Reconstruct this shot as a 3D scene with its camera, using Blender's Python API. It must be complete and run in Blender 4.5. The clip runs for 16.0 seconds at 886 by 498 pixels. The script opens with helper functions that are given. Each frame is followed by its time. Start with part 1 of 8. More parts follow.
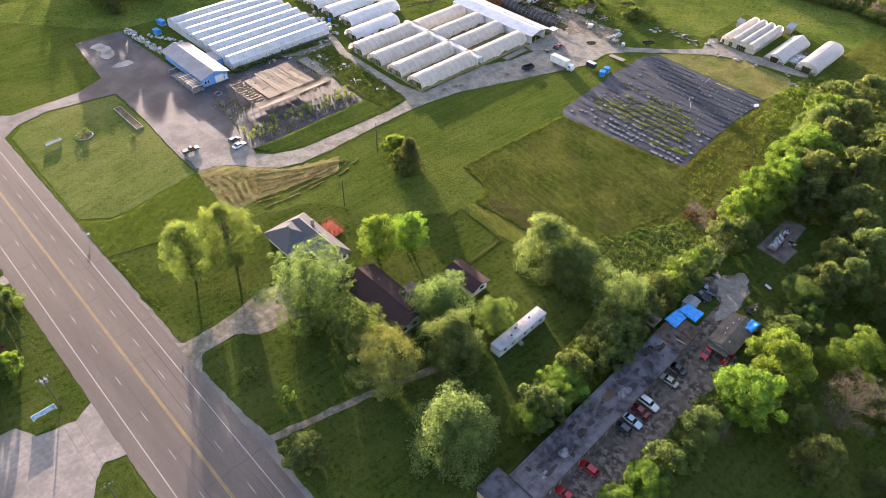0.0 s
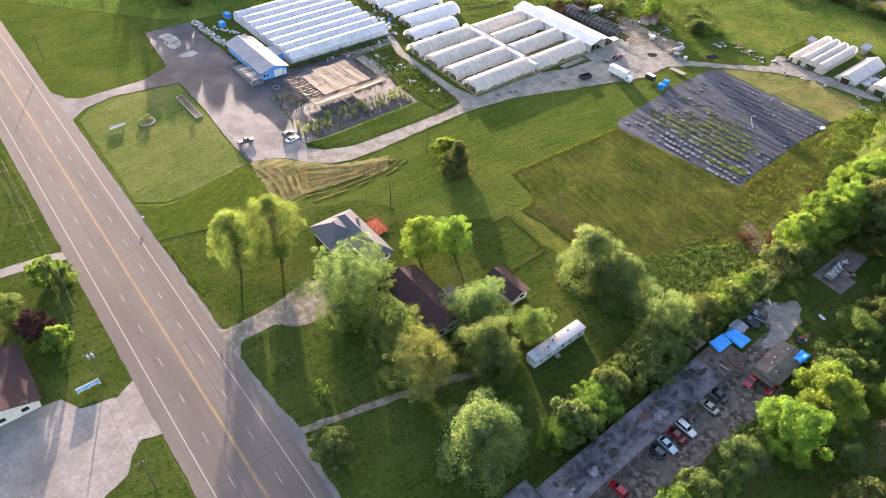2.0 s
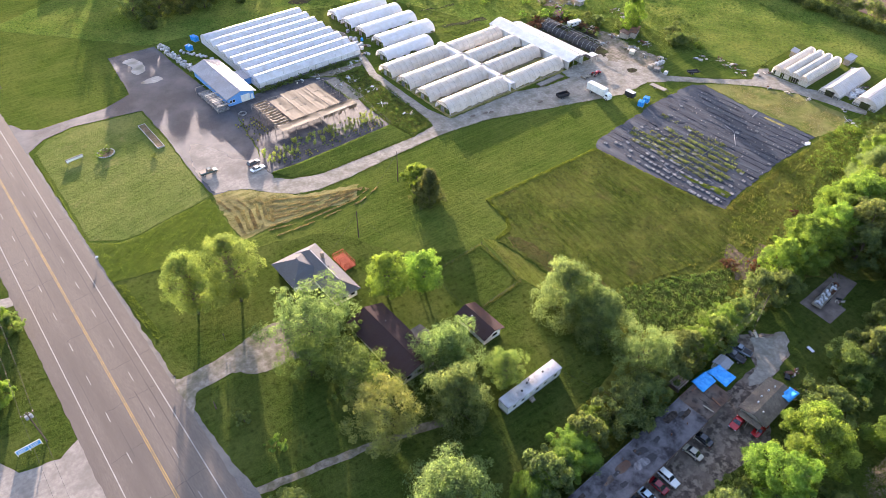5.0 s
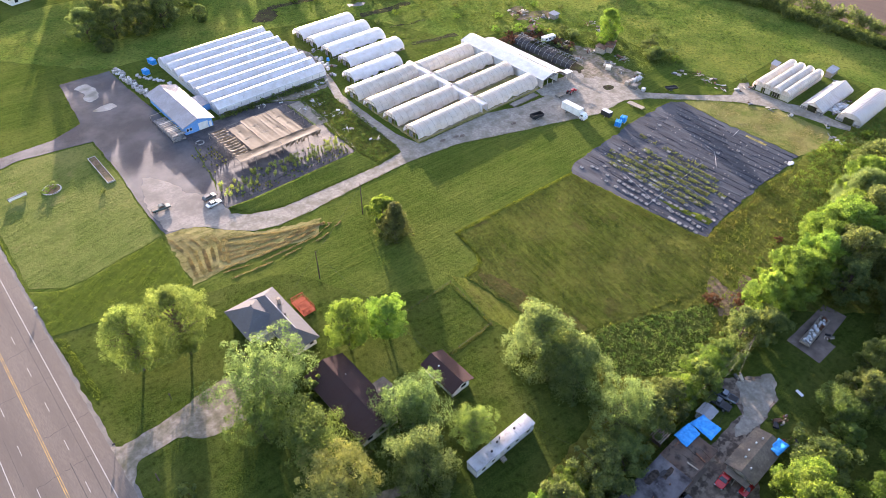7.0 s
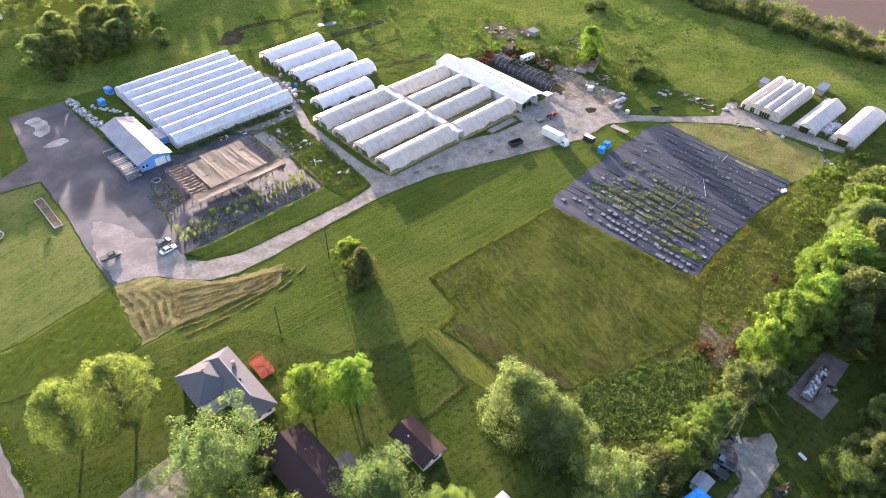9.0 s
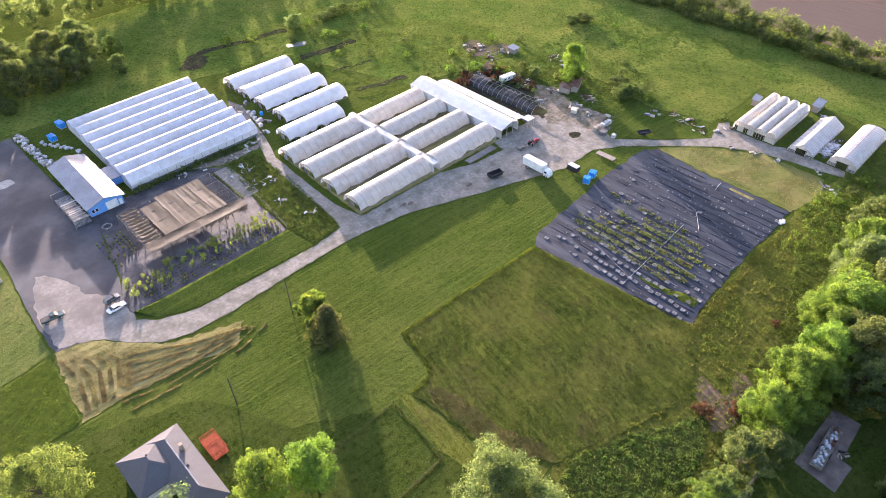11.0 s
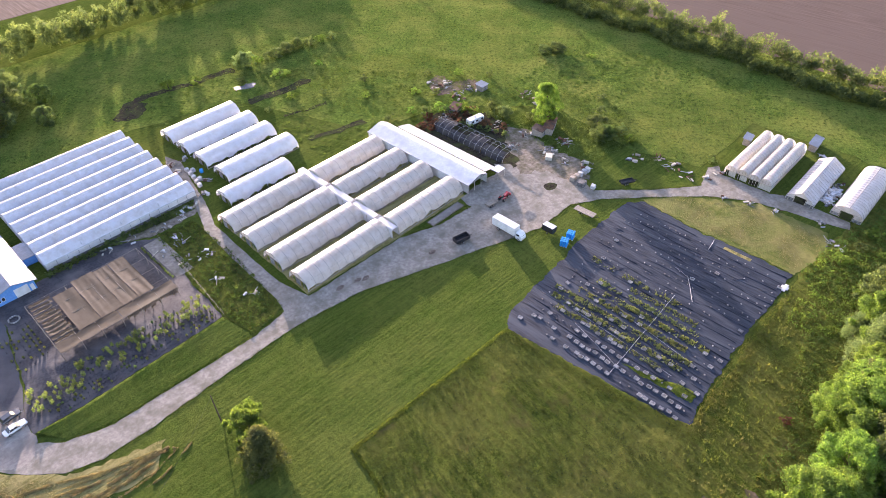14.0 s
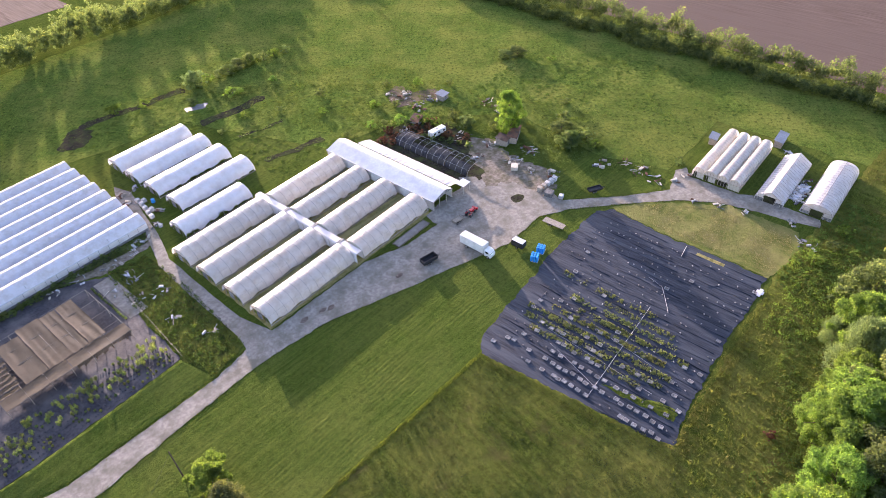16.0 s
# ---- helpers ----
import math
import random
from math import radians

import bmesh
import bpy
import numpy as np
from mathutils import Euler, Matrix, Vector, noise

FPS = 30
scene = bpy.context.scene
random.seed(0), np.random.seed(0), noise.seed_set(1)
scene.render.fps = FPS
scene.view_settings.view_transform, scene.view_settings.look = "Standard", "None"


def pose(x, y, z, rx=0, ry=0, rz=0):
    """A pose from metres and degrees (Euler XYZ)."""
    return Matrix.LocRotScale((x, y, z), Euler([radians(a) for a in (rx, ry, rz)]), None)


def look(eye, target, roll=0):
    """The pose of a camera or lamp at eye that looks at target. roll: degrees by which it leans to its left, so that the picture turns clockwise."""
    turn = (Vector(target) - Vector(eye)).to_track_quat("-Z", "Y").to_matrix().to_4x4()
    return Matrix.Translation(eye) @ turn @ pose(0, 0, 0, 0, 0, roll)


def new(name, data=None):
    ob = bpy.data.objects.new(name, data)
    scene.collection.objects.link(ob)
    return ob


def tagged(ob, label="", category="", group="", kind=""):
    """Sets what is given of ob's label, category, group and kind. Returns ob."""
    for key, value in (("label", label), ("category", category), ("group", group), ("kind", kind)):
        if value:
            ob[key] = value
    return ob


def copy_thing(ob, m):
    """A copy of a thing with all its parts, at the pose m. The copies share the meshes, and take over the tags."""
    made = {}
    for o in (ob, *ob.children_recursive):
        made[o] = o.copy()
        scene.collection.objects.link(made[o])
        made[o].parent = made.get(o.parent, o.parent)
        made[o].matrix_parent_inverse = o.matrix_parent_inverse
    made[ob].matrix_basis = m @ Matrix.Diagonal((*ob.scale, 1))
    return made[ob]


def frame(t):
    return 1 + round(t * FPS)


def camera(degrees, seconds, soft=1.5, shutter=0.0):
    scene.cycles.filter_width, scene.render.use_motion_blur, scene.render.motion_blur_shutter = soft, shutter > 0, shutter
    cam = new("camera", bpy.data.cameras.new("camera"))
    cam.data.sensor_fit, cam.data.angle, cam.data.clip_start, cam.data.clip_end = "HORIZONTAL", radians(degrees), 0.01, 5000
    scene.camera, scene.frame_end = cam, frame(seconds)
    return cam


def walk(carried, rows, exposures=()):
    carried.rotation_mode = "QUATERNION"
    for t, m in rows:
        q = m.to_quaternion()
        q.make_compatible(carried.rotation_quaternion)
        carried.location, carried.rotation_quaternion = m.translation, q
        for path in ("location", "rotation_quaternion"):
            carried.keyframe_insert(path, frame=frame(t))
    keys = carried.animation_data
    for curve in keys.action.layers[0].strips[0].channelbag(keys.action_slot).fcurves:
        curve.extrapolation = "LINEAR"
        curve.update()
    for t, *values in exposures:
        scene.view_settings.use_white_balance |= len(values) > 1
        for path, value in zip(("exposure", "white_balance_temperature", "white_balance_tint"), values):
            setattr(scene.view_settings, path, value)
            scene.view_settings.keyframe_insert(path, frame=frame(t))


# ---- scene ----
PATH = [
    (0, (-17.53, -68.63, 122.36), (34.41, -18.09, 53.45), 2.12),
    (0.5, (-17.42, -68.76, 122.27), (30.52, -14.42, 53.35), 2.39),
    (1, (-17.30, -68.85, 122.21), (29.84, -13.73, 53.36), 2.42),
    (1.5, (-16.99, -68.88, 122.17), (29.90, -13.56, 53.31), 2.30),
    (2, (-16.32, -68.77, 122.13), (30.54, -13.29, 53.39), 2.15),
    (2.5, (-15.27, -68.48, 122.09), (31.40, -12.77, 53.41), 2.02),
    (3, (-13.77, -68.02, 122.01), (32.66, -11.96, 53.44), 1.89),
    (3.5, (-11.87, -67.43, 121.88), (34.56, -11.13, 53.51), 1.77),
    (4, (-9.68, -66.71, 121.73), (37.25, -10.58, 53.57), 1.59),
    (6.5, (6.04, -59.43, 121.54), (54.97, -4.41, 53.86), 0.85),
    (7, (9.60, -57.38, 121.44), (58.98, -2.65, 53.86), 0.81),
    (7.5, (13.23, -55.22, 121.34), (62.97, -0.66, 53.89), 0.70),
    (8, (16.98, -52.93, 121.22), (67.01, 1.46, 53.85), 0.59),
    (8.5, (20.81, -50.51, 121.13), (71.10, 3.74, 53.84), 0.42),
    (9, (24.70, -48.06, 121.04), (75.30, 6.00, 53.83), 0.30),
    (11.5, (45.91, -34.84, 120.78), (97.47, 18.18, 53.47), -0.73),
    (12, (50.47, -32.12, 120.60), (102.22, 20.70, 53.28), -0.94),
    (12.5, (55.00, -29.38, 120.42), (106.94, 23.21, 53.07), -1.10),
    (13, (59.49, -26.58, 120.15), (111.69, 25.82, 52.84), -1.27),
    (13.5, (63.86, -23.87, 119.83), (116.42, 28.34, 52.67), -1.37),
    (14, (67.79, -21.49, 119.58), (120.88, 30.79, 52.88), -1.43),
    (14.5, (70.93, -19.57, 119.44), (125.75, 31.13, 52.92), -1.68),
    (15, (73.13, -18.21, 119.49), (128.76, 31.62, 52.98), -2.04),
    (15.5, (74.58, -17.36, 119.69), (130.30, 32.08, 52.97), -2.32),
    (16, (75.64, -16.76, 119.95), (131.24, 32.32, 52.87), -2.59),
]
cam = camera(68.39, 16.0, soft=0.5)
walk(cam, [(t, look(eye, target, roll)) for t, eye, target, roll in PATH], [(0, 2.36, 6500, 29), (1, 2.53, 6450, 29), (3, 2.6, 6300, 28), (9, 2.59, 6120, 32), (12.5, 2.48, 6060, 34), (16, 2.37, 6000, 36)])

# ---------------------------------------------------------------- light
SUN_EL, SUN_AZ = 7.6, 24.5          # degrees above the horizon; degrees from +Y towards +X
world = bpy.data.worlds.new("sky")
scene.world = world
world.use_nodes = True
wn = world.node_tree.nodes
sky = wn.new("ShaderNodeTexSky")
sky.sky_type, sky.sun_disc = "NISHITA", False
sky.sun_elevation, sky.sun_rotation = radians(SUN_EL), radians(SUN_AZ)
sky.air_density, sky.dust_density, sky.ozone_density = 1.0, 1.6, 1.0
wn["Background"].inputs["Strength"].default_value = 0.15
world.node_tree.links.new(sky.outputs[0], wn["Background"].inputs["Color"])
sun = new("sun", bpy.data.lights.new("sun", "SUN"))
sun.data.energy, sun.data.angle, sun.data.color = 3.9, radians(0.6), (1.0, 0.86, 0.66)
sd = Vector((math.sin(radians(SUN_AZ)) * math.cos(radians(SUN_EL)), math.cos(radians(SUN_AZ)) * math.cos(radians(SUN_EL)), math.sin(radians(SUN_EL))))
sun.matrix_world = look(sd * 400, (0, 0, 0))


# ---------------------------------------------------------------- materials
def ramp(nt, fac, stops):
    r = nt.nodes.new("ShaderNodeValToRGB")
    while len(r.color_ramp.elements) < len(stops):
        r.color_ramp.elements.new(0.5)
    for e, (p, c) in zip(r.color_ramp.elements, stops):
        e.position, e.color = p, (*c, 1)
    nt.links.new(fac, r.inputs[0])
    return r.outputs[0]


def noise_tex(nt, vec, scale, detail=4, rough=0.6):
    n = nt.nodes.new("ShaderNodeTexNoise")
    n.inputs["Scale"].default_value, n.inputs["Detail"].default_value, n.inputs["Roughness"].default_value = scale, detail, rough
    nt.links.new(vec, n.inputs["Vector"])
    return n.outputs[0]


def mapped(nt, rot=0.0, sx=1.0, sy=1.0, sz=1.0):
    geo = nt.nodes.new("ShaderNodeNewGeometry")
    mp = nt.nodes.new("ShaderNodeMapping")
    mp.inputs["Rotation"].default_value = (0, 0, radians(rot))
    mp.inputs["Scale"].default_value = (sx, sy, sz)
    nt.links.new(geo.outputs["Position"], mp.inputs[0])
    return mp.outputs[0]


def mixc(nt, fac, a, b, mode="MIX"):
    m = nt.nodes.new("ShaderNodeMix")
    m.data_type, m.blend_type = "RGBA", mode
    for sock, v in ((m.inputs[0], fac), (m.inputs[6], a), (m.inputs[7], b)):
        if isinstance(v, (int, float)):
            sock.default_value = v
        elif isinstance(v, tuple):
            sock.default_value = (*v, 1)
        else:
            nt.links.new(v, sock)
    return m.outputs[2]


def math_node(nt, op, a, b=0.0):
    m = nt.nodes.new("ShaderNodeMath")
    m.operation = op
    for i, v in enumerate((a, b)):
        if isinstance(v, (int, float)):
            m.inputs[i].default_value = v
        else:
            nt.links.new(v, m.inputs[i])
    return m.outputs[0]


def shader(name):
    mt = bpy.data.materials.new(name)
    mt.use_nodes = True
    return mt, mt.node_tree, mt.node_tree.nodes["Principled BSDF"]


def surf(name, c1, c2, scale=1.0, c3=None, big=0.05, rough=0.85, metal=0.0, bump=0.0, bscale=None, vary=0.0, rot=0.0, sx=1.0, sy=1.0, spec=0.3, lo=0.35, hi=0.65):
    """A surface of two tones in fine grain, a third in large stains, with relief."""
    mt, nt, b = shader(name)
    v = mapped(nt, rot, sx, sy)
    col = ramp(nt, noise_tex(nt, v, scale), [(lo, c1), (hi, c2)])
    if c3:
        col = mixc(nt, ramp(nt, noise_tex(nt, v, big, 5), [(0.42, (0, 0, 0)), (0.66, (1, 1, 1))]), col, c3)
    if vary:
        info = nt.nodes.new("ShaderNodeObjectInfo")
        hsv = nt.nodes.new("ShaderNodeHueSaturation")
        nt.links.new(col, hsv.inputs["Color"])
        nt.links.new(math_node(nt, "ADD", math_node(nt, "MULTIPLY", info.outputs["Random"], vary), 1 - vary / 2), hsv.inputs["Value"])
        col = hsv.outputs[0]
    nt.links.new(col, b.inputs["Base Color"])
    b.inputs["Roughness"].default_value, b.inputs["Metallic"].default_value = rough, metal
    b.inputs["Specular IOR Level"].default_value = spec
    if bump:
        bp = nt.nodes.new("ShaderNodeBump")
        bp.inputs["Strength"].default_value, bp.inputs["Distance"].default_value = 1.0, bump
        nt.links.new(noise_tex(nt, v, bscale or scale, 3), bp.inputs["Height"])
        nt.links.new(bp.outputs[0], b.inputs["Normal"])
    return mt


def turf(name, dark, light, dry, mow=0.0, rot=0.0, patch=0.04, dryness=0.5, bump=0.10, glow=0.10, rings=None, warp=1.8, streak=0.35, clump=0.45, bare=None, pitch=0.36, swell=0.8):
    """Grass: blades in fine grain, tussocks, dry patches, streaks and mowing lines, with light passing through the blades."""
    mt, nt, b = shader(name)
    v = mapped(nt, rot)
    along = nt.nodes.new("ShaderNodeMapping")
    along.inputs["Scale"].default_value = (1.0, 0.07, 1.0)
    nt.links.new(v, along.inputs[0])
    vs = along.outputs[0]
    fine = noise_tex(nt, v, 3.2, 6, 0.85)
    tuss = noise_tex(nt, v, 0.8, 5, 0.7)
    mid = noise_tex(nt, v, 0.22, 4, 0.6)
    col = ramp(nt, fine, [(0.44, dark), (0.56, light)])
    col = mixc(nt, math_node(nt, "MULTIPLY", ramp(nt, mid, [(0.35, (0, 0, 0)), (0.7, (1, 1, 1))]), 0.45), col, dark)
    col = mixc(nt, math_node(nt, "MULTIPLY", ramp(nt, noise_tex(nt, v, patch, 5, 0.65), [(0.43, (0, 0, 0)), (0.66, (1, 1, 1))]), dryness), col, dry)
    col = mixc(nt, math_node(nt, "MULTIPLY", ramp(nt, tuss, [(0.50, (0, 0, 0)), (0.68, (1, 1, 1))]), clump), col, tuple(0.42 * k for k in dark))
    col = mixc(nt, math_node(nt, "MULTIPLY", ramp(nt, noise_tex(nt, vs, 0.9, 4, 0.6), [(0.44, (0, 0, 0)), (0.62, (1, 1, 1))]), streak), col, tuple(0.55 * (p + q) for p, q in zip(light, dry)))
    height = math_node(nt, "ADD", fine, math_node(nt, "MULTIPLY", tuss, 2.2))
    height = math_node(nt, "ADD", height, math_node(nt, "MULTIPLY", noise_tex(nt, v, 0.09, 3, 0.5), 4 * swell))
    if bare:
        spots = ramp(nt, noise_tex(nt, v, 0.11, 5, 0.7), [(0.57, (0, 0, 0)), (0.70, (0.7, 0.7, 0.7))])
        col = mixc(nt, spots, col, bare)
    if mow:
        wv = nt.nodes.new("ShaderNodeTexWave")
        wv.wave_type, wv.bands_direction = "BANDS", "X"
        wv.inputs["Scale"].default_value, wv.inputs["Distortion"].default_value = pitch, warp
        wv.inputs["Detail"].default_value, wv.inputs["Detail Scale"].default_value = 2.5, 0.35
        if rings:
            wv.wave_type, wv.rings_direction = "RINGS", "Z"
            mp = nt.nodes.new("ShaderNodeMapping")
            mp.inputs["Location"].default_value = (-rings[0], -rings[1], 0)
            nt.links.new(v, mp.inputs[0])
            nt.links.new(mp.outputs[0], wv.inputs["Vector"])
        else:
            nt.links.new(v, wv.inputs["Vector"])
        lines = math_node(nt, "MULTIPLY", wv.outputs[1], ramp(nt, noise_tex(nt, v, 0.11, 4, 0.7), [(0.36, (0.12, 0.12, 0.12)), (0.62, (1, 1, 1))]))
        col = mixc(nt, math_node(nt, "MULTIPLY", lines, mow), col, dry)
        height = math_node(nt, "ADD", height, math_node(nt, "MULTIPLY", lines, mow * 2))
    bp = nt.nodes.new("ShaderNodeBump")
    bp.inputs["Strength"].default_value, bp.inputs["Distance"].default_value = 1.0, bump
    nt.links.new(height, bp.inputs["Height"])
    nt.links.new(col, b.inputs["Base Color"])
    nt.links.new(bp.outputs[0], b.inputs["Normal"])
    b.inputs["Roughness"].default_value, b.inputs["Specular IOR Level"].default_value = 1.0, 0.0
    tr = nt.nodes.new("ShaderNodeBsdfTranslucent")
    nt.links.new(mixc(nt, 1.0, col, (1.9, 1.75, 0.6), "MULTIPLY"), tr.inputs["Color"])
    nt.links.new(bp.outputs[0], tr.inputs["Normal"])
    mx = nt.nodes.new("ShaderNodeMixShader")
    mx.inputs[0].default_value = glow
    nt.links.new(b.outputs[0], mx.inputs[1])
    nt.links.new(tr.outputs[0], mx.inputs[2])
    nt.links.new(mx.outputs[0], nt.nodes["Material Output"].inputs[0])
    return mt


def film(name, tint, through_tint, amount=0.5, rough=0.35, stain=0.25, vary=0.06, spec=0.5):
    """Greenhouse film: white, letting light through, dusty."""
    mt, nt, b = shader(name)
    v = mapped(nt)
    dirt = ramp(nt, noise_tex(nt, v, 0.45, 6, 0.7), [(0.4, (1, 1, 1)), (0.75, tuple(1 - stain * k for k in (0.8, 0.95, 1.2)))])
    info = nt.nodes.new("ShaderNodeObjectInfo")
    col = mixc(nt, 1.0, dirt, tint, "MULTIPLY")
    col = mixc(nt, math_node(nt, "MULTIPLY", info.outputs["Random"], vary * 4), col, tuple(0.86 * t for t in tint))
    nt.links.new(col, b.inputs["Base Color"])
    b.inputs["Roughness"].default_value, b.inputs["Specular IOR Level"].default_value = rough, spec
    tr = nt.nodes.new("ShaderNodeBsdfTranslucent")
    nt.links.new(mixc(nt, 1.0, dirt, through_tint, "MULTIPLY"), tr.inputs["Color"])
    mx = nt.nodes.new("ShaderNodeMixShader")
    mx.inputs[0].default_value = amount
    nt.links.new(b.outputs[0], mx.inputs[1])
    nt.links.new(tr.outputs[0], mx.inputs[2])
    nt.links.new(mx.outputs[0], nt.nodes["Material Output"].inputs[0])
    bp = nt.nodes.new("ShaderNodeBump")
    bp.inputs["Strength"].default_value, bp.inputs["Distance"].default_value = 0.6, 0.05
    nt.links.new(noise_tex(nt, v, 1.3, 3), bp.inputs["Height"])
    nt.links.new(bp.outputs[0], b.inputs["Normal"])
    return mt


def leaves(name, dark, light, glow, amount=0.45, patchy=None):
    """Foliage: every leaf its own tone, clump shading in the colour, light passing through."""
    mt, nt, b = shader(name)
    geo = nt.nodes.new("ShaderNodeNewGeometry")
    info = nt.nodes.new("ShaderNodeObjectInfo")
    col = ramp(nt, geo.outputs["Random Per Island"], [(0.0, tuple(0.72 * p + 0.28 * q for p, q in zip(dark, light))), (1.0, tuple(0.28 * p + 0.72 * q for p, q in zip(dark, light)))])
    # cool dark to warm bright blotches: clump light and shade put into the colour
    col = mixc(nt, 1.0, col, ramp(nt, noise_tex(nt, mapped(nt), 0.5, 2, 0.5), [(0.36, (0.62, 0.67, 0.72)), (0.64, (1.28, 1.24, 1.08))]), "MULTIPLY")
    if patchy:
        v = mapped(nt)
        col = mixc(nt, ramp(nt, noise_tex(nt, v, 0.13, 5, 0.65), [(0.42, (0, 0, 0)), (0.62, (0.8, 0.8, 0.8))]), col, patchy)
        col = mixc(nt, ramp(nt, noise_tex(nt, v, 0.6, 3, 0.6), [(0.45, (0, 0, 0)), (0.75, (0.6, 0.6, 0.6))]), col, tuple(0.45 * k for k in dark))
    hsv = nt.nodes.new("ShaderNodeHueSaturation")
    nt.links.new(col, hsv.inputs["Color"])
    nt.links.new(math_node(nt, "ADD", math_node(nt, "MULTIPLY", info.outputs["Random"], 0.3), 0.85), hsv.inputs["Value"])
    nt.links.new(math_node(nt, "ADD", math_node(nt, "MULTIPLY", info.outputs["Random"], 0.03), 0.485), hsv.inputs["Hue"])
    nt.links.new(hsv.outputs[0], b.inputs["Base Color"])
    b.inputs["Roughness"].default_value, b.inputs["Specular IOR Level"].default_value = 0.65, 0.06
    tr = nt.nodes.new("ShaderNodeBsdfTranslucent")
    nt.links.new(mixc(nt, 1.0, hsv.outputs[0], glow, "MULTIPLY"), tr.inputs["Color"])
    mx = nt.nodes.new("ShaderNodeMixShader")
    mx.inputs[0].default_value = amount
    nt.links.new(b.outputs[0], mx.inputs[1])
    nt.links.new(tr.outputs[0], mx.inputs[2])
    nt.links.new(mx.outputs[0], nt.nodes["Material Output"].inputs[0])
    return mt


def paint(name, c, rough=0.25, metal=0.0, coat=0.6):
    mt = surf(name, tuple(0.9 * k for k in c), c, 3.0, rough=rough, metal=metal, spec=0.5)
    mt.node_tree.nodes["Principled BSDF"].inputs["Coat Weight"].default_value = coat
    return mt


M = {}
M["lawn"] = turf("mown_grass", (0.031, 0.059, 0.010), (0.094, 0.136, 0.023), (0.140, 0.153, 0.037), mow=0.18, clump=0.6, rot=93, patch=0.035, dryness=0.5, bump=0.19, pitch=0.30, warp=4.0, streak=0.3)
# darker than the mown grass: part of the tree shade is in this colour
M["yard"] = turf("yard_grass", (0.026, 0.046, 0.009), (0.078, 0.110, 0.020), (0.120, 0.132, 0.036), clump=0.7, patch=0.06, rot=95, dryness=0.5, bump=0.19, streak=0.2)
M["meadow"] = turf("meadow_grass", (0.054, 0.104, 0.022), (0.195, 0.270, 0.046), (0.285, 0.292, 0.068), patch=0.05, dryness=0.6, bump=0.42, rot=150, streak=0.12, swell=1.6, clump=0.9)
M["tall"] = turf("tall_grass_ground", (0.046, 0.068, 0.012), (0.158, 0.192, 0.032), (0.180, 0.168, 0.044), patch=0.07, dryness=0.6, bump=0.3, rot=8, streak=0.4, clump=0.6, bare=(0.105, 0.086, 0.036), swell=1.6, mow=0.3, pitch=0.11, warp=9.0)
M["stubble"] = turf("cut_hay", (0.115, 0.115, 0.034), (0.30, 0.265, 0.105), (0.41, 0.335, 0.155), rot=97, patch=0.13, dryness=0.6, bump=0.13, streak=0.6)
M["asphalt"] = surf("road_asphalt", (0.130, 0.107, 0.089), (0.176, 0.146, 0.121), 9.0, (0.112, 0.094, 0.080), 0.12, 0.88, bump=0.012, sy=0.12, spec=0.2)
M["shoulder"] = surf("shoulder_asphalt", (0.11, 0.10, 0.094), (0.17, 0.155, 0.143), 4.0, (0.21, 0.185, 0.16), 0.2, 0.9, bump=0.02, spec=0.2)
M["lot"] = surf("parking_asphalt", (0.026, 0.029, 0.037), (0.052, 0.056, 0.067), 5.0, (0.094, 0.095, 0.102), 0.085, 0.74, bump=0.02, spec=0.22)
M["wornlot"] = surf("worn_parking_asphalt", (0.066, 0.052, 0.043), (0.235, 0.190, 0.150), 0.8, (0.155, 0.122, 0.098), 0.22, 0.95, bump=0.02, spec=0.1, lo=0.44, hi=0.60)
M["palelot"] = surf("pale_gravel_lot", (0.235, 0.205, 0.175), (0.325, 0.29, 0.25), 1.1, (0.18, 0.157, 0.135), 0.12, 0.95, bump=0.012, bscale=6.0, spec=0.1)
M["gravel"] = surf("gravel", (0.212, 0.190, 0.158), (0.316, 0.285, 0.241), 1.1, (0.158, 0.142, 0.110), 0.24, 0.95, bump=0.012, bscale=6.0, spec=0.1)
M["dirt"] = surf("bare_dirt", (0.11, 0.075, 0.05), (0.2, 0.145, 0.10), 1.3, (0.08, 0.075, 0.03), 0.25, 0.95, bump=0.06, spec=0.1)
M["soil"] = surf("ploughed_soil", (0.082, 0.056, 0.043), (0.150, 0.108, 0.086), 1.1, (0.120, 0.088, 0.070), 0.05, 0.98, bump=0.12, bscale=0.9, spec=0.05, rot=20, sx=1.0, sy=0.06)
M["mulch"] = surf("dark_compost", (0.018, 0.015, 0.012), (0.055, 0.046, 0.036), 1.6, (0.060, 0.070, 0.026), 0.3, rough=1.0, bump=0.08, spec=0.0)
M["weedmat"] = surf("black_ground_cloth", (0.006, 0.010, 0.018), (0.024, 0.033, 0.051), 1.6, (0.047, 0.055, 0.070), 0.2, 0.65, bump=0.12, bscale=1.3, sx=1.3, sy=0.16, spec=0.2)
M["potmat"] = surf("nursery_ground_cloth", (0.030, 0.029, 0.033), (0.064, 0.062, 0.068), 1.8, (0.105, 0.096, 0.092), 0.2, 0.7, bump=0.05, spec=0.2)
M["film"] = film("cream_greenhouse_film", (0.64, 0.615, 0.59), (0.97, 0.91, 0.83), 0.46, stain=0.32)
M["filmblue"] = film("white_greenhouse_film", (0.78, 0.765, 0.775), (0.92, 0.90, 0.90), 0.32, stain=0.22)
M["rooffilm"] = film("glossy_white_roof_film", (0.70, 0.69, 0.715), (0.93, 0.92, 0.93), 0.26, rough=0.3, stain=0.34)
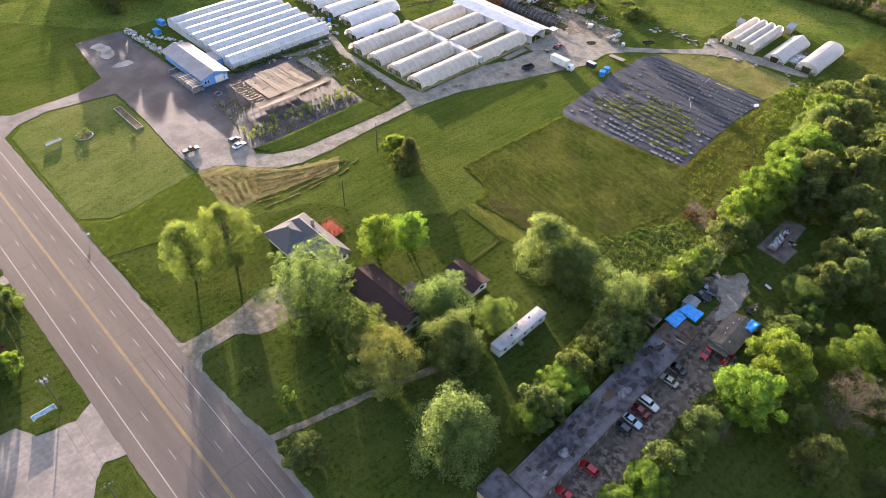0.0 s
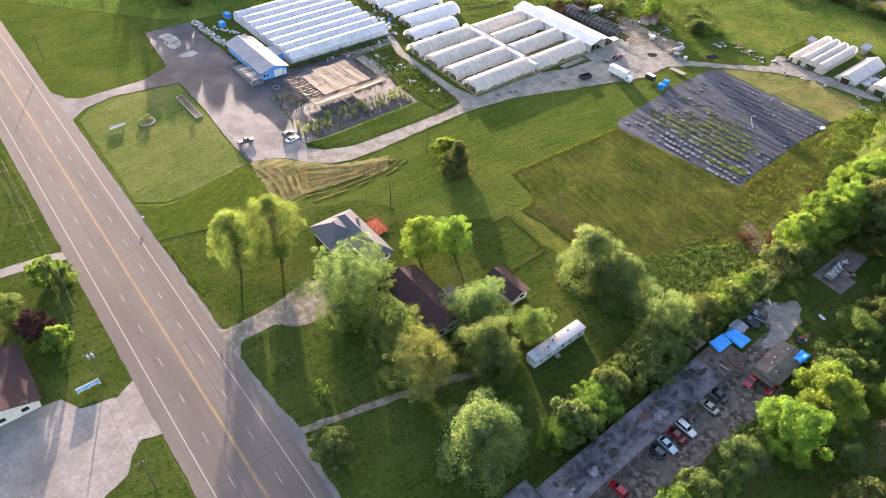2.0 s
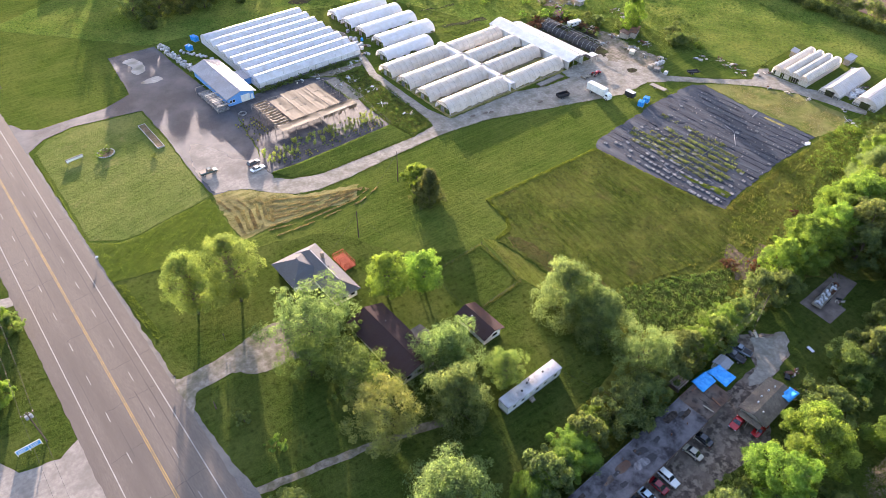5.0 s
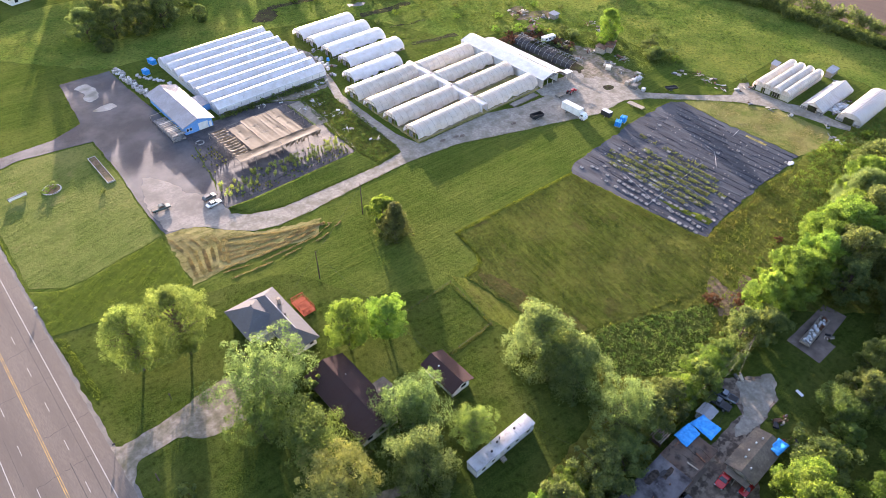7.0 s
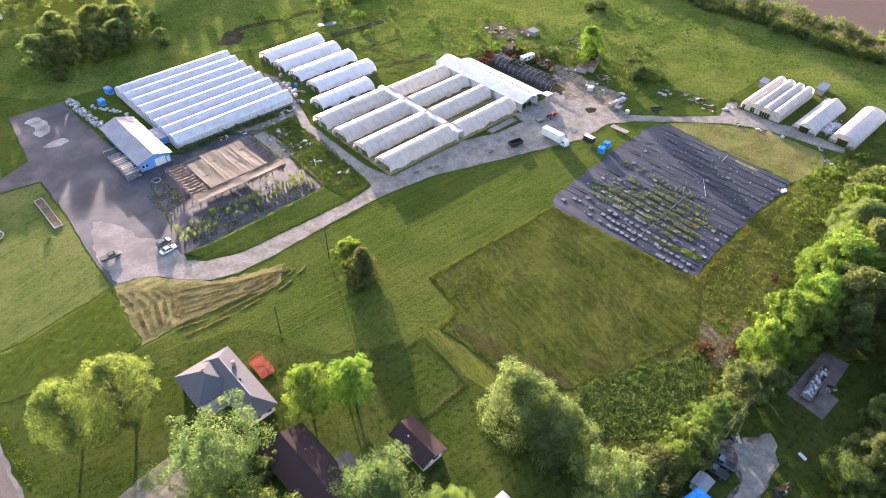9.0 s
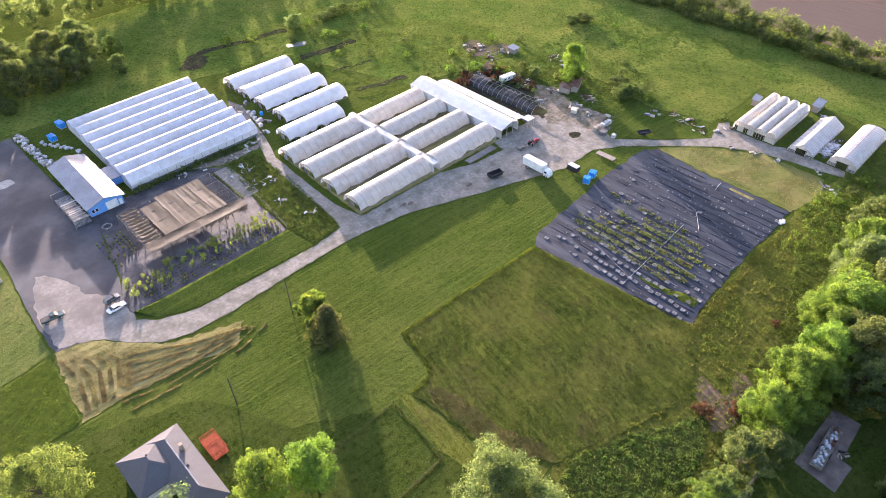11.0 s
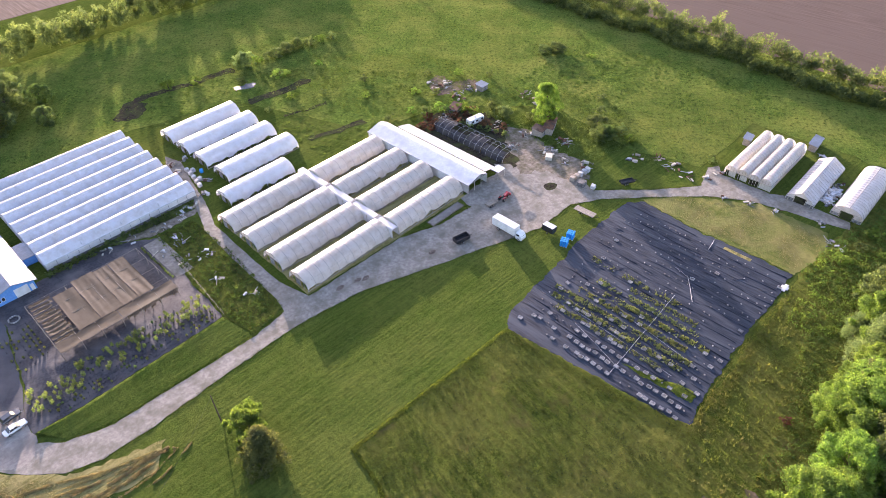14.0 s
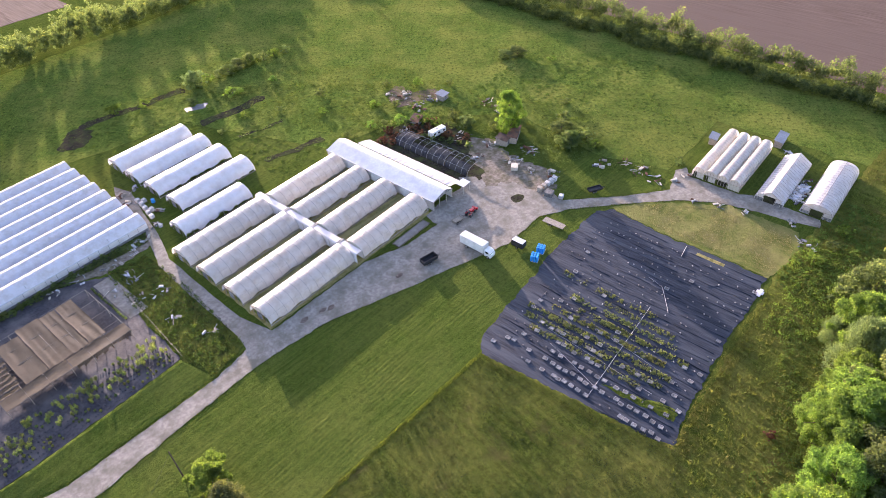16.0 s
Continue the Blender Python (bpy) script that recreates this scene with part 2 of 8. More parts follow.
M["rib"] = surf("galvanised_tube", (0.26, 0.255, 0.25), (0.38, 0.375, 0.365), 6.0, rough=0.6, metal=0.4)
M["filmgrey"] = film("greyed_greenhouse_film", (0.66, 0.655, 0.66), (0.88, 0.84, 0.78), 0.36, stain=0.35)
M["seamgrey"] = surf("grey_film_seam", (0.26, 0.255, 0.25), (0.36, 0.35, 0.345), 4.0, rough=0.8, spec=0.1)
M["ribwhite"] = surf("film_seam_over_rib", (0.38, 0.365, 0.345), (0.50, 0.485, 0.465), 4.0, rough=0.7, spec=0.1)
M["whitemetal"] = surf("white_metal_roof", (0.54, 0.55, 0.58), (0.64, 0.65, 0.675), 2.0, (0.47, 0.475, 0.50), 0.3, 0.5, bump=0.006)
M["greymetal"] = surf("grey_metal_roof", (0.25, 0.255, 0.28), (0.33, 0.335, 0.36), 2.0, (0.23, 0.23, 0.24), 0.2, 0.6, metal=0.1, spec=0.25)
M["blue"] = surf("blue_siding", (0.10, 0.27, 0.58), (0.14, 0.33, 0.66), 2.0, rough=0.6)
M["white"] = surf("white_siding", (0.66, 0.65, 0.61), (0.78, 0.77, 0.73), 2.0, (0.55, 0.53, 0.48), 0.5, 0.6)
M["cream"] = surf("cream_siding", (0.55, 0.51, 0.42), (0.66, 0.62, 0.53), 2.0, rough=0.7)
M["tanbrick"] = surf("tan_brick", (0.33, 0.24, 0.17), (0.45, 0.35, 0.26), 7.0, rough=0.9, bump=0.01)
M["greyshingle"] = surf("grey_shingles", (0.098, 0.097, 0.103), (0.148, 0.146, 0.153), 3.0, (0.115, 0.112, 0.114), 0.3, 0.95, bump=0.02, sy=3.0, spec=0.1)
M["brownshingle"] = surf("brown_shingles", (0.040, 0.024, 0.023), (0.072, 0.046, 0.042), 3.0, (0.056, 0.038, 0.036), 0.3, 0.95, bump=0.02, sy=3.0, spec=0.1)
M["tanshingle"] = surf("tan_shingles", (0.105, 0.088, 0.066), (0.165, 0.14, 0.11), 3.0, (0.085, 0.072, 0.06), 0.4, 0.9, bump=0.02)
M["tar"] = surf("tar_roof", (0.026, 0.024, 0.027), (0.090, 0.085, 0.094), 0.45, (0.150, 0.144, 0.155), 0.16, 0.85, bump=0.02, spec=0.15, lo=0.42, hi=0.64)
M["tarend"] = surf("weathered_brown_roofing", (0.045, 0.035, 0.030), (0.17, 0.145, 0.125), 0.6, (0.09, 0.05, 0.035), 0.3, 0.95, bump=0.03, spec=0.1)
M["oldroof"] = surf("dull_aluminium_roof", (0.40, 0.40, 0.42), (0.54, 0.54, 0.56), 1.0, (0.29, 0.275, 0.27), 0.5, 0.7, spec=0.2)
M["palepatch"] = surf("pale_limestone_gravel", (0.31, 0.285, 0.255), (0.46, 0.43, 0.39), 0.8, (0.20, 0.185, 0.15), 0.2, 0.95, bump=0.012, bscale=6.0, spec=0.1)
M["dirtdrive"] = surf("rutted_dirt_gravel", (0.135, 0.108, 0.082), (0.265, 0.225, 0.180), 0.9, (0.095, 0.088, 0.045), 0.3, 0.95, bump=0.03, spec=0.1)
M["houselane"] = surf("rutted_gravel_lane", (0.165, 0.138, 0.108), (0.30, 0.262, 0.215), 0.8, (0.115, 0.105, 0.062), 0.25, 0.95, bump=0.03, spec=0.1)
M["pipegrey"] = surf("dull_pale_pipe", (0.30, 0.30, 0.31), (0.42, 0.42, 0.43), 3.0, rough=0.6)
M["tarpale"] = surf("silver_roof_coating", (0.12, 0.118, 0.13), (0.24, 0.235, 0.25), 0.9, (0.04, 0.04, 0.045), 0.6, 0.8, spec=0.2)
M["tarbrown"] = surf("rusty_roof_patch", (0.020, 0.016, 0.014), (0.062, 0.050, 0.042), 1.2, rough=0.95, spec=0.1)
M["wood"] = surf("weathered_wood", (0.22, 0.19, 0.15), (0.36, 0.31, 0.25), 3.0, rough=0.9, vary=0.3)
M["palewood"] = surf("pale_lumber", (0.42, 0.37, 0.29), (0.56, 0.5, 0.4), 3.0, rough=0.85, vary=0.3)
M["deck"] = surf("orange_stained_wood", (0.27, 0.065, 0.032), (0.36, 0.095, 0.047), 3.0, rough=0.85, spec=0.1)
M["net"] = film("tan_shade_netting", (0.108, 0.088, 0.062), (0.22, 0.17, 0.10), 0.3, rough=0.66, stain=0.45, vary=0.3, spec=0.14)
M["tarp"] = surf("blue_tarpaulin", (0.01, 0.22, 0.62), (0.04, 0.36, 0.80), 1.5, rough=0.45, bump=0.06)
M["bluebin"] = surf("blue_plastic", (0.01, 0.20, 0.55), (0.03, 0.30, 0.68), 2.0, rough=0.4)
M["glass"] = surf("dark_window_glass", (0.015, 0.018, 0.022), (0.03, 0.035, 0.04), 2.0, rough=0.06, spec=0.8)
M["rubber"] = surf("tyre_rubber", (0.012, 0.012, 0.012), (0.025, 0.025, 0.025), 8.0, rough=0.85)
M["chrome"] = surf("bright_metal", (0.5, 0.5, 0.5), (0.65, 0.65, 0.65), 5.0, rough=0.3, metal=0.9)
M["black"] = surf("black_steel", (0.015, 0.015, 0.017), (0.035, 0.035, 0.038), 4.0, rough=0.6)
M["oldcloth"] = surf("torn_dark_shade_cloth", (0.030, 0.030, 0.034), (0.065, 0.064, 0.068), 1.2, (0.085, 0.078, 0.068), 0.4, 0.95, bump=0.05, spec=0.05)
M["potdark"] = surf("dusty_black_plastic", (0.025, 0.026, 0.032), (0.055, 0.056, 0.064), 4.0, rough=0.7)
M["rust"] = surf("rusty_steel", (0.13, 0.055, 0.03), (0.22, 0.11, 0.065), 3.0, (0.09, 0.06, 0.05), 0.6, 0.9, metal=0.2)
M["concrete"] = surf("concrete", (0.30, 0.285, 0.265), (0.42, 0.40, 0.375), 3.0, (0.24, 0.225, 0.21), 0.4, 0.9, bump=0.01)
M["stone"] = surf("pale_stone", (0.33, 0.32, 0.31), (0.55, 0.54, 0.53), 2.0, rough=0.9, vary=0.35)
M["crategrey"] = surf("weathered_crate_plastic", (0.17, 0.165, 0.165), (0.34, 0.33, 0.325), 2.0, rough=0.85, vary=0.6)
M["debris"] = surf("grey_debris", (0.10, 0.095, 0.09), (0.3, 0.29, 0.28), 1.5, rough=0.9, vary=0.8)
M["roadwhite"] = surf("white_road_paint", (0.32, 0.30, 0.275), (0.44, 0.42, 0.39), 6.0, (0.27, 0.255, 0.24), 0.7, 0.8)
M["roadyellow"] = surf("yellow_road_paint", (0.46, 0.28, 0.07), (0.58, 0.37, 0.10), 6.0, (0.24, 0.17, 0.09), 0.7, 0.8)
M["crack"] = surf("tar_filled_crack", (0.055, 0.05, 0.046), (0.085, 0.077, 0.07), 5.0, rough=0.85)
M["water"] = surf("shallow_muddy_water", (0.11, 0.112, 0.115), (0.16, 0.162, 0.165), 0.6, rough=0.55, spec=0.08)
M["bark"] = surf("bark", (0.06, 0.045, 0.033), (0.13, 0.10, 0.075), 6.0, rough=0.95, bump=0.03, sx=2, sy=2)
M["polewood"] = surf("utility_pole_wood", (0.07, 0.05, 0.036), (0.12, 0.09, 0.066), 3.0, rough=0.95)
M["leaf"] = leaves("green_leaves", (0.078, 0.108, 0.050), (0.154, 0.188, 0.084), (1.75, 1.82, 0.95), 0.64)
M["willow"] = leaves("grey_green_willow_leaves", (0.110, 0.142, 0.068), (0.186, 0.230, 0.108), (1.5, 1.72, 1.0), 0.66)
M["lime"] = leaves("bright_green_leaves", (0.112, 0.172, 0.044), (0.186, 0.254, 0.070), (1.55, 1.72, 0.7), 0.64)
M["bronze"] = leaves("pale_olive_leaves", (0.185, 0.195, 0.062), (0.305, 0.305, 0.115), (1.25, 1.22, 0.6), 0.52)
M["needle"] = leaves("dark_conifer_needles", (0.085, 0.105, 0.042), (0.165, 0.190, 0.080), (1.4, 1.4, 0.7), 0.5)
M["purple"] = leaves("purple_leaves", (0.032, 0.017, 0.019), (0.075, 0.040, 0.042), (1.2, 0.9, 0.85))
M["redbush"] = leaves("rusty_dead_leaves", (0.10, 0.052, 0.030), (0.19, 0.105, 0.062), (1.1, 0.9, 0.7))
M["blade"] = leaves("grass_blades", (0.106, 0.131, 0.027), (0.168, 0.190, 0.041), (1.2, 1.25, 0.6), 0.4, (0.182, 0.158, 0.058))
M["oliveblade"] = leaves("olive_grass_blades", (0.078, 0.106, 0.020), (0.158, 0.190, 0.036), (1.15, 1.2, 0.6), 0.22, (0.160, 0.142, 0.050))
M["weedblade"] = leaves("dull_weed_leaves", (0.060, 0.082, 0.026), (0.125, 0.150, 0.050), (1.15, 1.2, 0.65), 0.3)
M["weedleaf"] = leaves("rank_weed_leaves", (0.070, 0.115, 0.028), (0.150, 0.205, 0.048), (1.2, 1.3, 0.65), 0.42)
M["clothweed"] = leaves("dusty_weed_leaves", (0.125, 0.140, 0.060), (0.225, 0.240, 0.105), (1.2, 1.25, 0.7), 0.4)
M["potleaf"] = leaves("dusty_shrub_leaves", (0.130, 0.165, 0.055), (0.265, 0.300, 0.100), (1.4, 1.5, 0.7), 0.5)
M["deadblade"] = leaves("dead_grass_blades", (0.110, 0.085, 0.030), (0.205, 0.150, 0.060), (1.15, 1.05, 0.6), 0.35)
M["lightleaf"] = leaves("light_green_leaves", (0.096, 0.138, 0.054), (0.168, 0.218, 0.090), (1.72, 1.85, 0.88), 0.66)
M["twigleaf"] = leaves("dry_brown_twigs", (0.078, 0.068, 0.046), (0.16, 0.14, 0.10), (1.0, 0.95, 0.75), 0.15)
M["oldslab"] = surf("stained_old_concrete", (0.15, 0.118, 0.100), (0.23, 0.185, 0.158), 1.2, (0.095, 0.078, 0.066), 0.3, 0.95, spec=0.1)
M["fencewire"] = surf("dull_fence_wire", (0.05, 0.05, 0.048), (0.09, 0.09, 0.085), 3.0, rough=0.9)
M["hayring"] = turf("hay_rings", (0.075, 0.105, 0.022), (0.185, 0.195, 0.055), (0.31, 0.265, 0.11), mow=0.16, rings=(229.0, 16.0), patch=0.10, dryness=0.65, bump=0.16, warp=5.0, pitch=0.12, streak=0.2, bare=(0.10, 0.13, 0.03))
M["verge"] = turf("verge_grass", (0.062, 0.100, 0.018), (0.150, 0.195, 0.036), (0.19, 0.195, 0.05), patch=0.08, dryness=0.5, bump=0.22, rot=60)
M["palelawn"] = turf("dry_mown_grass", (0.062, 0.095, 0.022), (0.155, 0.192, 0.046), (0.235, 0.230, 0.080), mow=0.16, rot=75, patch=0.06, dryness=0.6, bump=0.18, pitch=0.22, warp=7.0, streak=0.2, bare=(0.21, 0.19, 0.075))
M["drygrass"] = turf("dead_brown_grass", (0.085, 0.078, 0.026), (0.20, 0.155, 0.062), (0.11, 0.125, 0.03), patch=0.15, dryness=0.7, bump=0.2, rot=0)
M["vergeblade"] = leaves("fresh_grass_blades", (0.124, 0.156, 0.032), (0.182, 0.214, 0.046), (1.2, 1.28, 0.6), 0.42)
M["straw"] = leaves("dry_straw", (0.29, 0.235, 0.11), (0.47, 0.39, 0.21), (1.1, 1.0, 0.75), 0.25)


# ---------------------------------------------------------------- geometry helpers
from mathutils.geometry import tessellate_polygon

def part(name, bm, material, parent=None, label="", smooth=False):
    """Links a bmesh as one mesh object, under a thing or a part where one is given."""
    me = bpy.data.meshes.new(name)
    bm.to_mesh(me)
    bm.free()
    me.materials.append(M[material] if isinstance(material, str) else material)
    if smooth:
        me.polygons.foreach_set("use_smooth", [True] * len(me.polygons))
    ob = new(name, me)
    ob.parent = parent
    return tagged(ob, label)


def thing(name, m, label, category, group=""):
    ob = new(name)
    ob.empty_display_size = 0.3
    ob.matrix_basis = m
    return tagged(ob, label, category, group)


def share(ob, m, parent):
    """Another piece on the same mesh."""
    o = new(ob.name.split(".")[0], ob.data)
    o.parent = parent
    o.matrix_basis = m
    return o


def box(bm, x0, x1, y0, y1, z0, z1, bevel=0.0):
    r = bmesh.ops.create_cube(bm, size=1.0)["verts"]
    for v in r:
        v.co = Vector(((x0 + x1) / 2 + v.co.x * (x1 - x0), (y0 + y1) / 2 + v.co.y * (y1 - y0), (z0 + z1) / 2 + v.co.z * (z1 - z0)))
    if bevel:
        es = {e for v in r for e in v.link_edges}
        bmesh.ops.bevel(bm, geom=list(es), offset=bevel, segments=1, affect="EDGES")
    return bm


def boxes(*dims, bevel=0.0):
    bm = bmesh.new()
    for d in dims:
        box(bm, *d, bevel=bevel)
    return bm


def tube(bm, pts, r, n=6, r2=None, caps=True):
    """A tapered tube along points."""
    pts = [Vector(p) for p in pts]
    rings = []
    for i, p in enumerate(pts):
        d = (pts[min(i + 1, len(pts) - 1)] - pts[max(i - 1, 0)]).normalized()
        s = d.cross(Vector((0, 0, 1)))
        s = s.normalized() if s.length > 1e-4 else Vector((1, 0, 0))
        u = s.cross(d)
        rr = r if r2 is None else r + (r2 - r) * i / (len(pts) - 1)
        rings.append([bm.verts.new(p + rr * (math.cos(a) * s + math.sin(a) * u)) for a in [2 * math.pi * k / n for k in range(n)]])
    for a, b in zip(rings, rings[1:]):
        for k in range(n):
            bm.faces.new((a[k], a[(k + 1) % n], b[(k + 1) % n], b[k]))
    if caps:
        bm.faces.new(rings[0][::-1])
        bm.faces.new(rings[-1])
    return bm


def loft(bm, rings, closed=True, caps=True):
    vs = [[bm.verts.new(p) for p in ring] for ring in rings]
    n = len(vs[0])
    for a, b in zip(vs, vs[1:]):
        for k in range(n if closed else n - 1):
            bm.faces.new((a[k], a[(k + 1) % n], b[(k + 1) % n], b[k]))
    if caps and closed:
        bm.faces.new(vs[0][::-1])
        bm.faces.new(vs[-1])
    return bm


def outline(pts, step=2.0, jitter=0.25, smooth=True, seed=1):
    """A closed outline resampled and made uneven."""
    n, out = len(pts), []
    for i in range(n):
        p0, p1, p2, p3 = (Vector(pts[(i + k - 1) % n]) for k in range(4))
        m = max(1, int((p2 - p1).length / step))
        for k in range(m):
            t = k / m
            if smooth:
                q = 0.5 * (2 * p1 + (p2 - p0) * t + (2 * p0 - 5 * p1 + 4 * p2 - p3) * t * t + (3 * p1 - p0 - 3 * p2 + p3) * t ** 3)
            else:
                q = p1.lerp(p2, t)
            w = Vector((noise.noise((q.x * 0.45, q.y * 0.45, seed)), noise.noise((q.x * 0.45, q.y * 0.45, seed + 9.3))))
            w += 0.5 * Vector((noise.noise((q.x * 1.9, q.y * 1.9, seed + 3.1)), noise.noise((q.x * 1.9, q.y * 1.9, seed + 7.7))))
            out.append((q.x + w.x * jitter * 1.3, q.y + w.y * jitter * 1.3))
    return out


def sheet(name, pts, z, material, label, category, step=1.5, jitter=0.3, smooth=False, seed=1, depth=0.15):
    """A piece of the ground: an uneven outline with a thin edge."""
    bm = bmesh.new()
    pts = outline(pts, step, jitter, smooth, seed)
    top = [bm.verts.new((x, y, z)) for x, y in pts]
    low = [bm.verts.new((x, y, z - depth)) for x, y in pts]
    for tri in tessellate_polygon([[Vector((x, y, 0)) for x, y in pts]]):
        a, b, c = (Vector(pts[k]) for k in tri)
        f = [top[k] for k in tri]
        bm.faces.new(f if (b - a).cross(c - a) > 0 else f[::-1])
    for i in range(len(top)):
        j = (i + 1) % len(top)
        bm.faces.new((top[i], low[i], low[j], top[j]))
    bm.normal_update()
    return tagged(part(name, bm, material), label, category, kind="structure")


def strip(name, line, width, z, material, label, category, jitter=0.3, seed=1, widths=None):
    """A track of some width along a line."""
    line = [Vector(p) for p in line]
    left, right = [], []
    for i, p in enumerate(line):
        d = (line[min(i + 1, len(line) - 1)] - line[max(i - 1, 0)]).normalized()
        w = (widths[i] if widths else width) / 2
        left.append(p + w * Vector((-d.y, d.x)))
        right.append(p - w * Vector((-d.y, d.x)))
    return sheet(name, left + right[::-1], z, material, label, category, 1.5, jitter, True, seed)


def inside(x, y, poly):
    hit = False
    for (x0, y0), (x1, y1) in zip(poly, poly[1:] + poly[:1]):
        if (y0 > y) != (y1 > y) and x < (x1 - x0) * (y - y0) / (y1 - y0) + x0:
            hit = not hit
    return hit


def fast_mesh(name, co, quads, material, smooth=False):
    """A mesh from arrays: corners (n, 3) and faces (m, 4 or 3)."""
    me = bpy.data.meshes.new(name)
    k = quads.shape[1]
    me.vertices.add(len(co))
    me.vertices.foreach_set("co", np.ascontiguousarray(co, dtype=np.float32).ravel())
    me.loops.add(quads.size)
    me.loops.foreach_set("vertex_index", np.ascontiguousarray(quads, dtype=np.int32).ravel())
    me.polygons.add(len(quads))
    me.polygons.foreach_set("loop_start", np.arange(0, quads.size, k, dtype=np.int32))
    me.update(calc_edges=True)
    me.validate()
    me.materials.append(M[material])
    return me


def leaf_mesh(name, centres, outward, size, rng, material, turn=0.85):
    """Leaf sprays: a pointed leaf at each centre, turned roughly outward."""
    n = len(centres)
    nrm = outward + rng.normal(0, turn, (n, 3))
    nrm /= np.linalg.norm(nrm, axis=1)[:, None] + 1e-9
    a = np.cross(nrm, rng.normal(0, 1, (n, 3)))
    a /= np.linalg.norm(a, axis=1)[:, None] + 1e-9
    b = np.cross(nrm, a)
    s = (size * rng.uniform(0.6, 1.35, n))[:, None]
    co = np.stack([centres - a * s * 0.8, centres + a * s * 0.7 + b * s * 0.62, centres + a * s * 0.7 - b * s * 0.62], 1).reshape(-1, 3)
    return fast_mesh(name, co, np.arange(3 * n).reshape(n, 3), material)


def tuft_mesh(name, pts, heights, rng, material, width=0.28, blades=2):
    """Grass and weeds: leaning blades in tufts."""
    n = len(pts)
    tris = []
    for k in range(blades):
        a = rng.uniform(0, 2 * np.pi, n)
        d = np.stack([np.cos(a), np.sin(a), 0 * a], 1)
        lean = np.stack([rng.normal(0, 0.35, n), rng.normal(0, 0.35, n), np.ones(n)], 1)
        h = (heights * rng.uniform(0.6, 1.2, n))[:, None]
        tris.append(np.stack([pts - d * width * h, pts + d * width * h, pts + lean * h], 1))
    co = np.concatenate(tris).reshape(-1, 3)
    return fast_mesh(name, co, np.arange(len(co)).reshape(-1, 3), material)


def scatter(poly, n, rng, clump=0.0, freq=0.08, seed=0.0):
    """n random places inside an outline, gathered in clumps where asked."""
    xs, ys = [p[0] for p in poly], [p[1] for p in poly]
    out = []
    while len(out) < n:
        x, y = rng.uniform(min(xs), max(xs)), rng.uniform(min(ys), max(ys))
        if inside(x, y, poly) and (not clump or noise.noise((x * freq, y * freq, seed)) > clump - 0.6 + rng.uniform(-0.3, 0.3)):
            out.append((x, y))
    return np.array(out)


def stuff(name, me, label, category):
    return tagged(new(name, me), label, category, kind="stuff")


# ---------------------------------------------------------------- ground, road and tracks
bm = bmesh.new()
bmesh.ops.create_grid(bm, x_segments=60, y_segments=60, size=2600)
tagged(part("ground", bm, "lawn"), "green mown grass ground, striped by the mower", "ground", kind="structure")

TALL = [(105.6, 43.4), (152.6, 40.6), (157.2, -4.8), (148, -11), (138, -14.5), (128, -12), (119, -9.2), (107.7, -4.7), (104.6, -3.9), (97.1, 11.5), (95.8, 28.6), (101.9, 29.7), (104.0, 33.0)]
CROP = [(107.7, -5.6), (120.1, -10.6), (137, -19.5), (126, -24.5), (111, -26), (98.5, -16.1), (102, -7)]
HEDGE_STRIP = [(58, -24.5), (92, -20), (104, -4), (120, -9), (138, -13), (157, -3.5), (190, -4), (216, -3), (300, -10), (300, -60), (168, -52), (150, -34), (108, -33.5), (58, -34.5)]
PLASTIC = [(152.6, 41.1), (157, 43.8), (176, 45.4), (194, 46.8), (214.5, 46.3), (218.2, 42.7), (216.6, 25), (216.9, -1.5), (204.6, -2.4), (196, -1.6), (164.2, -2.8), (157.2, -4.6)]
FIELD_N = [(66, 204.5), (131, 196), (170, 188), (190, 134), (222, 124), (246, 96), (240, 62), (246, 38), (282, 38), (284, -12), (318, -12), (338, 60), (330, 140), (330, 280), (60, 282), (20, 260)]
FIELD_W = [(7.6, 150.5), (7.8, 118), (7.4, 97.6), (14.5, 92.4), (21.8, 92.5), (28.1, 94.0), (42.0, 95.6), (40.2, 73.5), (30, 72.4), (20, 75.6), (7.2, 79)]
sheet("ground_meadow", FIELD_N, 0.03, "meadow", "rough green meadow behind the greenhouses", "meadow", 4, 1.2)
sheet("ground_yard", [(7.2, 78), (20, 76.5), (34, 71), (48, 66), (62, 60), (72, 40), (90, 29), (89.5, 12.5), (100, -8), (103, -22), (58, -34), (28, -34), (9, -20), (8, 3), (7.5, 35)], 0.035, "yard", "green yard grass round the houses, shade in its dark colour", "lawn", 3, 0.8)
sheet("ground_yard_east", [(58, -33.5), (108, -33), (150, -33.5), (168, -50), (220, -58), (220, -140), (20, -140), (20, -49), (58, -49)], 0.04, "yard", "green yard grass behind the motel, shade in its dark colour", "lawn", 3, 0.8)
sheet("ground_west", [(-16, 135), (-13.9, 90), (-14.5, 39), (-15, 21), (-14.5, -60), (-160, -60), (-160, 300), (-14, 300)], 0.03, "yard", "green roadside grass across the road", "lawn", 3, 0.5)
sheet("ground_tall_grass", TALL, 0.19, "tall", "olive tall-grass field, slightly raised", "grass field", 1.0, 0.7, depth=0.4)
sheet("ground_dry_grass", [(100.9, 26.8), (102.6, 18), (103.3, 10.2), (106.5, -1.5), (103.6, -2.4), (98.6, 11), (97.6, 24)], 0.198, "drygrass", "band of dead brown grass in the tall field", "grass", 0.8, 1.2, True)
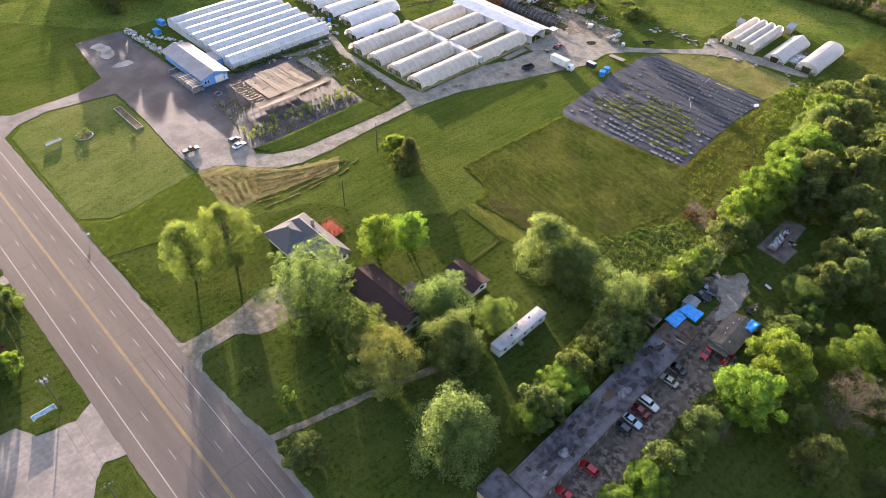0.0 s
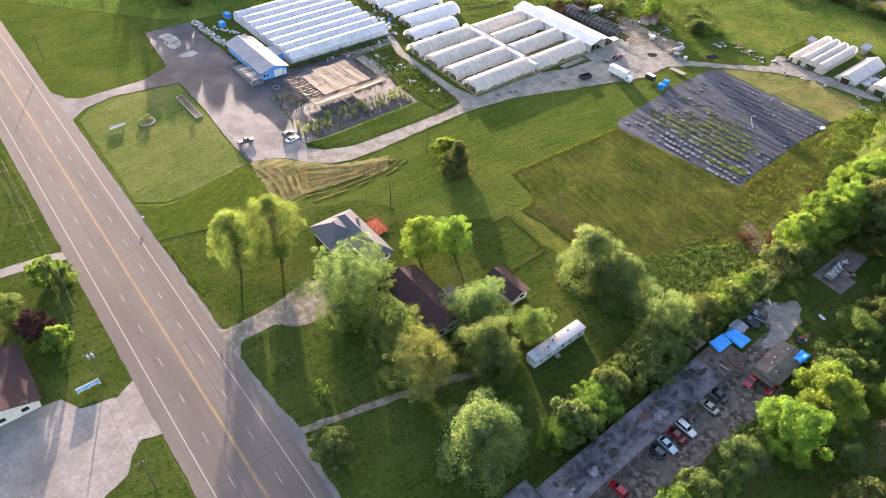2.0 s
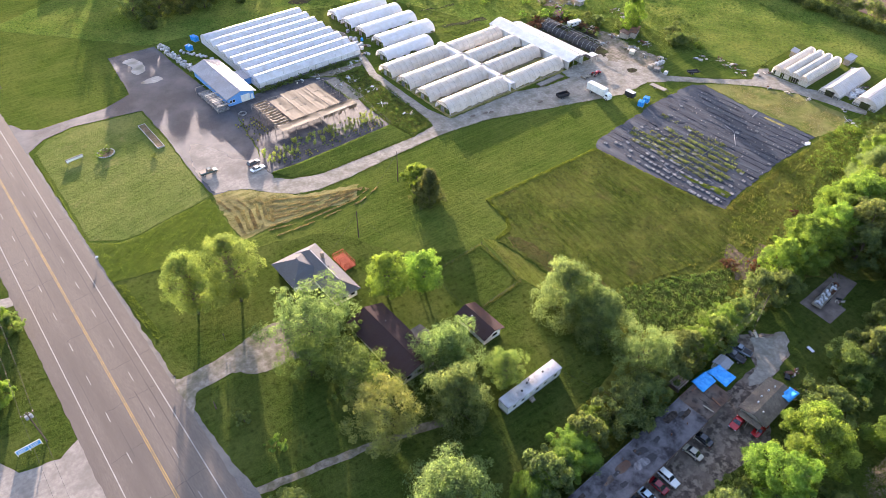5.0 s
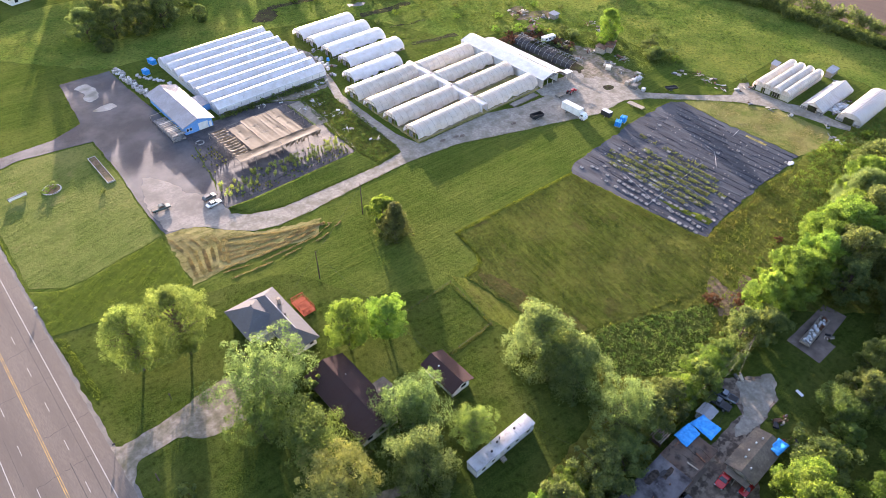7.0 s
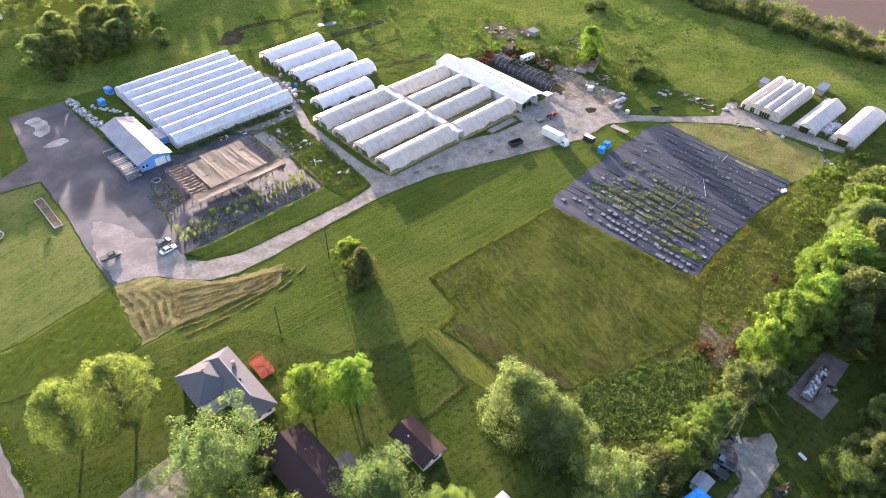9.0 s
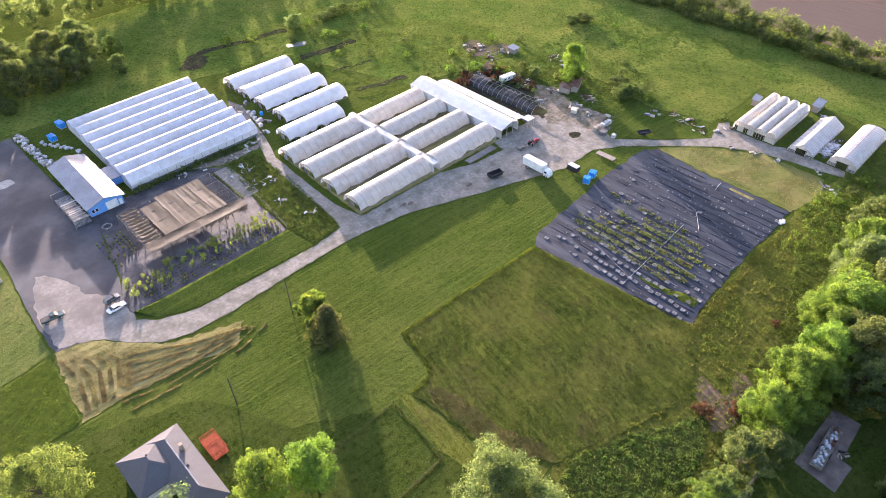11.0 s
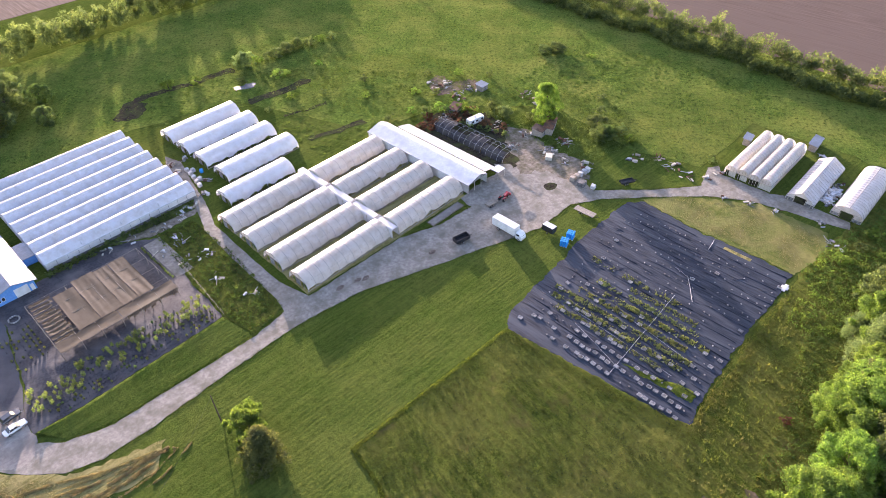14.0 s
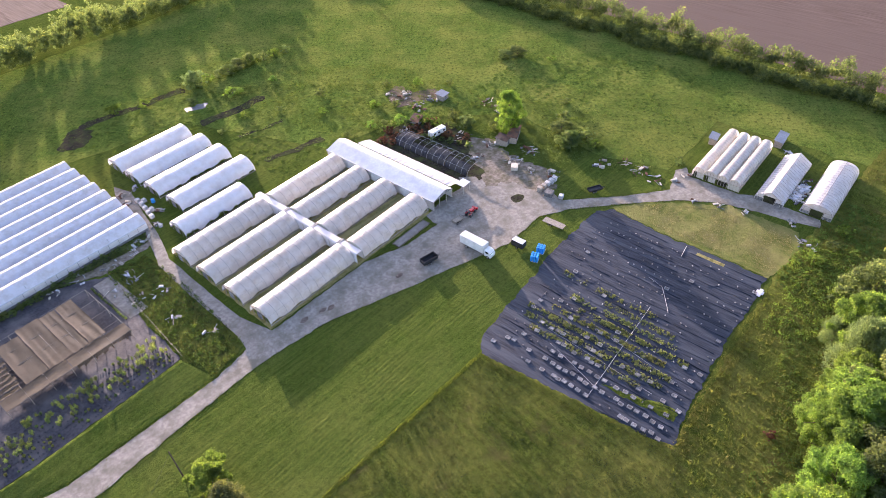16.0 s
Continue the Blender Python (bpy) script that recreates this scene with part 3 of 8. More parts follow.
sheet("ground_green_strip", [(95.4, 28.4), (93.1, 31.5), (90.2, 14.7), (92, 2), (97, -4), (103, -4), (96.7, 11.5)], 0.05, "tall", "strip of rough green grass beside the fence", "grass", 1.0, 0.4)
sheet("ground_crop", CROP, 0.10, "yard", "patch of leafy row crops", "crop", 1.0, 0.8)
sheet("ground_lawn_west", [(9, 152), (8.6, 119), (8.2, 99), (15, 93.2), (21.8, 93.2), (28, 94.6), (42.4, 96.6), (42.8, 110), (44.2, 131), (44.6, 156), (23, 160), (14, 157.6)], 0.045, "palelawn", "pale mown grass between the road and the lot", "lawn", 1.5, 0.4)
sheet("ground_weeds", HEDGE_STRIP, 0.06, "tall", "weedy strip under the hedge trees", "weeds", 2, 0.8)
sheet("ground_hay", [(42.9, 96.3), (49, 97), (56.5, 88), (64, 80), (80.2, 74), (76, 68.5), (62, 71), (50.4, 73), (40.5, 72.8)], 0.05, "stubble", "dry straw-coloured strip of cut hay", "hay", 1.0, 0.8)
sheet("ground_hay_east", [(218.5, 44), (228, 36), (240, 17), (240, -2), (228, -6), (217.5, -2), (217, 25)], 0.05, "hayring", "dry yellow mown grass with tractor rings", "hay", 1.0, 0.7)
sheet("ground_verge", FIELD_W, 0.06, "verge", "uncut tall verge grass beside the road", "grass", 1.2, 0.5)
sheet("ploughed_field", [(341, 150), (336, 40), (332, -60), (900, -60), (900, 400), (341, 400)], 0.05, "soil", "bare brown ploughed field", "field", 6, 1.0)
sheet("ploughed_field_north", [(60, 330), (127, 335), (200, 330), (200, 700), (-100, 700), (-100, 330)], 0.05, "soil", "bare brown ploughed field beyond the trees", "field", 6, 1.0)

# the main road runs along Y
road = sheet("road", [(-14.3, -400), (-14.3, 900), (6.5, 900), (6.5, -400)], 0.07, "asphalt", "brown-grey four-lane asphalt road, worn and cracked", "road", 1.0, 0.22)
road_marks = []


def mark(name, x0, x1, y0, y1, material, label=""):
    bm = bmesh.new()
    n = max(1, int((y1 - y0) / 8))
    rows = [[bm.verts.new((x, y0 + (y1 - y0) * k / n, 0.078)) for x in (x0, x1)] for k in range(n + 1)]
    for a, b in zip(rows, rows[1:]):
        bm.faces.new((a[0], a[1], b[1], b[0]))
    return part(name, bm, material, road, label)


mark("edge_line", 3.45, 3.62, -300, 700, "roadwhite", "worn white edge line")
mark("edge_line", -11.45, -11.28, -300, 700, "roadwhite", "worn white edge line")
mark("centre_line", -3.86, -3.73, -300, 700, "roadyellow", "worn yellow centre line")
mark("centre_line", -3.5, -3.37, -300, 700, "roadyellow", "worn yellow centre line")
d0 = mark("lane_dash", -0.065, 0.065, -1.5, 1.55, "roadwhite", "worn white lane dash")
for k in range(-8, 26):
    for x, off in ((0.0, -1.9), (-7.65, 2.9)):
        y = off + 12.192 * k
        if (x, y) != (0, 0):
            share(d0, pose(x, y, 0), road)
d0.matrix_basis = pose(0, -1.92 - 12.192 * 9, 0)
rc = random.Random(5)
for k in range(17):
    y = -45 + k * 12.2 + rc.uniform(-1.5, 1.5)
    x0, x1 = rc.choice(((-14, 6.2), (-3.6, 6.2), (-11, -3.6), (-14, -1), (-8, 3)))
    bm = bmesh.new()
    pts = [(x0 + (x1 - x0) * i / 12, y + rc.uniform(-0.3, 0.3) + 0.05 * i, 0.0795) for i in range(13)]
    for (ax, ay, az), (bx, by, bz) in zip(pts, pts[1:]):
        w = rc.uniform(0.03, 0.07)
        bm.faces.new([bm.verts.new(c) for c in ((ax, ay - w, az), (bx, by - w, bz), (bx, by + w, bz), (ax, ay + w, az))])
    part("crack", bm, "crack", road, "tar-filled crack")
for x in (-0.9, -6.7, 1.9, -9.4):
    bm = bmesh.new()
    y = -80.0
    while y < 260:
        ln, w = rc.uniform(5, 22), 0.05
        if rc.random() < 0.6:
            bm.faces.new([bm.verts.new(c) for c in ((x - w, y, 0.0795), (x + w, y, 0.0795), (x + w + rc.uniform(-0.1, 0.1), y + ln, 0.0795), (x - w, y + ln, 0.0795))])
        y += ln
    part("crack", bm, "crack", road, "tar-filled seam along the lane")
sheet("road_shoulder_east", [(5.9, -60), (6.0, 3), (6.0, 60), (5.9, 160), (7.1, 160), (7.4, 47), (7.6, 16), (9.0, 5), (7.4, -12), (7.3, -60)], 0.062, "shoulder", "crumbling asphalt shoulder", "shoulder", 1.2, 0.35)
sheet("driveway_north", [(5.5, 176), (7.5, 174.5), (9.5, 169), (13.5, 166), (35.6, 166), (46.4, 170.5), (46.4, 157.2), (44.8, 156.8), (23.2, 161), (13, 158.5), (9.2, 155.4), (5.5, 152)], 0.066, "lot", "grey asphalt drive into the nursery lot", "driveway", 1.5, 0.25)
sheet("parking_lot", [(49.8, 203.3), (68, 202.2), (68.2, 182.8), (69.2, 160), (69.2, 131.6), (65, 110), (62, 101), (60.8, 96), (57.5, 90), (52.2, 94.5), (43.2, 96.4), (43.2, 110), (44.8, 131.6), (45.4, 157), (46.2, 171), (48.3, 190)], 0.075, "lot", "dark patched asphalt lot with pale worn areas", "parking lot", 1.5, 0.3)
# pale colour also carries the sun patch on this gravelly end
sheet("parking_lot_worn", [(45, 97.2), (44, 106), (46, 118), (50, 126), (54, 120), (57, 110), (61.2, 104), (61.8, 96.5), (61.5, 92.5), (57.3, 89.4), (51.6, 94.2)], 0.082, "palelot", "gravelly end of the lot, sun patch in its pale colour", "parking lot", 1.2, 0.8, True)
# two pale irregular patches lying on the asphalt
sheet("silt_patch", [(53, 196), (57, 197.5), (58.5, 192), (57.5, 185), (54, 183), (52.5, 187), (54.5, 190)], 0.09, "palepatch", "pale irregular patch on the asphalt", "silt patch", 0.8, 0.5, True)
sheet("silt_patch", [(52, 176), (58.5, 177.5), (60, 174), (56, 173.5)], 0.09, "palepatch", "pale irregular patch on the asphalt", "silt patch", 0.8, 0.4, True)
sheet("farm_drive", [(52, 94), (57.5, 86.8), (63, 81.5), (69.7, 79), (82, 78.6), (93.8, 79.2), (117, 79.4), (136, 76.8), (154.6, 70), (176.5, 62.2), (187.6, 58), (197, 58), (203, 57.8), (210.9, 52.8), (222, 42), (233, 30.6), (239.5, 20), (242, 10), (243.4, 0), (245.4, -6.0), (248.6, -5.2), (248.6, 13.7), (246.8, 17), (246.5, 32), (250.4, 35), (247, 37), (236.9, 34), (224, 45), (213, 57), (217, 68), (219.5, 78), (222, 86), (219.5, 87), (214, 82), (205, 87), (196, 83), (187, 83.6), (182, 79), (170, 80), (158, 84.4), (140, 84.8), (127, 85), (119, 85.2), (110, 84), (75, 85.3), (66, 88.6), (60.8, 94), (57, 99)], 0.07, "gravel", "pale gravel farm drive with worn tracks", "driveway", 1.2, 0.3)
sheet("farm_track", [(127.0, 84.2), (124.6, 95), (125.2, 115), (126, 128.5), (130, 140), (132.5, 152), (136, 165), (134, 172), (131, 165), (129.8, 152), (128, 143.6), (122.5, 128), (121.2, 110), (120.6, 92), (119.2, 84.3)], 0.074, "gravel", "pale gravel track past the hoop houses", "driveway", 1.2, 0.14)
sheet("driveway_house", [(6.3, 40.5), (8.2, 39.3), (17.3, 39.2), (29, 40.7), (38, 39.5), (43, 34), (40, 29), (33, 27.5), (27.6, 28.6), (21.7, 29.6), (19, 33.2), (13.3, 33.6), (9.5, 33.4), (6.3, 29)], 0.068, "houselane", "gravel house drive with a pale turning place", "driveway", 1.0, 0.4, True)
strip("grass_track", [(6.5, 5), (10, 4.2), (15.3, 2.8), (28.6, -0.6), (39.4, -4), (48, -7)], 1.7, 0.055, "dirtdrive", "narrow gravel track through the grass", "track", 0.3, 4)
sheet("lot_west", [(-14.2, 38.5), (-18.4, 35.8), (-25.5, 37.8), (-28, 42.5), (-40, 44.8), (-60, 46), (-60, 5), (-31, 4), (-28.5, 14.6), (-22.9, 16.6), (-21, 20.2), (-18, 22.6), (-14.2, 21.4)], 0.066, "palelot", "pale concrete lot across the road", "parking lot", 1.2, 0.25)
strip("driveway_west", [(-14, 88), (-30, 90.8), (-60, 92)], 3.4, 0.066, "palelot", "narrow pale drive across the road", "driveway", 0.2, 7)
sheet("motel_lot", [(36, -43), (92, -43), (98, -41.2), (104.5, -40.8), (112.5, -41.0), (114.4, -38.2), (110, -34), (116, -32.5), (125, -38.8), (122, -44.6), (113, -45.4), (108, -47), (97.4, -53.5), (89.2, -53.4), (80, -52), (67, -52), (58, -54), (36, -52)], 0.07, "wornlot", "broken grey motel parking lot", "parking lot", 1.2, 0.5)
sheet("gravel_patch", [(119.7, -35.8), (122.3, -38.4), (127, -39.5), (124, -43), (115.4, -45.0), (109, -44.4), (106, -43.4), (108, -42), (113.1, -40.9), (117, -38)], 0.08, "gravel", "pale gravel turning place", "gravel", 0.5, 0.6, True)
sheet("slab", [(138.5, -46), (139.4, -37.6), (157.7, -38), (157.9, -43.7), (146.5, -44.2), (146.3, -46.3)], 0.09, "oldslab", "old concrete slab in the grass", "slab", 1.0, 0.1)
sheet("nursery_yard", [(65.5, 110), (61.8, 100.8), (62, 95.6), (70.3, 94.9), (88, 95.0), (107.6, 95.3), (108.4, 103), (108.6, 111), (111.6, 135), (106.5, 139), (98, 142.5), (68.5, 142), (69.4, 131)], 0.06, "potmat", "black ground cloth under the nursery stock", "nursery yard", 1.0, 0.4)
sheet("nursery_weeds", [(111.7, 136), (122.6, 135), (123.0, 118), (121.3, 98.4), (120.0, 86.8), (109.7, 84.6), (107.9, 95.2), (108.7, 103), (108.9, 111), (111.4, 130)], 0.064, "tall", "weedy patch with scattered pallets", "weeds", 1.2, 0.5)
# straw colour stands in for sunlight glowing on this grass
sheet("greenhouse_floor", [(126.8, 85.6), (185, 84), (189, 124), (160, 130.5), (128, 130)], 0.055, "stubble", "grass between the hoop houses, sun glow in its straw colour", "grass", 1.2, 0.3)
sheet("shed_gravel", [(183, 84.2), (182, 79.5), (190, 77), (204, 77.5), (207, 84.5), (203.6, 88.5), (200.5, 84.4), (194, 85)], 0.078, "gravel", "worn pale gravel in front of the packing shed", "gravel", 1.0, 0.4)
sheet("compost_ground", [(202, 86), (216, 84.5), (222, 96), (226, 112), (220, 122), (203, 121)], 0.075, "mulch", "dark compost ground with weeds", "compost", 1.2, 1.0, True)
sheet("compost_patch", [(137, 203), (143, 204), (147, 211), (143, 216), (138, 212), (134, 207)], 0.08, "mulch", "dark burnt patch of ground", "compost", 1.0, 1.2, True)
sheet("trampled_yard", [(205, 79), (211, 86), (217, 95), (224, 99), (227, 92), (223, 80), (223, 67), (217, 62), (212, 67), (211, 74)], 0.083, "dirtdrive", "trampled brown earth and gravel at the yard's edge", "dirt", 0.7, 1.5, True)
sheet("nursery_back_path", [(98.5, 143.0), (127.5, 142.6), (127.5, 137.5), (112, 136.4), (106.8, 139.2)], 0.068, "dirtdrive", "brown earth path behind the shade house", "dirt", 0.8, 0.7)
sheet("scrap_ground", [(225, 132), (232, 130), (240, 125), (242, 131), (236, 136), (236, 143), (228, 143)], 0.07, "dirt", "trampled brown earth under scrap heaps", "dirt", 1.0, 1.4, True)
sheet("pond", [(175.5, 193.5), (180, 191), (184, 192), (183.5, 194), (179, 194.5), (176.5, 196)], 0.09, "water", "small pale pool in the meadow", "pond", 0.8, 0.8, True)
sheet("bare_earth", [(134, -23), (140, -15.6), (146, -14), (144, -20), (152, -19), (150, -24), (141, -25)], 0.11, "dirt", "patch of bare brown earth", "dirt", 1.0, 0.8, True)

# ground cloth with creases, laid in bands
cloth = sheet("ground_cloth", PLASTIC, 0.13, "weedmat", "black woven ground cloth over the growing field", "ground cloth", 0.5, 0.5)
sheet("cloth_grass", [(162.4, 15.2), (163.6, 8), (165.8, 0.5), (165.4, -1.4), (162.8, -1.8), (162.6, 3), (161.9, 10)], 0.14, "verge", "strip of grass grown over the black cloth", "grass", 0.6, 0.5)



def bank(name, top, foot, lip, low, material, label, category):
    """A grass slope between two lines of the plan, its upper edge raised."""
    n, rows = 10, []
    for i in range(41):
        u = i / 40 * (len(top) - 1)
        k = min(len(top) - 2, int(u))
        a, b = (Vector(line[k]).lerp(Vector(line[k + 1]), u - k) for line in (top, foot))
        row = [(a.x, a.y, 0.02)]
        for j in range(n + 1):
            q = a.lerp(b, 0.04 + 0.96 * j / n)
            row.append((q.x, q.y, lip + (low - lip) * (j / n) ** 0.85 + 0.03 * noise.noise((q.x * 0.4, q.y * 0.4, 3.0))))
        rows.append(row)
    bm = loft(bmesh.new(), rows, closed=False)
    bmesh.ops.recalc_face_normals(bm, faces=bm.faces)
    if sum(f.normal.z for f in bm.faces) < 0:
        bmesh.ops.reverse_faces(bm, faces=bm.faces)
    return tagged(part(name, bm, material, smooth=True), label, category, kind="structure")


# the high lip tilts the strip off the sun: shade put into its shape
bank("grass_bank", [(62.4, 95.2), (70.3, 94.5), (88, 94.6), (107.4, 94.8)], [(66.4, 89.2), (75, 86.0), (92, 85.2), (109.4, 84.9)], 0.72, 0.075, "lawn", "grass bank between the drive and the nursery beds, raised for shade", "grass bank")


# ---------------------------------------------------------------- greenhouses
def arch(w, h, n=14, flat=0.92):
    """Half of a hoop's outline: (y, z) from one foot over the top to the other."""
    out = []
    for k in range(n + 1):
        a = math.pi * k / n
        c, s = math.cos(a), math.sin(a)
        out.append((-w / 2 * math.copysign(abs(c) ** 0.9, c), h * max(0.0, s) ** flat))
    return out


def hem_height(x, hem, seed, side):
    """How high the ragged lower edge of a film hangs over the ground."""
    wave = noise.noise((x * 0.28, seed, 3.1 * side)), noise.noise((x * 0.9, seed, 3.1 * side))
    if side:
        return max(0.05, hem * (0.5 + 1.1 * wave[0] + 0.5 * wave[1]))
    return max(0.1, hem * (1.05 + 1.5 * wave[0] + 0.7 * wave[1]))


def cover_mesh(length, w, h, bay, sag, hem, seed, n=14, lift=0.0):
    """Film drawn over hoops: it sinks between them, and its hem hangs unevenly."""
    prof = arch(w, h, n)
    m = int(length / bay) * 4
    rings = []
    for i in range(m + 1):
        x = length * i / m
        s = 1 - sag * (1 - abs(math.cos(math.pi * x / bay)) ** 0.7)
        ring = []
        for k, (y, z) in enumerate(prof):
            yy, zz = y * s, z * s + lift
            low = hem_height(x, hem, seed, 1 if k > n / 2 else 0)
            if k in (0, n):
                zz = low + lift
                yy = y * (1 - 0.012 * zz - 0.05 * max(0.0, low - 0.6))
            elif k in (1, n - 1) and zz < low + 0.15 + lift:
                zz, yy = low + 0.15 + lift, y * 0.965
            ring.append((x, yy, zz))
        rings.append(ring)
    return loft(bmesh.new(), rings, closed=False)


def rib_mesh(w, h, r=0.045, n=14, grow=1.006):
    return tube(bmesh.new(), [(0, y * grow, max(0, z * grow)) for y, z in arch(w, h, n)], r, 4)


def hoop_house(m, length, w, h, material, label, bay=2.6, hem=0.35, seed=1, front="open", back="film", rib_mat="ribwhite"):
    t = thing("hoop_house", m, label, "greenhouse", "hoop greenhouses")
    part("cover", cover_mesh(length, w, h, bay, 0.022, hem, seed), material, t, "translucent plastic cover", smooth=True)
    nb = int(length / bay)
    first = part("rib", rib_mesh(w, h), rib_mat, t)
    for k in range(1, nb + 1):
        share(first, pose(length * k / nb, 0, 0), t)
    bm = bmesh.new()
    for sy in (-1, 1):
        box(bm, 0, length, sy * w / 2 - 0.05, sy * w / 2 + 0.05, 0, 0.28)
    part("base_board", bm, "wood", t, "grey base boards along the sides")
    part("ridge_pipe", tube(bmesh.new(), [(0, 0, h - 0.06), (length, 0, h - 0.06)], 0.04, 5), "rib", t)
    for k in (3, 11):
        y, z = arch(w, h)[k]
        part("side_rope", tube(bmesh.new(), [(length * i / 12, y * 1.004, z * 1.004 - 0.04 * (i % 2)) for i in range(13)], 0.022, 4), rib_mat, t, "rope along the film")
    for sy in (-1, 1):
        part("rolled_hem", tube(bmesh.new(), [(length * i / 40, sy * w * 0.495, hem_height(length * i / 40, hem, seed, int(sy > 0))) for i in range(41)], 0.06, 5), material, t, "film rolled round a pipe")
    for x, kind in ((0.0, front), (length, back)):
        prof = arch(w * 0.97, h * 0.97)
        if kind == "joined":
            # opaque panel added, not a seen part: blocks low sun at the joined end
            bm = bmesh.new()
            bm.faces.new([bm.verts.new((x - 0.1 if x else 0.1, y, z)) for y, z in prof])
            part("end_wall", bm, "cream", t, "unseen opaque panel added to stop sun at the joined end")
            continue
        bm = bmesh.new()
        if kind == "film":
            vs = [bm.verts.new((x, y, z)) for y, z in prof]
            bm.faces.new(vs)
            part("end_wall", bm, material, t, "plastic end wall")
        else:
            rim = [p for p in prof if p[1] > h * 0.62]
            bm.faces.new([bm.verts.new((x, y, z)) for y, z in rim])
            part("end_wall", bm, material, t, "plastic gable over an open end")
        bm = bmesh.new()
        for y in (-w * 0.3, -0.9, 0.9, w * 0.3):
            top = h * 0.93 * math.sqrt(max(0.05, 1 - (2 * y / w) ** 2))
            box(bm, x - 0.05, x + 0.05, y - 0.05, y + 0.05, 0, top)
        box(bm, x - 0.05, x + 0.05, -w * 0.42, w * 0.42, h * 0.58, h * 0.58 + 0.1)
        part("end_frame", bm, "wood", t, "timber end frame")
        part("door", boxes((x - 0.04, x + 0.04, -0.85, 0.85, 0.05, 2.1)), "palewood" if kind == "film" else "debris", t)
    if hem > 0.3:
        bm = bmesh.new()
        box(bm, 0.4, length - 0.4, -w * 0.36, -w * 0.1, 0.06, 0.75, 0.03)
        box(bm, 0.4, length - 0.4, w * 0.1, w * 0.36, 0.06, 0.75, 0.03)
        part("bench", bm, "meadow", t, "long benches of green seedlings")
    return t


for k, (y0, y1) in enumerate(((86.3, 94.5), (97.5, 106.0), (109.0, 117.6), (120.3, 129.0))):
    hoop_house(pose(127.6, (y0 + y1) / 2, 0.06), 28.8, y1 - y0, 3.9, "film", "long hoop greenhouse under cream plastic film with ribs showing", seed=k + 1, hem=0.55, back="joined")
for k, (y0, y1) in enumerate(((85.2, 93.4), (97.8, 105.6), (109.1, 116.9), (120.0, 127.8))):
    hoop_house(pose(159.0, (y0 + y1) / 2, 0.06), 26.5, y1 - y0, 3.9, "film", "hoop greenhouse under sagging cream film, meeting the packing shed", seed=k + 11, hem=0.5 if k % 2 else 0.8, front="joined", back="joined")
for k, (x0, x1, y0, y1) in enumerate(((139.6, 166.3, 176.0, 184.4), (139.6, 166.8, 165.2, 173.8), (139.8, 166.8, 154.6, 163.3), (140.2, 167.2, 142.8, 151.6), (133.9, 157.4, 131.5, 139.8))):
    hoop_house(pose(x0, (y0 + y1) / 2, 0.05), x1 - x0, y1 - y0, 3.8, "filmblue", "hoop greenhouse under opaque white plastic film", seed=k + 21, hem=1.0 if k in (1, 2, 4) else 0.6, rib_mat="filmblue")

# covered passage between the two rows of hoop houses
t = thing("covered_passage", pose(157.7, 106.8, 0.05), "narrow white film-covered passage joining the hoop houses", "passage")
part("cover", loft(bmesh.new(), [[(-1.15, y, 0.1), (-1.15, y, 2.9), (-0.9, y, 3.25), (0.9, y, 3.25), (1.15, y, 2.9), (1.15, y, 0.1)] for y in np.linspace(-21.3, 21.8, 12)], closed=False), "filmblue", t)
for y in np.linspace(-21.3, 21.8, 9):
    part("post", boxes((-1.22, -1.12, y - 0.06, y + 0.06, 0, 2.9)), "palewood", t)
    part("post", boxes((1.12, 1.22, y - 0.06, y + 0.06, 0, 2.9)), "palewood", t)
for y in (-14.0, -3.2, 8.6):
    part("flashing", boxes((-1.25, 1.25, y - 0.5, y + 0.5, 3.2, 3.32), bevel=0.04), "debris", t, "grey flashing over a junction")

# gutter-connected greenhouse of eight bays
gh = thing("gutter_greenhouse", pose(84.6, 144.0, 0.06), "large eight-bay greenhouse under glossy white film", "greenhouse")
BAY, LEN, EAVE, RISE = 6.22, 44.8, 2.6, 1.9


def bay_mesh(seed):
    rings = []
    for i in range(61):
        x = LEN * i / 60
        s = 1 - 0.05 * (1 - abs(math.cos(math.pi * i / 4)) ** 0.6)
        ring = []
        for k in range(13):
            u = k / 12
            z = RISE * (1 - abs(2 * u - 1) ** 1.7)
            z = z * s + 0.05 * noise.noise((x * 0.2, u * 3, seed))
            ring.append((x, BAY * u, z))
        rings.append(ring)
    return loft(bmesh.new(), rings, closed=False)


for k in range(8):
    o = part("roof_bay", bay_mesh(k * 3.7), "rooffilm", gh, "glossy white film roof bay", smooth=True)
    o.location = (0, k * BAY, EAVE)
rib0 = part("roof_rib", tube(bmesh.new(), [(0, BAY * u, RISE * (1 - abs(2 * u - 1) ** 1.7) + 0.02) for u in np.linspace(0, 1, 13)], 0.03, 4), "rooffilm", gh)
rib0.location = (0, 0, EAVE)
for k in range(8):
    for i in range(0, 16):
        if k or i:
            share(rib0, pose(LEN * i / 15, k * BAY, EAVE), gh)
for k in range(9):
    part("gutter", boxes((0, LEN, k * BAY - 0.14, k * BAY + 0.14, EAVE - 0.12, EAVE + 0.06)), "whitemetal", gh)
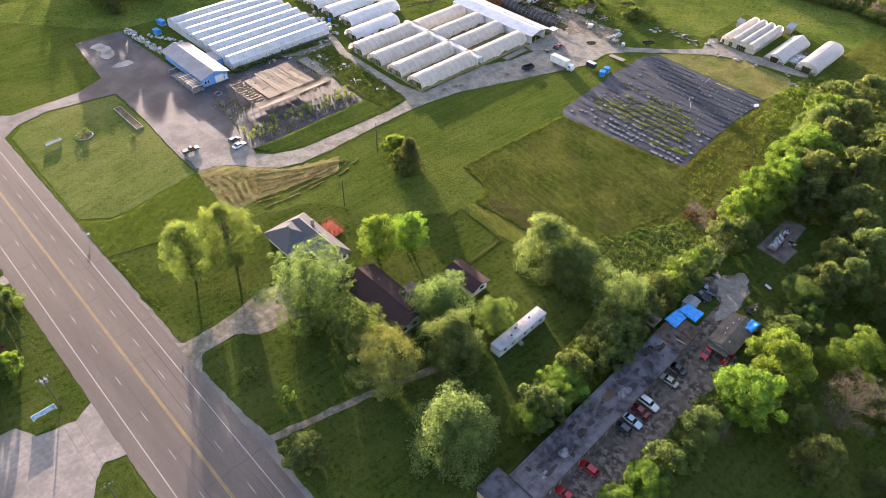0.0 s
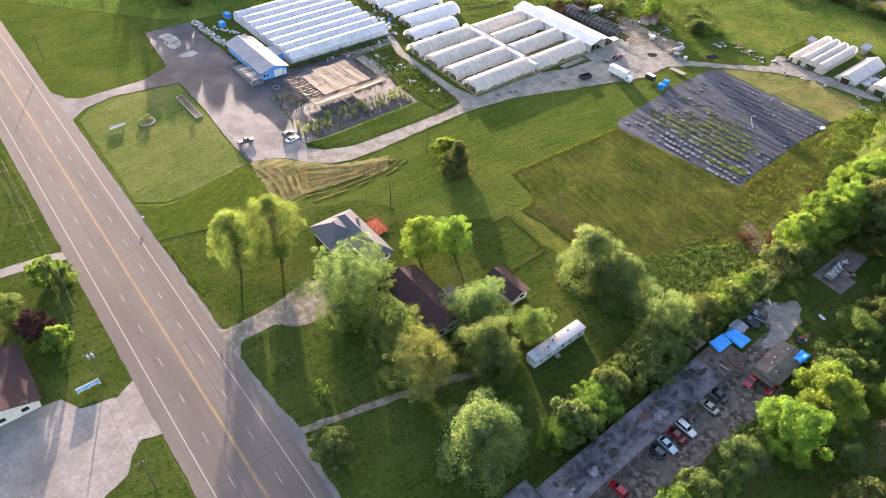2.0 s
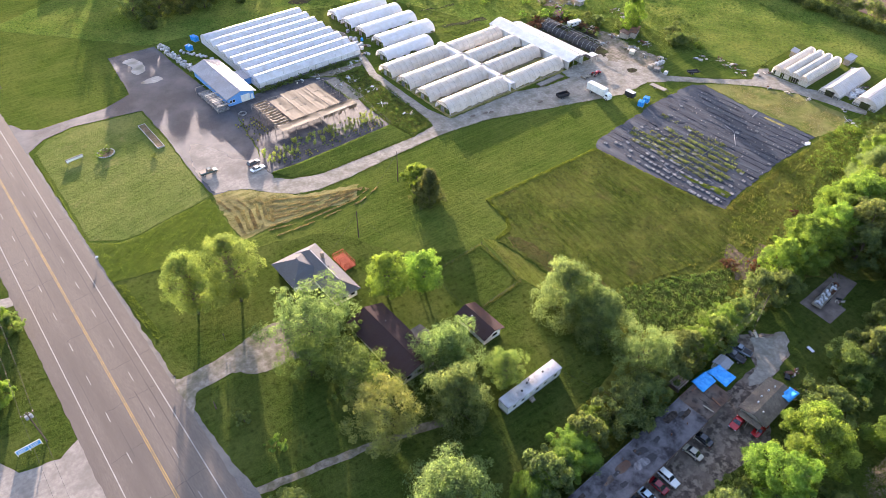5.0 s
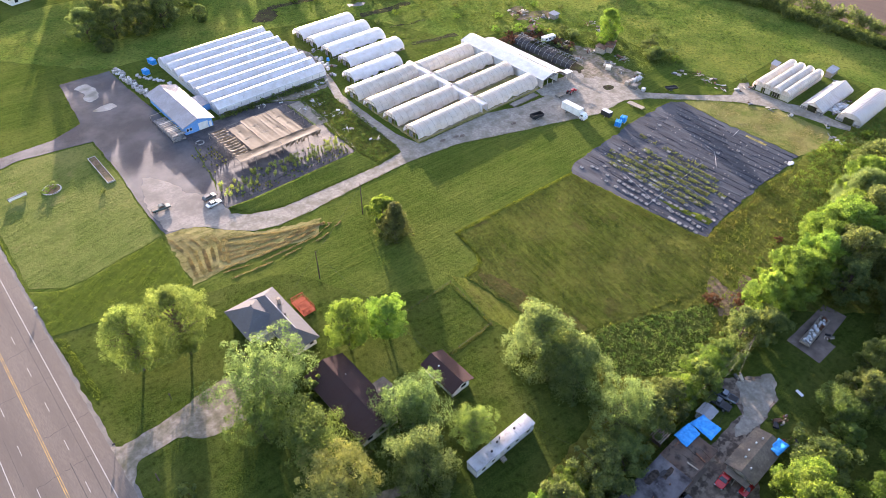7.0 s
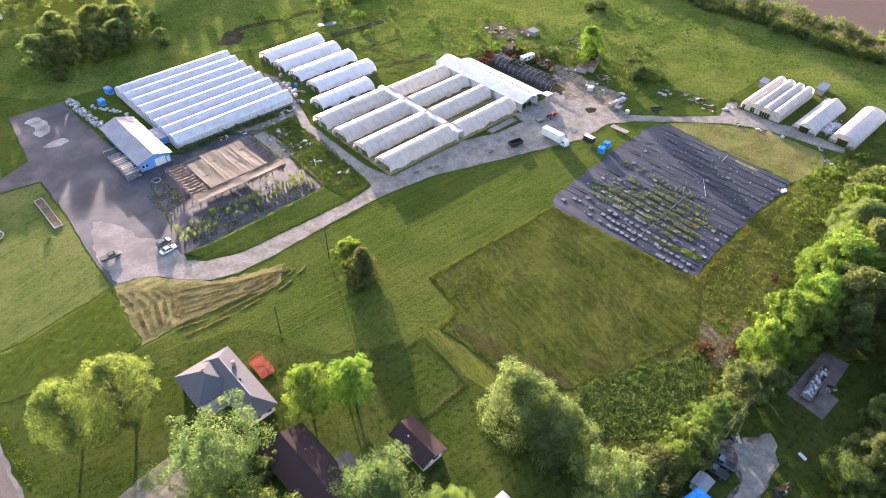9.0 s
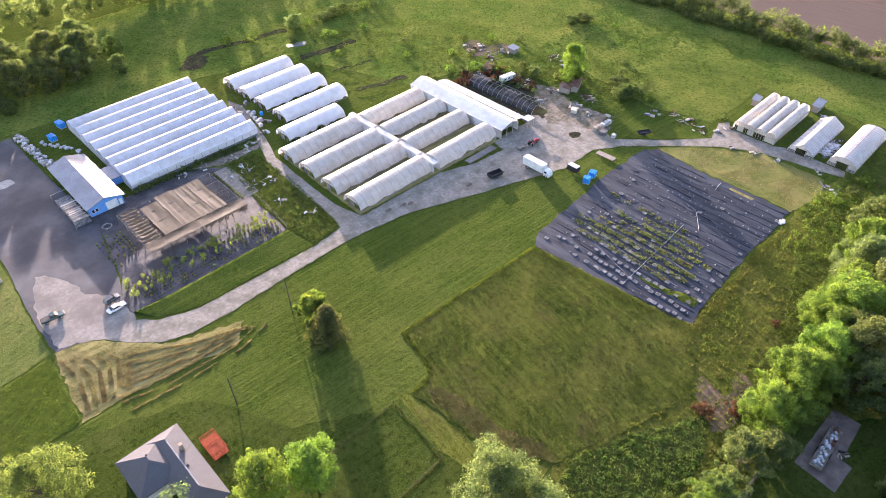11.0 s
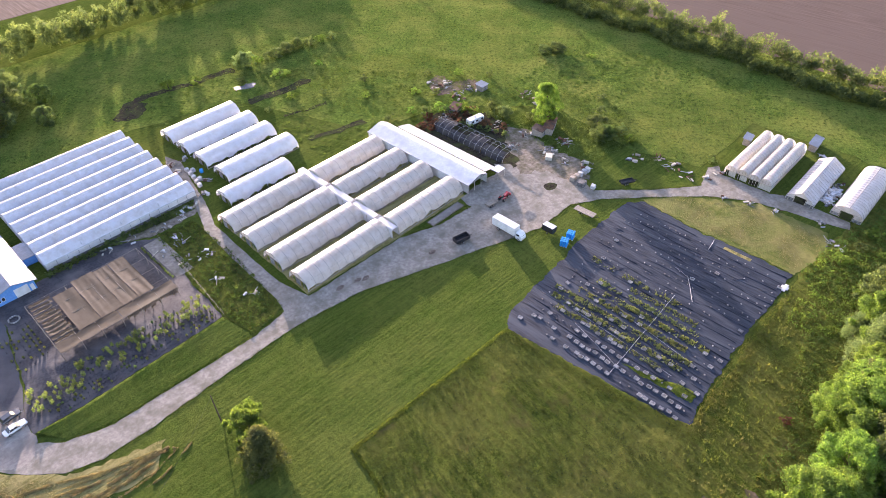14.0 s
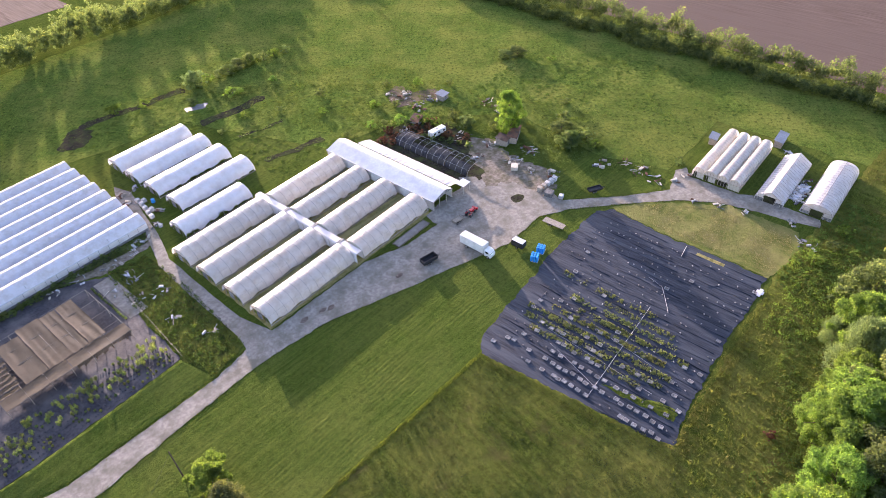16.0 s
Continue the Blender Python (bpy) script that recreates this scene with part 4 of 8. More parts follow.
for k in range(8):
    for x in (0.0, LEN):
        bm = bmesh.new()
        bm.faces.new([bm.verts.new((x, k * BAY + BAY * u, EAVE + RISE * (1 - abs(2 * u - 1) ** 1.7))) for u in np.linspace(0, 1, 13)])
        part("gable", bm, "rooffilm", gh)
        part("end_panel", boxes((x - 0.03, x + 0.03, k * BAY + 0.06, k * BAY + BAY - 0.06, 0.0, EAVE - 0.13)), "filmblue", gh)
for sy in (0.0, 8 * BAY):
    for i in range(15):
        x = LEN * i / 15
        part("side_panel", boxes((x + 0.05, x + LEN / 15 - 0.05, sy - 0.03, sy + 0.03, 0.75, EAVE - 0.13)), "filmblue", gh, "hazy plastic side panel")
    part("kick_wall", boxes((0, LEN, sy - 0.08, sy + 0.08, 0, 0.72)), "debris", gh, "grey kick wall")
    for i in range(16):
        part("side_post", boxes((LEN * i / 15 - 0.05, LEN * i / 15 + 0.05, sy - 0.09, sy + 0.09, 0, EAVE - 0.13)), "rib", gh)
for x, y in ((10.5, -0.0), (22.0, 0.0), (33.5, 0.0), (42.0, 1.2), (16, 9), (30, 22)):
    part("vent_pipe", tube(bmesh.new(), [(x, y + 0.5, EAVE), (x, y + 0.5, EAVE + 1.3)], 0.1, 8), "chrome", gh)

# packing shed: white vaulted roof, a second low roof beside it
def shed_z(u):
    """The shed roof's height across its width: a long slope, a ridge, a short one."""
    a, b = u / 0.66, (1 - u) / 0.34
    return 3.2 - 1.55 * math.log(math.exp(-7 * a) + math.exp(-7 * b)) / 7


sh = thing("packing_shed", pose(186.2, 83.6, 0.06), "long white metal-roofed packing shed with an uneven gable", "shed")
rings = []
for i in range(23):
    y = 45.5 * i / 22
    rings.append([(8.6 * u - 0.1, y, shed_z(u)) for u in np.linspace(0, 1, 15)])
part("roof", loft(bmesh.new(), rings, closed=False), "whitemetal", sh, "smooth white gabled roof")
part("roof_edge", boxes((-0.22, -0.08, 0, 45.5, 3.1, 3.36)), "whitemetal", sh)
for i in range(14):
    y = 0.2 + i * 3.22
    part("wall_panel", boxes((0.0, 0.1, y, y + 3.14, 0.0, 3.2)), "white" if i % 4 else "film", sh, "white wall panel")
part("wall", boxes((8.3, 8.42, 0.2, 45.3, 0, 3.25)), "white", sh)
for y in (0.0, 45.4):
    bm = bmesh.new()
    bm.faces.new([bm.verts.new((8.5 * u, y, shed_z(u) - 0.03)) for u in np.linspace(0, 1, 15)])
    part("gable", bm, "white" if y else "debris", sh)
    for x in (0.05, 2.6, 5.6, 8.3):
        part("post", boxes((x, x + 0.14, y - 0.02, y + 0.12, 0, 3.4)), "palewood", sh)
part("wall", boxes((0.2, 8.3, 45.2, 45.32, 0, 3.3)), "white", sh)
sh2 = thing("packing_shed_lean_to", pose(194.9, 84.6, 0.06), "low ribbed white film roof beside the packing shed", "shed")
rings = []
for i in range(81):
    y = 39.0 * i / 80
    s = 0.09 * abs(math.sin(math.pi * i / 4))
    rings.append([(5.6 * u, y, 3.35 - 1.5 * u ** 1.6 - s) for u in np.linspace(0, 1, 9)])
part("roof", loft(bmesh.new(), rings, closed=False), "filmblue", sh2, "white film roof sagging between rafters", smooth=True)
for i in range(21):
    y = 39.0 * i / 20
    part("rafter", tube(bmesh.new(), [(5.6 * u, y, 3.37 - 1.5 * u ** 1.6) for u in np.linspace(0, 1, 6)], 0.045, 4), "filmgrey", sh2)
part("wall", boxes((5.45, 5.6, 0, 39, 0, 1.8)), "debris", sh2)
part("awning", boxes((2.6, 6.0, -3.0, -0.1, 2.85, 2.95)), "whitemetal", sh2, "small white awning over the end door")
part("awning_post", boxes((2.7, 2.8, -2.9, -2.8, 0, 2.85), (5.8, 5.9, -2.9, -2.8, 0, 2.85)), "palewood", sh2)

# bare hoop frame with black cloth beside it
fr = thing("bare_hoop_frame", pose(205.2, 86.5, 0.08), "bare dark hoop frame over compost and scrap", "greenhouse frame")
rib = part("rib", tube(bmesh.new(), [(y + 4.2, 0, z) for y, z in arch(8.0, 2.8)], 0.06, 4), "rib", fr)
for i in range(1, 14):
    share(rib, pose(0, 31.0 * i / 13, 0, 0, 0, 1.4 * math.sin(i * 7)), fr)
for u in (0.22, 0.5, 0.78):
    y, z = arch(8.0, 2.8)[int(u * 14)]
    part("purlin", tube(bmesh.new(), [(y + 4.2, 0, z), (y + 4.2, 31, z)], 0.04, 4), "rib", fr)
for x0, x1, end in ((0.4, 9.2, 7), (9.6, 16.4, 9), (17.0, 23.6, 6), (24.0, 30.6, 10)):
    rows = [[(y + 4.2, x, z - 0.12 + 0.18 * noise.noise((x * 0.5, y * 0.8, 2.0))) for y, z in arch(7.9, 2.74)[:end]] for x in np.linspace(x0, x1, 10)]
    part("cloth", loft(bmesh.new(), rows, closed=False), "oldcloth", fr, "torn dark shade cloth sagging between the hoops")

# east group: four joined bays and two single houses
eg = thing("hoop_greenhouse_block", pose(247.2, 17.6, 0.06), "four joined hoop bays under white ribbed film", "greenhouse")
for k in range(4):
    o = part("cover", cover_mesh(27.0, 3.55, 1.9, 1.35, 0.03, 0.1, k + 40, lift=1.9), "film", eg, "ribbed white film bay", smooth=True)
    o.location = (0, 1.78 + 3.6 * k, 0)
    part("gutter", boxes((0, 27, 3.6 * k - 0.1, 3.6 * k + 0.1, 1.85, 2.0)), "ribwhite", eg)
    bm = bmesh.new()
    for y in (0.0, 0.9, 1.8, 2.7):
        box(bm, -0.05, 0.05, 3.6 * k + y - 0.05, 3.6 * k + y + 0.05, 0, 2.0 + 1.5 * (y in (0.9, 1.8, 2.7)))
    box(bm, -0.05, 0.05, 3.6 * k, 3.6 * k + 3.6, 1.9, 2.0)
    part("end_frame", bm, "palewood", eg)
    bm = bmesh.new()
    bm.faces.new([bm.verts.new((0.3, 3.6 * k + 1.78 + y, 1.9 + z)) for y, z in arch(3.5, 1.85)])
    part("gable", bm, "film", eg)
    part("end_wall", boxes((26.9, 27, 3.6 * k + 0.05, 3.6 * k + 3.55, 0, 1.9)), "film", eg)
    # solid dark panel paints the shade inside the open bay
    part("doorway", boxes((0.36, 0.42, 3.6 * k + 0.3, 3.6 * k + 3.2, 0, 1.8)), "mulch", eg, "dark panel for the shade inside the bay")
    if k != 1:
        part("front_panel", boxes((0.28, 0.34, 3.6 * k + 0.1, 3.6 * k + (2.2 if k else 3.4), 0, 1.86)), "cream", eg)
rib = part("rib", rib_mesh(3.55, 1.9, 0.03), "ribwhite", eg)
rib.location = (0, 1.78, 1.9)
for k in range(4):
    for i in range(21):
        if k or i:
            share(rib, pose(27.0 * i / 20, 1.78 + 3.6 * k, 1.9), eg)
for sy in (0.0, 14.4):
    part("side_wall", boxes((0, 27, sy - 0.06, sy + 0.06, 0, 1.85)), "film", eg)


def gothic(m, length, w, h, label, seed, pitched=True):
    """A single house of ribbed white film, with a pitched or a round top."""
    t = thing("hoop_house", m, label, "greenhouse", "hoop greenhouses")
    if pitched:
        prof = [(-w / 2, 0.1), (-w / 2, 1.2), (-w * 0.47, 1.5), (-w * 0.3, 1.5 + (h - 1.5) * 0.36), (-w * 0.15, 1.5 + (h - 1.5) * 0.68), (0, h), (w * 0.15, 1.5 + (h - 1.5) * 0.68), (w * 0.3, 1.5 + (h - 1.5) * 0.36), (w * 0.47, 1.5), (w / 2, 1.2), (w / 2, 0.1)]
    else:
        prof = [(y, z + 0.1) for y, z in arch(w, h - 0.1, 12, 0.7)]
    n = int(length / 1.3)
    rings = []
    for i in range(n * 4 + 1):
        s = 1 - 0.03 * abs(math.sin(math.pi * i / 4))
        rings.append([(length * i / (n * 4), y * s, z * s) for y, z in prof])
    part("cover", loft(bmesh.new(), rings, closed=False), "filmgrey", t, "ribbed white film cover")
    rib = part("rib", tube(bmesh.new(), [(0, y * 1.005, z * 1.005) for y, z in prof], 0.035, 4), "seamgrey", t)
    for i in range(1, n + 1):
        share(rib, pose(length * i / n, 0, 0), t)
    part("ridge", boxes((0, length, -0.09, 0.09, h - 0.02, h + 0.06)), "seamgrey", t)
    bm = bmesh.new()
    bm.faces.new([bm.verts.new((length, y * 0.98, z * 0.98)) for y, z in prof])
    part("end_wall", bm, "filmgrey", t)
    bm = bmesh.new()
    bm.faces.new([bm.verts.new((0.15, y * 0.98, z * 0.98)) for y, z in prof])
    part("end_gable", bm, "filmgrey", t)
    # closed front: a dark panel paints the shaded interior
    part("door_opening", boxes((0.06, 0.14, -w * 0.22, w * 0.22, 0.0, 2.1)), "mulch", t, "dark panel for the shade inside the door")
    part("front_board", boxes((0.05, 0.13, -w * 0.48, -w * 0.23, 0.0, 1.0)), "debris", t)
    part("front_board", boxes((0.05, 0.13, w * 0.23, w * 0.48, 0.0, 1.0)), "debris", t)
    part("end_frame", boxes(*[(-0.05, 0.05, y - 0.05, y + 0.05, 0, 2.3) for y in (-w * 0.4, -w * 0.2, w * 0.2, w * 0.4)], (-0.05, 0.05, -w * 0.45, w * 0.45, 2.25, 2.35)), "palewood", t)
    part("bench", boxes((1, length - 1, -w * 0.38, -w * 0.12, 0.05, 0.8), (1, length - 1, w * 0.12, w * 0.38, 0.05, 0.8)), "wood", t)
    return t


gothic(pose(247.6, 9.0, 0.06), 25.2, 8.0, 3.8, "pointed hoop greenhouse under ribbed white film", 3)
gothic(pose(249.2, -3.4, 0.06), 26.6, 8.4, 4.0, "rounded hoop greenhouse under ribbed cream film", 4, False)


# ---------------------------------------------------------------- houses
def gable_roof(x0, x1, y0, y1, eave, ridge, along="y", over=0.45, thick=0.16):
    """Two slopes with thickness; the ridge lies in the middle."""
    bm = bmesh.new()
    x0, x1, y0, y1 = x0 - over, x1 + over, y0 - over, y1 + over
    if along == "y":
        prof = [(x0, eave), ((x0 + x1) / 2, ridge), (x1, eave)]
        ring = lambda y: [(x, y, z) for x, z in prof] + [(x, y, z - thick) for x, z in prof[::-1]]
        loft(bm, [ring(y0), ring(y1)])
    else:
        prof = [(y0, eave), ((y0 + y1) / 2, ridge), (y1, eave)]
        ring = lambda x: [(x, y, z) for y, z in prof] + [(x, y, z - thick) for y, z in prof[::-1]]
        loft(bm, [ring(x0), ring(x1)])
    bmesh.ops.recalc_face_normals(bm, faces=bm.faces)
    return bm


def hip_roof(x0, x1, y0, y1, eave, ridge, over=0.45):
    bm = bmesh.new()
    x0, x1, y0, y1 = x0 - over, x1 + over, y0 - over, y1 + over
    half = min(x1 - x0, y1 - y0) / 2
    if y1 - y0 >= x1 - x0:
        a, b = ((x0 + x1) / 2, y0 + half), ((x0 + x1) / 2, y1 - half)
    else:
        a, b = (x0 + half, (y0 + y1) / 2), (x1 - half, (y0 + y1) / 2)
    v = [bm.verts.new((x, y, eave)) for x, y in ((x0, y0), (x1, y0), (x1, y1), (x0, y1))]
    lo = [bm.verts.new((x, y, eave - 0.18)) for x, y in ((x0, y0), (x1, y0), (x1, y1), (x0, y1))]
    ra, rb = bm.verts.new((*a, ridge)), bm.verts.new((*b, ridge))
    if y1 - y0 >= x1 - x0:
        faces = [(v[0], v[1], ra), (v[1], v[2], rb, ra), (v[2], v[3], rb), (v[3], v[0], ra, rb)]
    else:
        faces = [(v[0], v[1], rb, ra), (v[1], v[2], rb), (v[2], v[3], ra, rb), (v[3], v[0], ra)]
    for f in faces:
        bm.faces.new(f)
    for i in range(4):
        bm.faces.new((v[i], lo[i], lo[(i + 1) % 4], v[(i + 1) % 4]))
    bm.faces.new(lo[::-1])
    bmesh.ops.recalc_face_normals(bm, faces=bm.faces)
    return bm


def walls(x0, x1, y0, y1, h, gable=None, along="y", t=0.2):
    """Four walls of some thickness, with gables where the ridge runs out."""
    bm = boxes((x0, x1, y0, y0 + t, 0, h), (x0, x1, y1 - t, y1, 0, h), (x0, x0 + t, y0 + t, y1 - t, 0, h), (x1 - t, x1, y0 + t, y1 - t, 0, h))
    if gable:
        if along == "y":
            for y in (y0, y1 - t):
                tri = [(x0, h), ((x0 + x1) / 2, gable), (x1, h)]
                loft(bm, [[(x, y, z) for x, z in tri], [(x, y + t, z) for x, z in tri]])
        else:
            for x in (x0, x1 - t):
                tri = [(y0, h), ((y0 + y1) / 2, gable), (y1, h)]
                loft(bm, [[(x, y, z) for y, z in tri], [(x + t, y, z) for y, z in tri]])
    bmesh.ops.recalc_face_normals(bm, faces=bm.faces)
    return bm


def window(parent, face, at, u, z0, w, h, frame_mat="white"):
    """A framed window on a wall: face is the wall's outward axis, at its place on that axis."""
    s = 1 if face[0] == "+" else -1
    wn_ = thing_part("window", parent)
    def dims(a0, a1, u0, u1, za, zb):
        lo, hi = sorted((at + s * a0, at + s * a1))
        return (lo, hi, u0, u1, za, zb) if face[1] == "x" else (u0, u1, lo, hi, za, zb)
    part("pane", boxes(dims(0.0, 0.03, u - w / 2, u + w / 2, z0, z0 + h)), "glass", wn_)
    part("frame", boxes(dims(0.0, 0.06, u - w / 2 - 0.08, u - w / 2, z0 - 0.08, z0 + h + 0.08), dims(0.0, 0.06, u + w / 2, u + w / 2 + 0.08, z0 - 0.08, z0 + h + 0.08), dims(0.0, 0.06, u - w / 2, u + w / 2, z0 + h, z0 + h + 0.08), dims(0.0, 0.09, u - w / 2, u + w / 2, z0 - 0.09, z0)), frame_mat, wn_)


def thing_part(name, parent):
    o = new(name)
    o.parent = parent
    return o


def stack(parent, x, y, z, h=0.5, r=0.08, material="chrome"):
    part("vent_pipe", tube(bmesh.new(), [(x, y, z), (x, y, z + h)], r, 8), material, parent)


# grey hip-roofed house with a wing
h1 = thing("house", pose(41.8, 35.3, 0.06), "pale house with a grey hipped shingle roof and wing", "house")
part("wall", walls(5.7, 11.9, 0.4, 20.2, 2.7), "white", h1)
part("wall", walls(0.3, 6.0, 10.6, 20.2, 2.68), "white", h1)
part("roof", hip_roof(5.5, 12.1, 0.0, 20.6, 2.75, 5.3), "greyshingle", h1, "grey hipped shingle roof")
part("roof", hip_roof(-0.2, 9.0, 10.4, 20.7, 2.76, 5.5), "greyshingle", h1, "grey hipped wing roof")
part("chimney", boxes((10.0, 10.7, 13.2, 14.0, 3.6, 6.0), bevel=0.04), "tanbrick", h1)
for x, y, z in ((8.8, 5.5, 4.9), (9.3, 9.0, 5.0), (6.8, 7.2, 3.9), (4.5, 16.5, 5.2)):
    part("roof_vent", boxes((x - 0.22, x + 0.22, y - 0.22, y + 0.22, z - 0.35, z + 0.25), bevel=0.05), "black", h1)
part("skylight", boxes((7.0, 7.9, 8.1, 8.8, 3.98, 4.1), bevel=0.03), "whitemetal", h1)
for u in (8.0, 10.6):
    window(h1, "-y", 0.4, u, 0.9, 1.1, 1.1)
for u in (3.0, 7.5):
    window(h1, "-x", 5.7, u, 0.9, 1.3, 1.1)
for u in (12.4, 15.2, 18.2):
    window(h1, "-x", 0.3, u, 0.9, 1.2, 1.1)
part("door", boxes((3.2, 4.2, 10.52, 10.6, 0.1, 2.15)), "cream", h1)
part("porch_slab", boxes((1.5, 5.6, 8.6, 10.5, 0.0, 0.15)), "concrete", h1)
part("ridge_cap", boxes((8.68, 8.92, 3.6, 16.8, 5.27, 5.36)), "greymetal", h1)
dk = thing("garden_gazebo", pose(57.6, 47.6, 0.06), "orange-stained wooden deck with rails and open rafters", "deck")
part("platform", boxes((-1.7, 1.7, -3.0, 3.0, 0.25, 0.42)), "deck", dk)
for x in (-1.6, 0, 1.6):
    for y in (-2.9, -0.9, 1.0, 2.9):
        if x or abs(y) > 2:
            part("post", boxes((x - 0.06, x + 0.06, y - 0.06, y + 0.06, 0, 2.0)), "deck", dk)
for x0, x1, y0, y1 in ((-1.65, 1.65, -2.95, -2.87), (-1.65, 1.65, 2.87, 2.95), (-1.65, -1.57, -2.9, 2.9), (1.57, 1.65, -2.9, 2.9)):
    for z in (0.75, 1.05, 1.95):
        part("rail", boxes((x0, x1, y0, y1, z, z + 0.08)), "deck", dk)
for y in (-2.6, 0.0, 2.6):
    part("rafter", boxes((-1.75, 1.75, y - 0.04, y + 0.04, 2.03, 2.15)), "deck", dk)

# brown gabled house
h2 = thing("house", pose(45.6, 6.0, 0.06), "low house with a dark brown gabled shingle roof", "house")
part("wall", walls(0.3, 9.2, 0.3, 20.7, 2.7, 4.6), "cream", h2)
part("roof", gable_roof(0, 9.5, 0, 21, 2.75, 4.75), "brownshingle", h2, "dark brown shingle roof")
part("ridge_cap", boxes((4.62, 4.88, -0.4, 21.4, 4.73, 4.82)), "brownshingle", h2)
for u in (2.0, 5.0, 7.6):
    window(h2, "-y", 0.3, u, 0.9, 1.4, 1.1)
for u in (4, 9, 15):
    window(h2, "+x", 9.2, u, 0.9, 1.3, 1.1)
part("door", boxes((9.2, 9.26, 11.4, 12.4, 0.1, 2.15)), "white", h2)
stack(h2, 6.5, 15, 3.8, 0.7)
part("side_shed_roof", gable_roof(9.6, 12.8, 3.5, 10.0, 2.5, 3.2, "x", 0.3), "tanshingle", h2, "tan porch roof")
part("side_shed_wall", walls(9.7, 12.6, 3.7, 9.8, 2.45), "cream", h2)
h3 = thing("outbuilding", pose(67.4, 3.0, 0.06), "small garage with a dark brown gabled roof", "garage")
part("wall", walls(0.3, 5.4, 0.3, 9.5, 2.6, 3.9), "white", h3)
part("roof", gable_roof(0, 5.7, 0, 9.8, 2.62, 4.05), "brownshingle", h3, "dark brown shingle roof")
window(h3, "-y", 0.3, 3.6, 1.0, 1.6, 1.0)
window(h3, "+x", 5.4, 3.0, 1.0, 1.1, 0.9)
part("garage_door", boxes((0.7, 2.4, 0.22, 0.3, 0.05, 2.1)), "cream", h3)
part("roof_vent", boxes((1.8, 2.1, 6.5, 6.8, 3.3, 3.75), bevel=0.04), "whitemetal", h3)

# white mobile home
mh = thing("mobile_home", pose(58.3, -14.3, 0.06), "long white mobile home with a pale metal roof", "mobile home")
part("body", boxes((0.1, 16.7, 0.1, 3.0, 0.55, 3.0), bevel=0.06), "white", mh, "white ribbed siding")
rings = []
for i in range(2):
    x = -0.05 + 16.9 * i
    rings.append([(x, 3.1 * u, 2.98 + 0.13 * (1 - abs(2 * u - 1) ** 2)) for u in np.linspace(0, 1, 9)] + [(x, 3.1, 2.85), (x, 0, 2.85)])
part("roof", loft(bmesh.new(), rings), "oldroof", mh, "weathered pale metal roof")
for i in range(1, 17):
    part("roof_seam", tube(bmesh.new(), [(i, 3.1 * u, 3.0 + 0.13 * (1 - abs(2 * u - 1) ** 2)) for u in np.linspace(0, 1, 9)], 0.02, 4), "oldroof", mh)
part("skirt", boxes((0.2, 16.6, 0.2, 2.9, 0, 0.55)), "debris", mh)
for u in (2.0, 4.6, 9.0, 11.5, 14.8):
    window(mh, "-y", 0.1, u, 1.5, 0.9, 0.8)
part("door", boxes((6.7, 7.6, 0.04, 0.1, 0.7, 2.7)), "cream", mh)
part("step", boxes((6.6, 7.7, -1.0, 0.0, 0, 0.35), (6.6, 7.7, -0.5, 0.0, 0.35, 0.6)), "wood", mh)
part("roof_step", boxes((0.0, 1.3, 0.15, 2.95, 3.0, 3.18), bevel=0.03), "oldroof", mh)
for x, y in ((7.5, 2.0), (5.2, 1.2), (12.4, 1.9)):
    part("roof_vent", boxes((x - 0.2, x + 0.2, y - 0.2, y + 0.2, 3.2, 3.55), bevel=0.04), "black", mh)
stack(mh, 8.3, 2.2, 3.2, 0.9, 0.09, "black")

# motel: one long flat tar roof
mo = thing("motel", pose(37.0, -43.2, 0.06), "long low motel with a patched black tar roof", "motel")
part("wall", walls(0.2, 58.0, 1.6, 7.0, 2.9), "tanbrick", mo, "tan brick walls")
part("roof", boxes((0, 51.5, 0, 7.3, 2.92, 3.2), bevel=0.04), "tar", mo, "patched black tar roof")
part("parapet", boxes((0, 51.5, 7.2, 7.42, 2.9, 3.42)), "tar", mo)
part("fascia", boxes((0, 51.5, -0.12, 0.0, 2.8, 3.24)), "tarend", mo)
part("gutter", boxes((0, 51.5, 0.25, 0.45, 3.2, 3.27)), "tar", mo)
rp = random.Random(12)
for i in range(26):
    x, y = rp.uniform(0.5, 49), rp.uniform(0.8, 6.0)
    w, d = rp.uniform(0.6, 3.6), rp.uniform(0.3, 1.5)
    pts = outline([(x, y), (x + w, y + rp.uniform(-0.2, 0.2)), (min(51, x + w + rp.uniform(-0.4, 0.4)), min(7.0, y + d)), (x + rp.uniform(-0.3, 0.3), min(7.0, y + d))], 0.5, 0.22, True, i)
    bm = bmesh.new()
    vs = [bm.verts.new((px, min(7.1, max(0.1, py)), 3.204 + 0.001 * i)) for px, py in pts]
    f = bm.faces.new(vs)
    bm.normal_update()
    if f.normal.z < 0:
        f.normal_flip()
    part("roof_patch", bm, rp.choice(("tarbrown", "black", "tarpale", "tarend")), mo, "weathered roof patch")
for i in range(18):
    x, y = 1.5 + i * 2.9 + rp.uniform(-0.8, 0.8), rp.uniform(1.5, 6.2)
    part("roof_vent", tube(bmesh.new(), [(x, y, 3.2), (x, y, 3.2 + rp.uniform(0.25, 0.6))], rp.uniform(0.06, 0.14), 7), "rust" if i % 3 else "tarpale", mo)
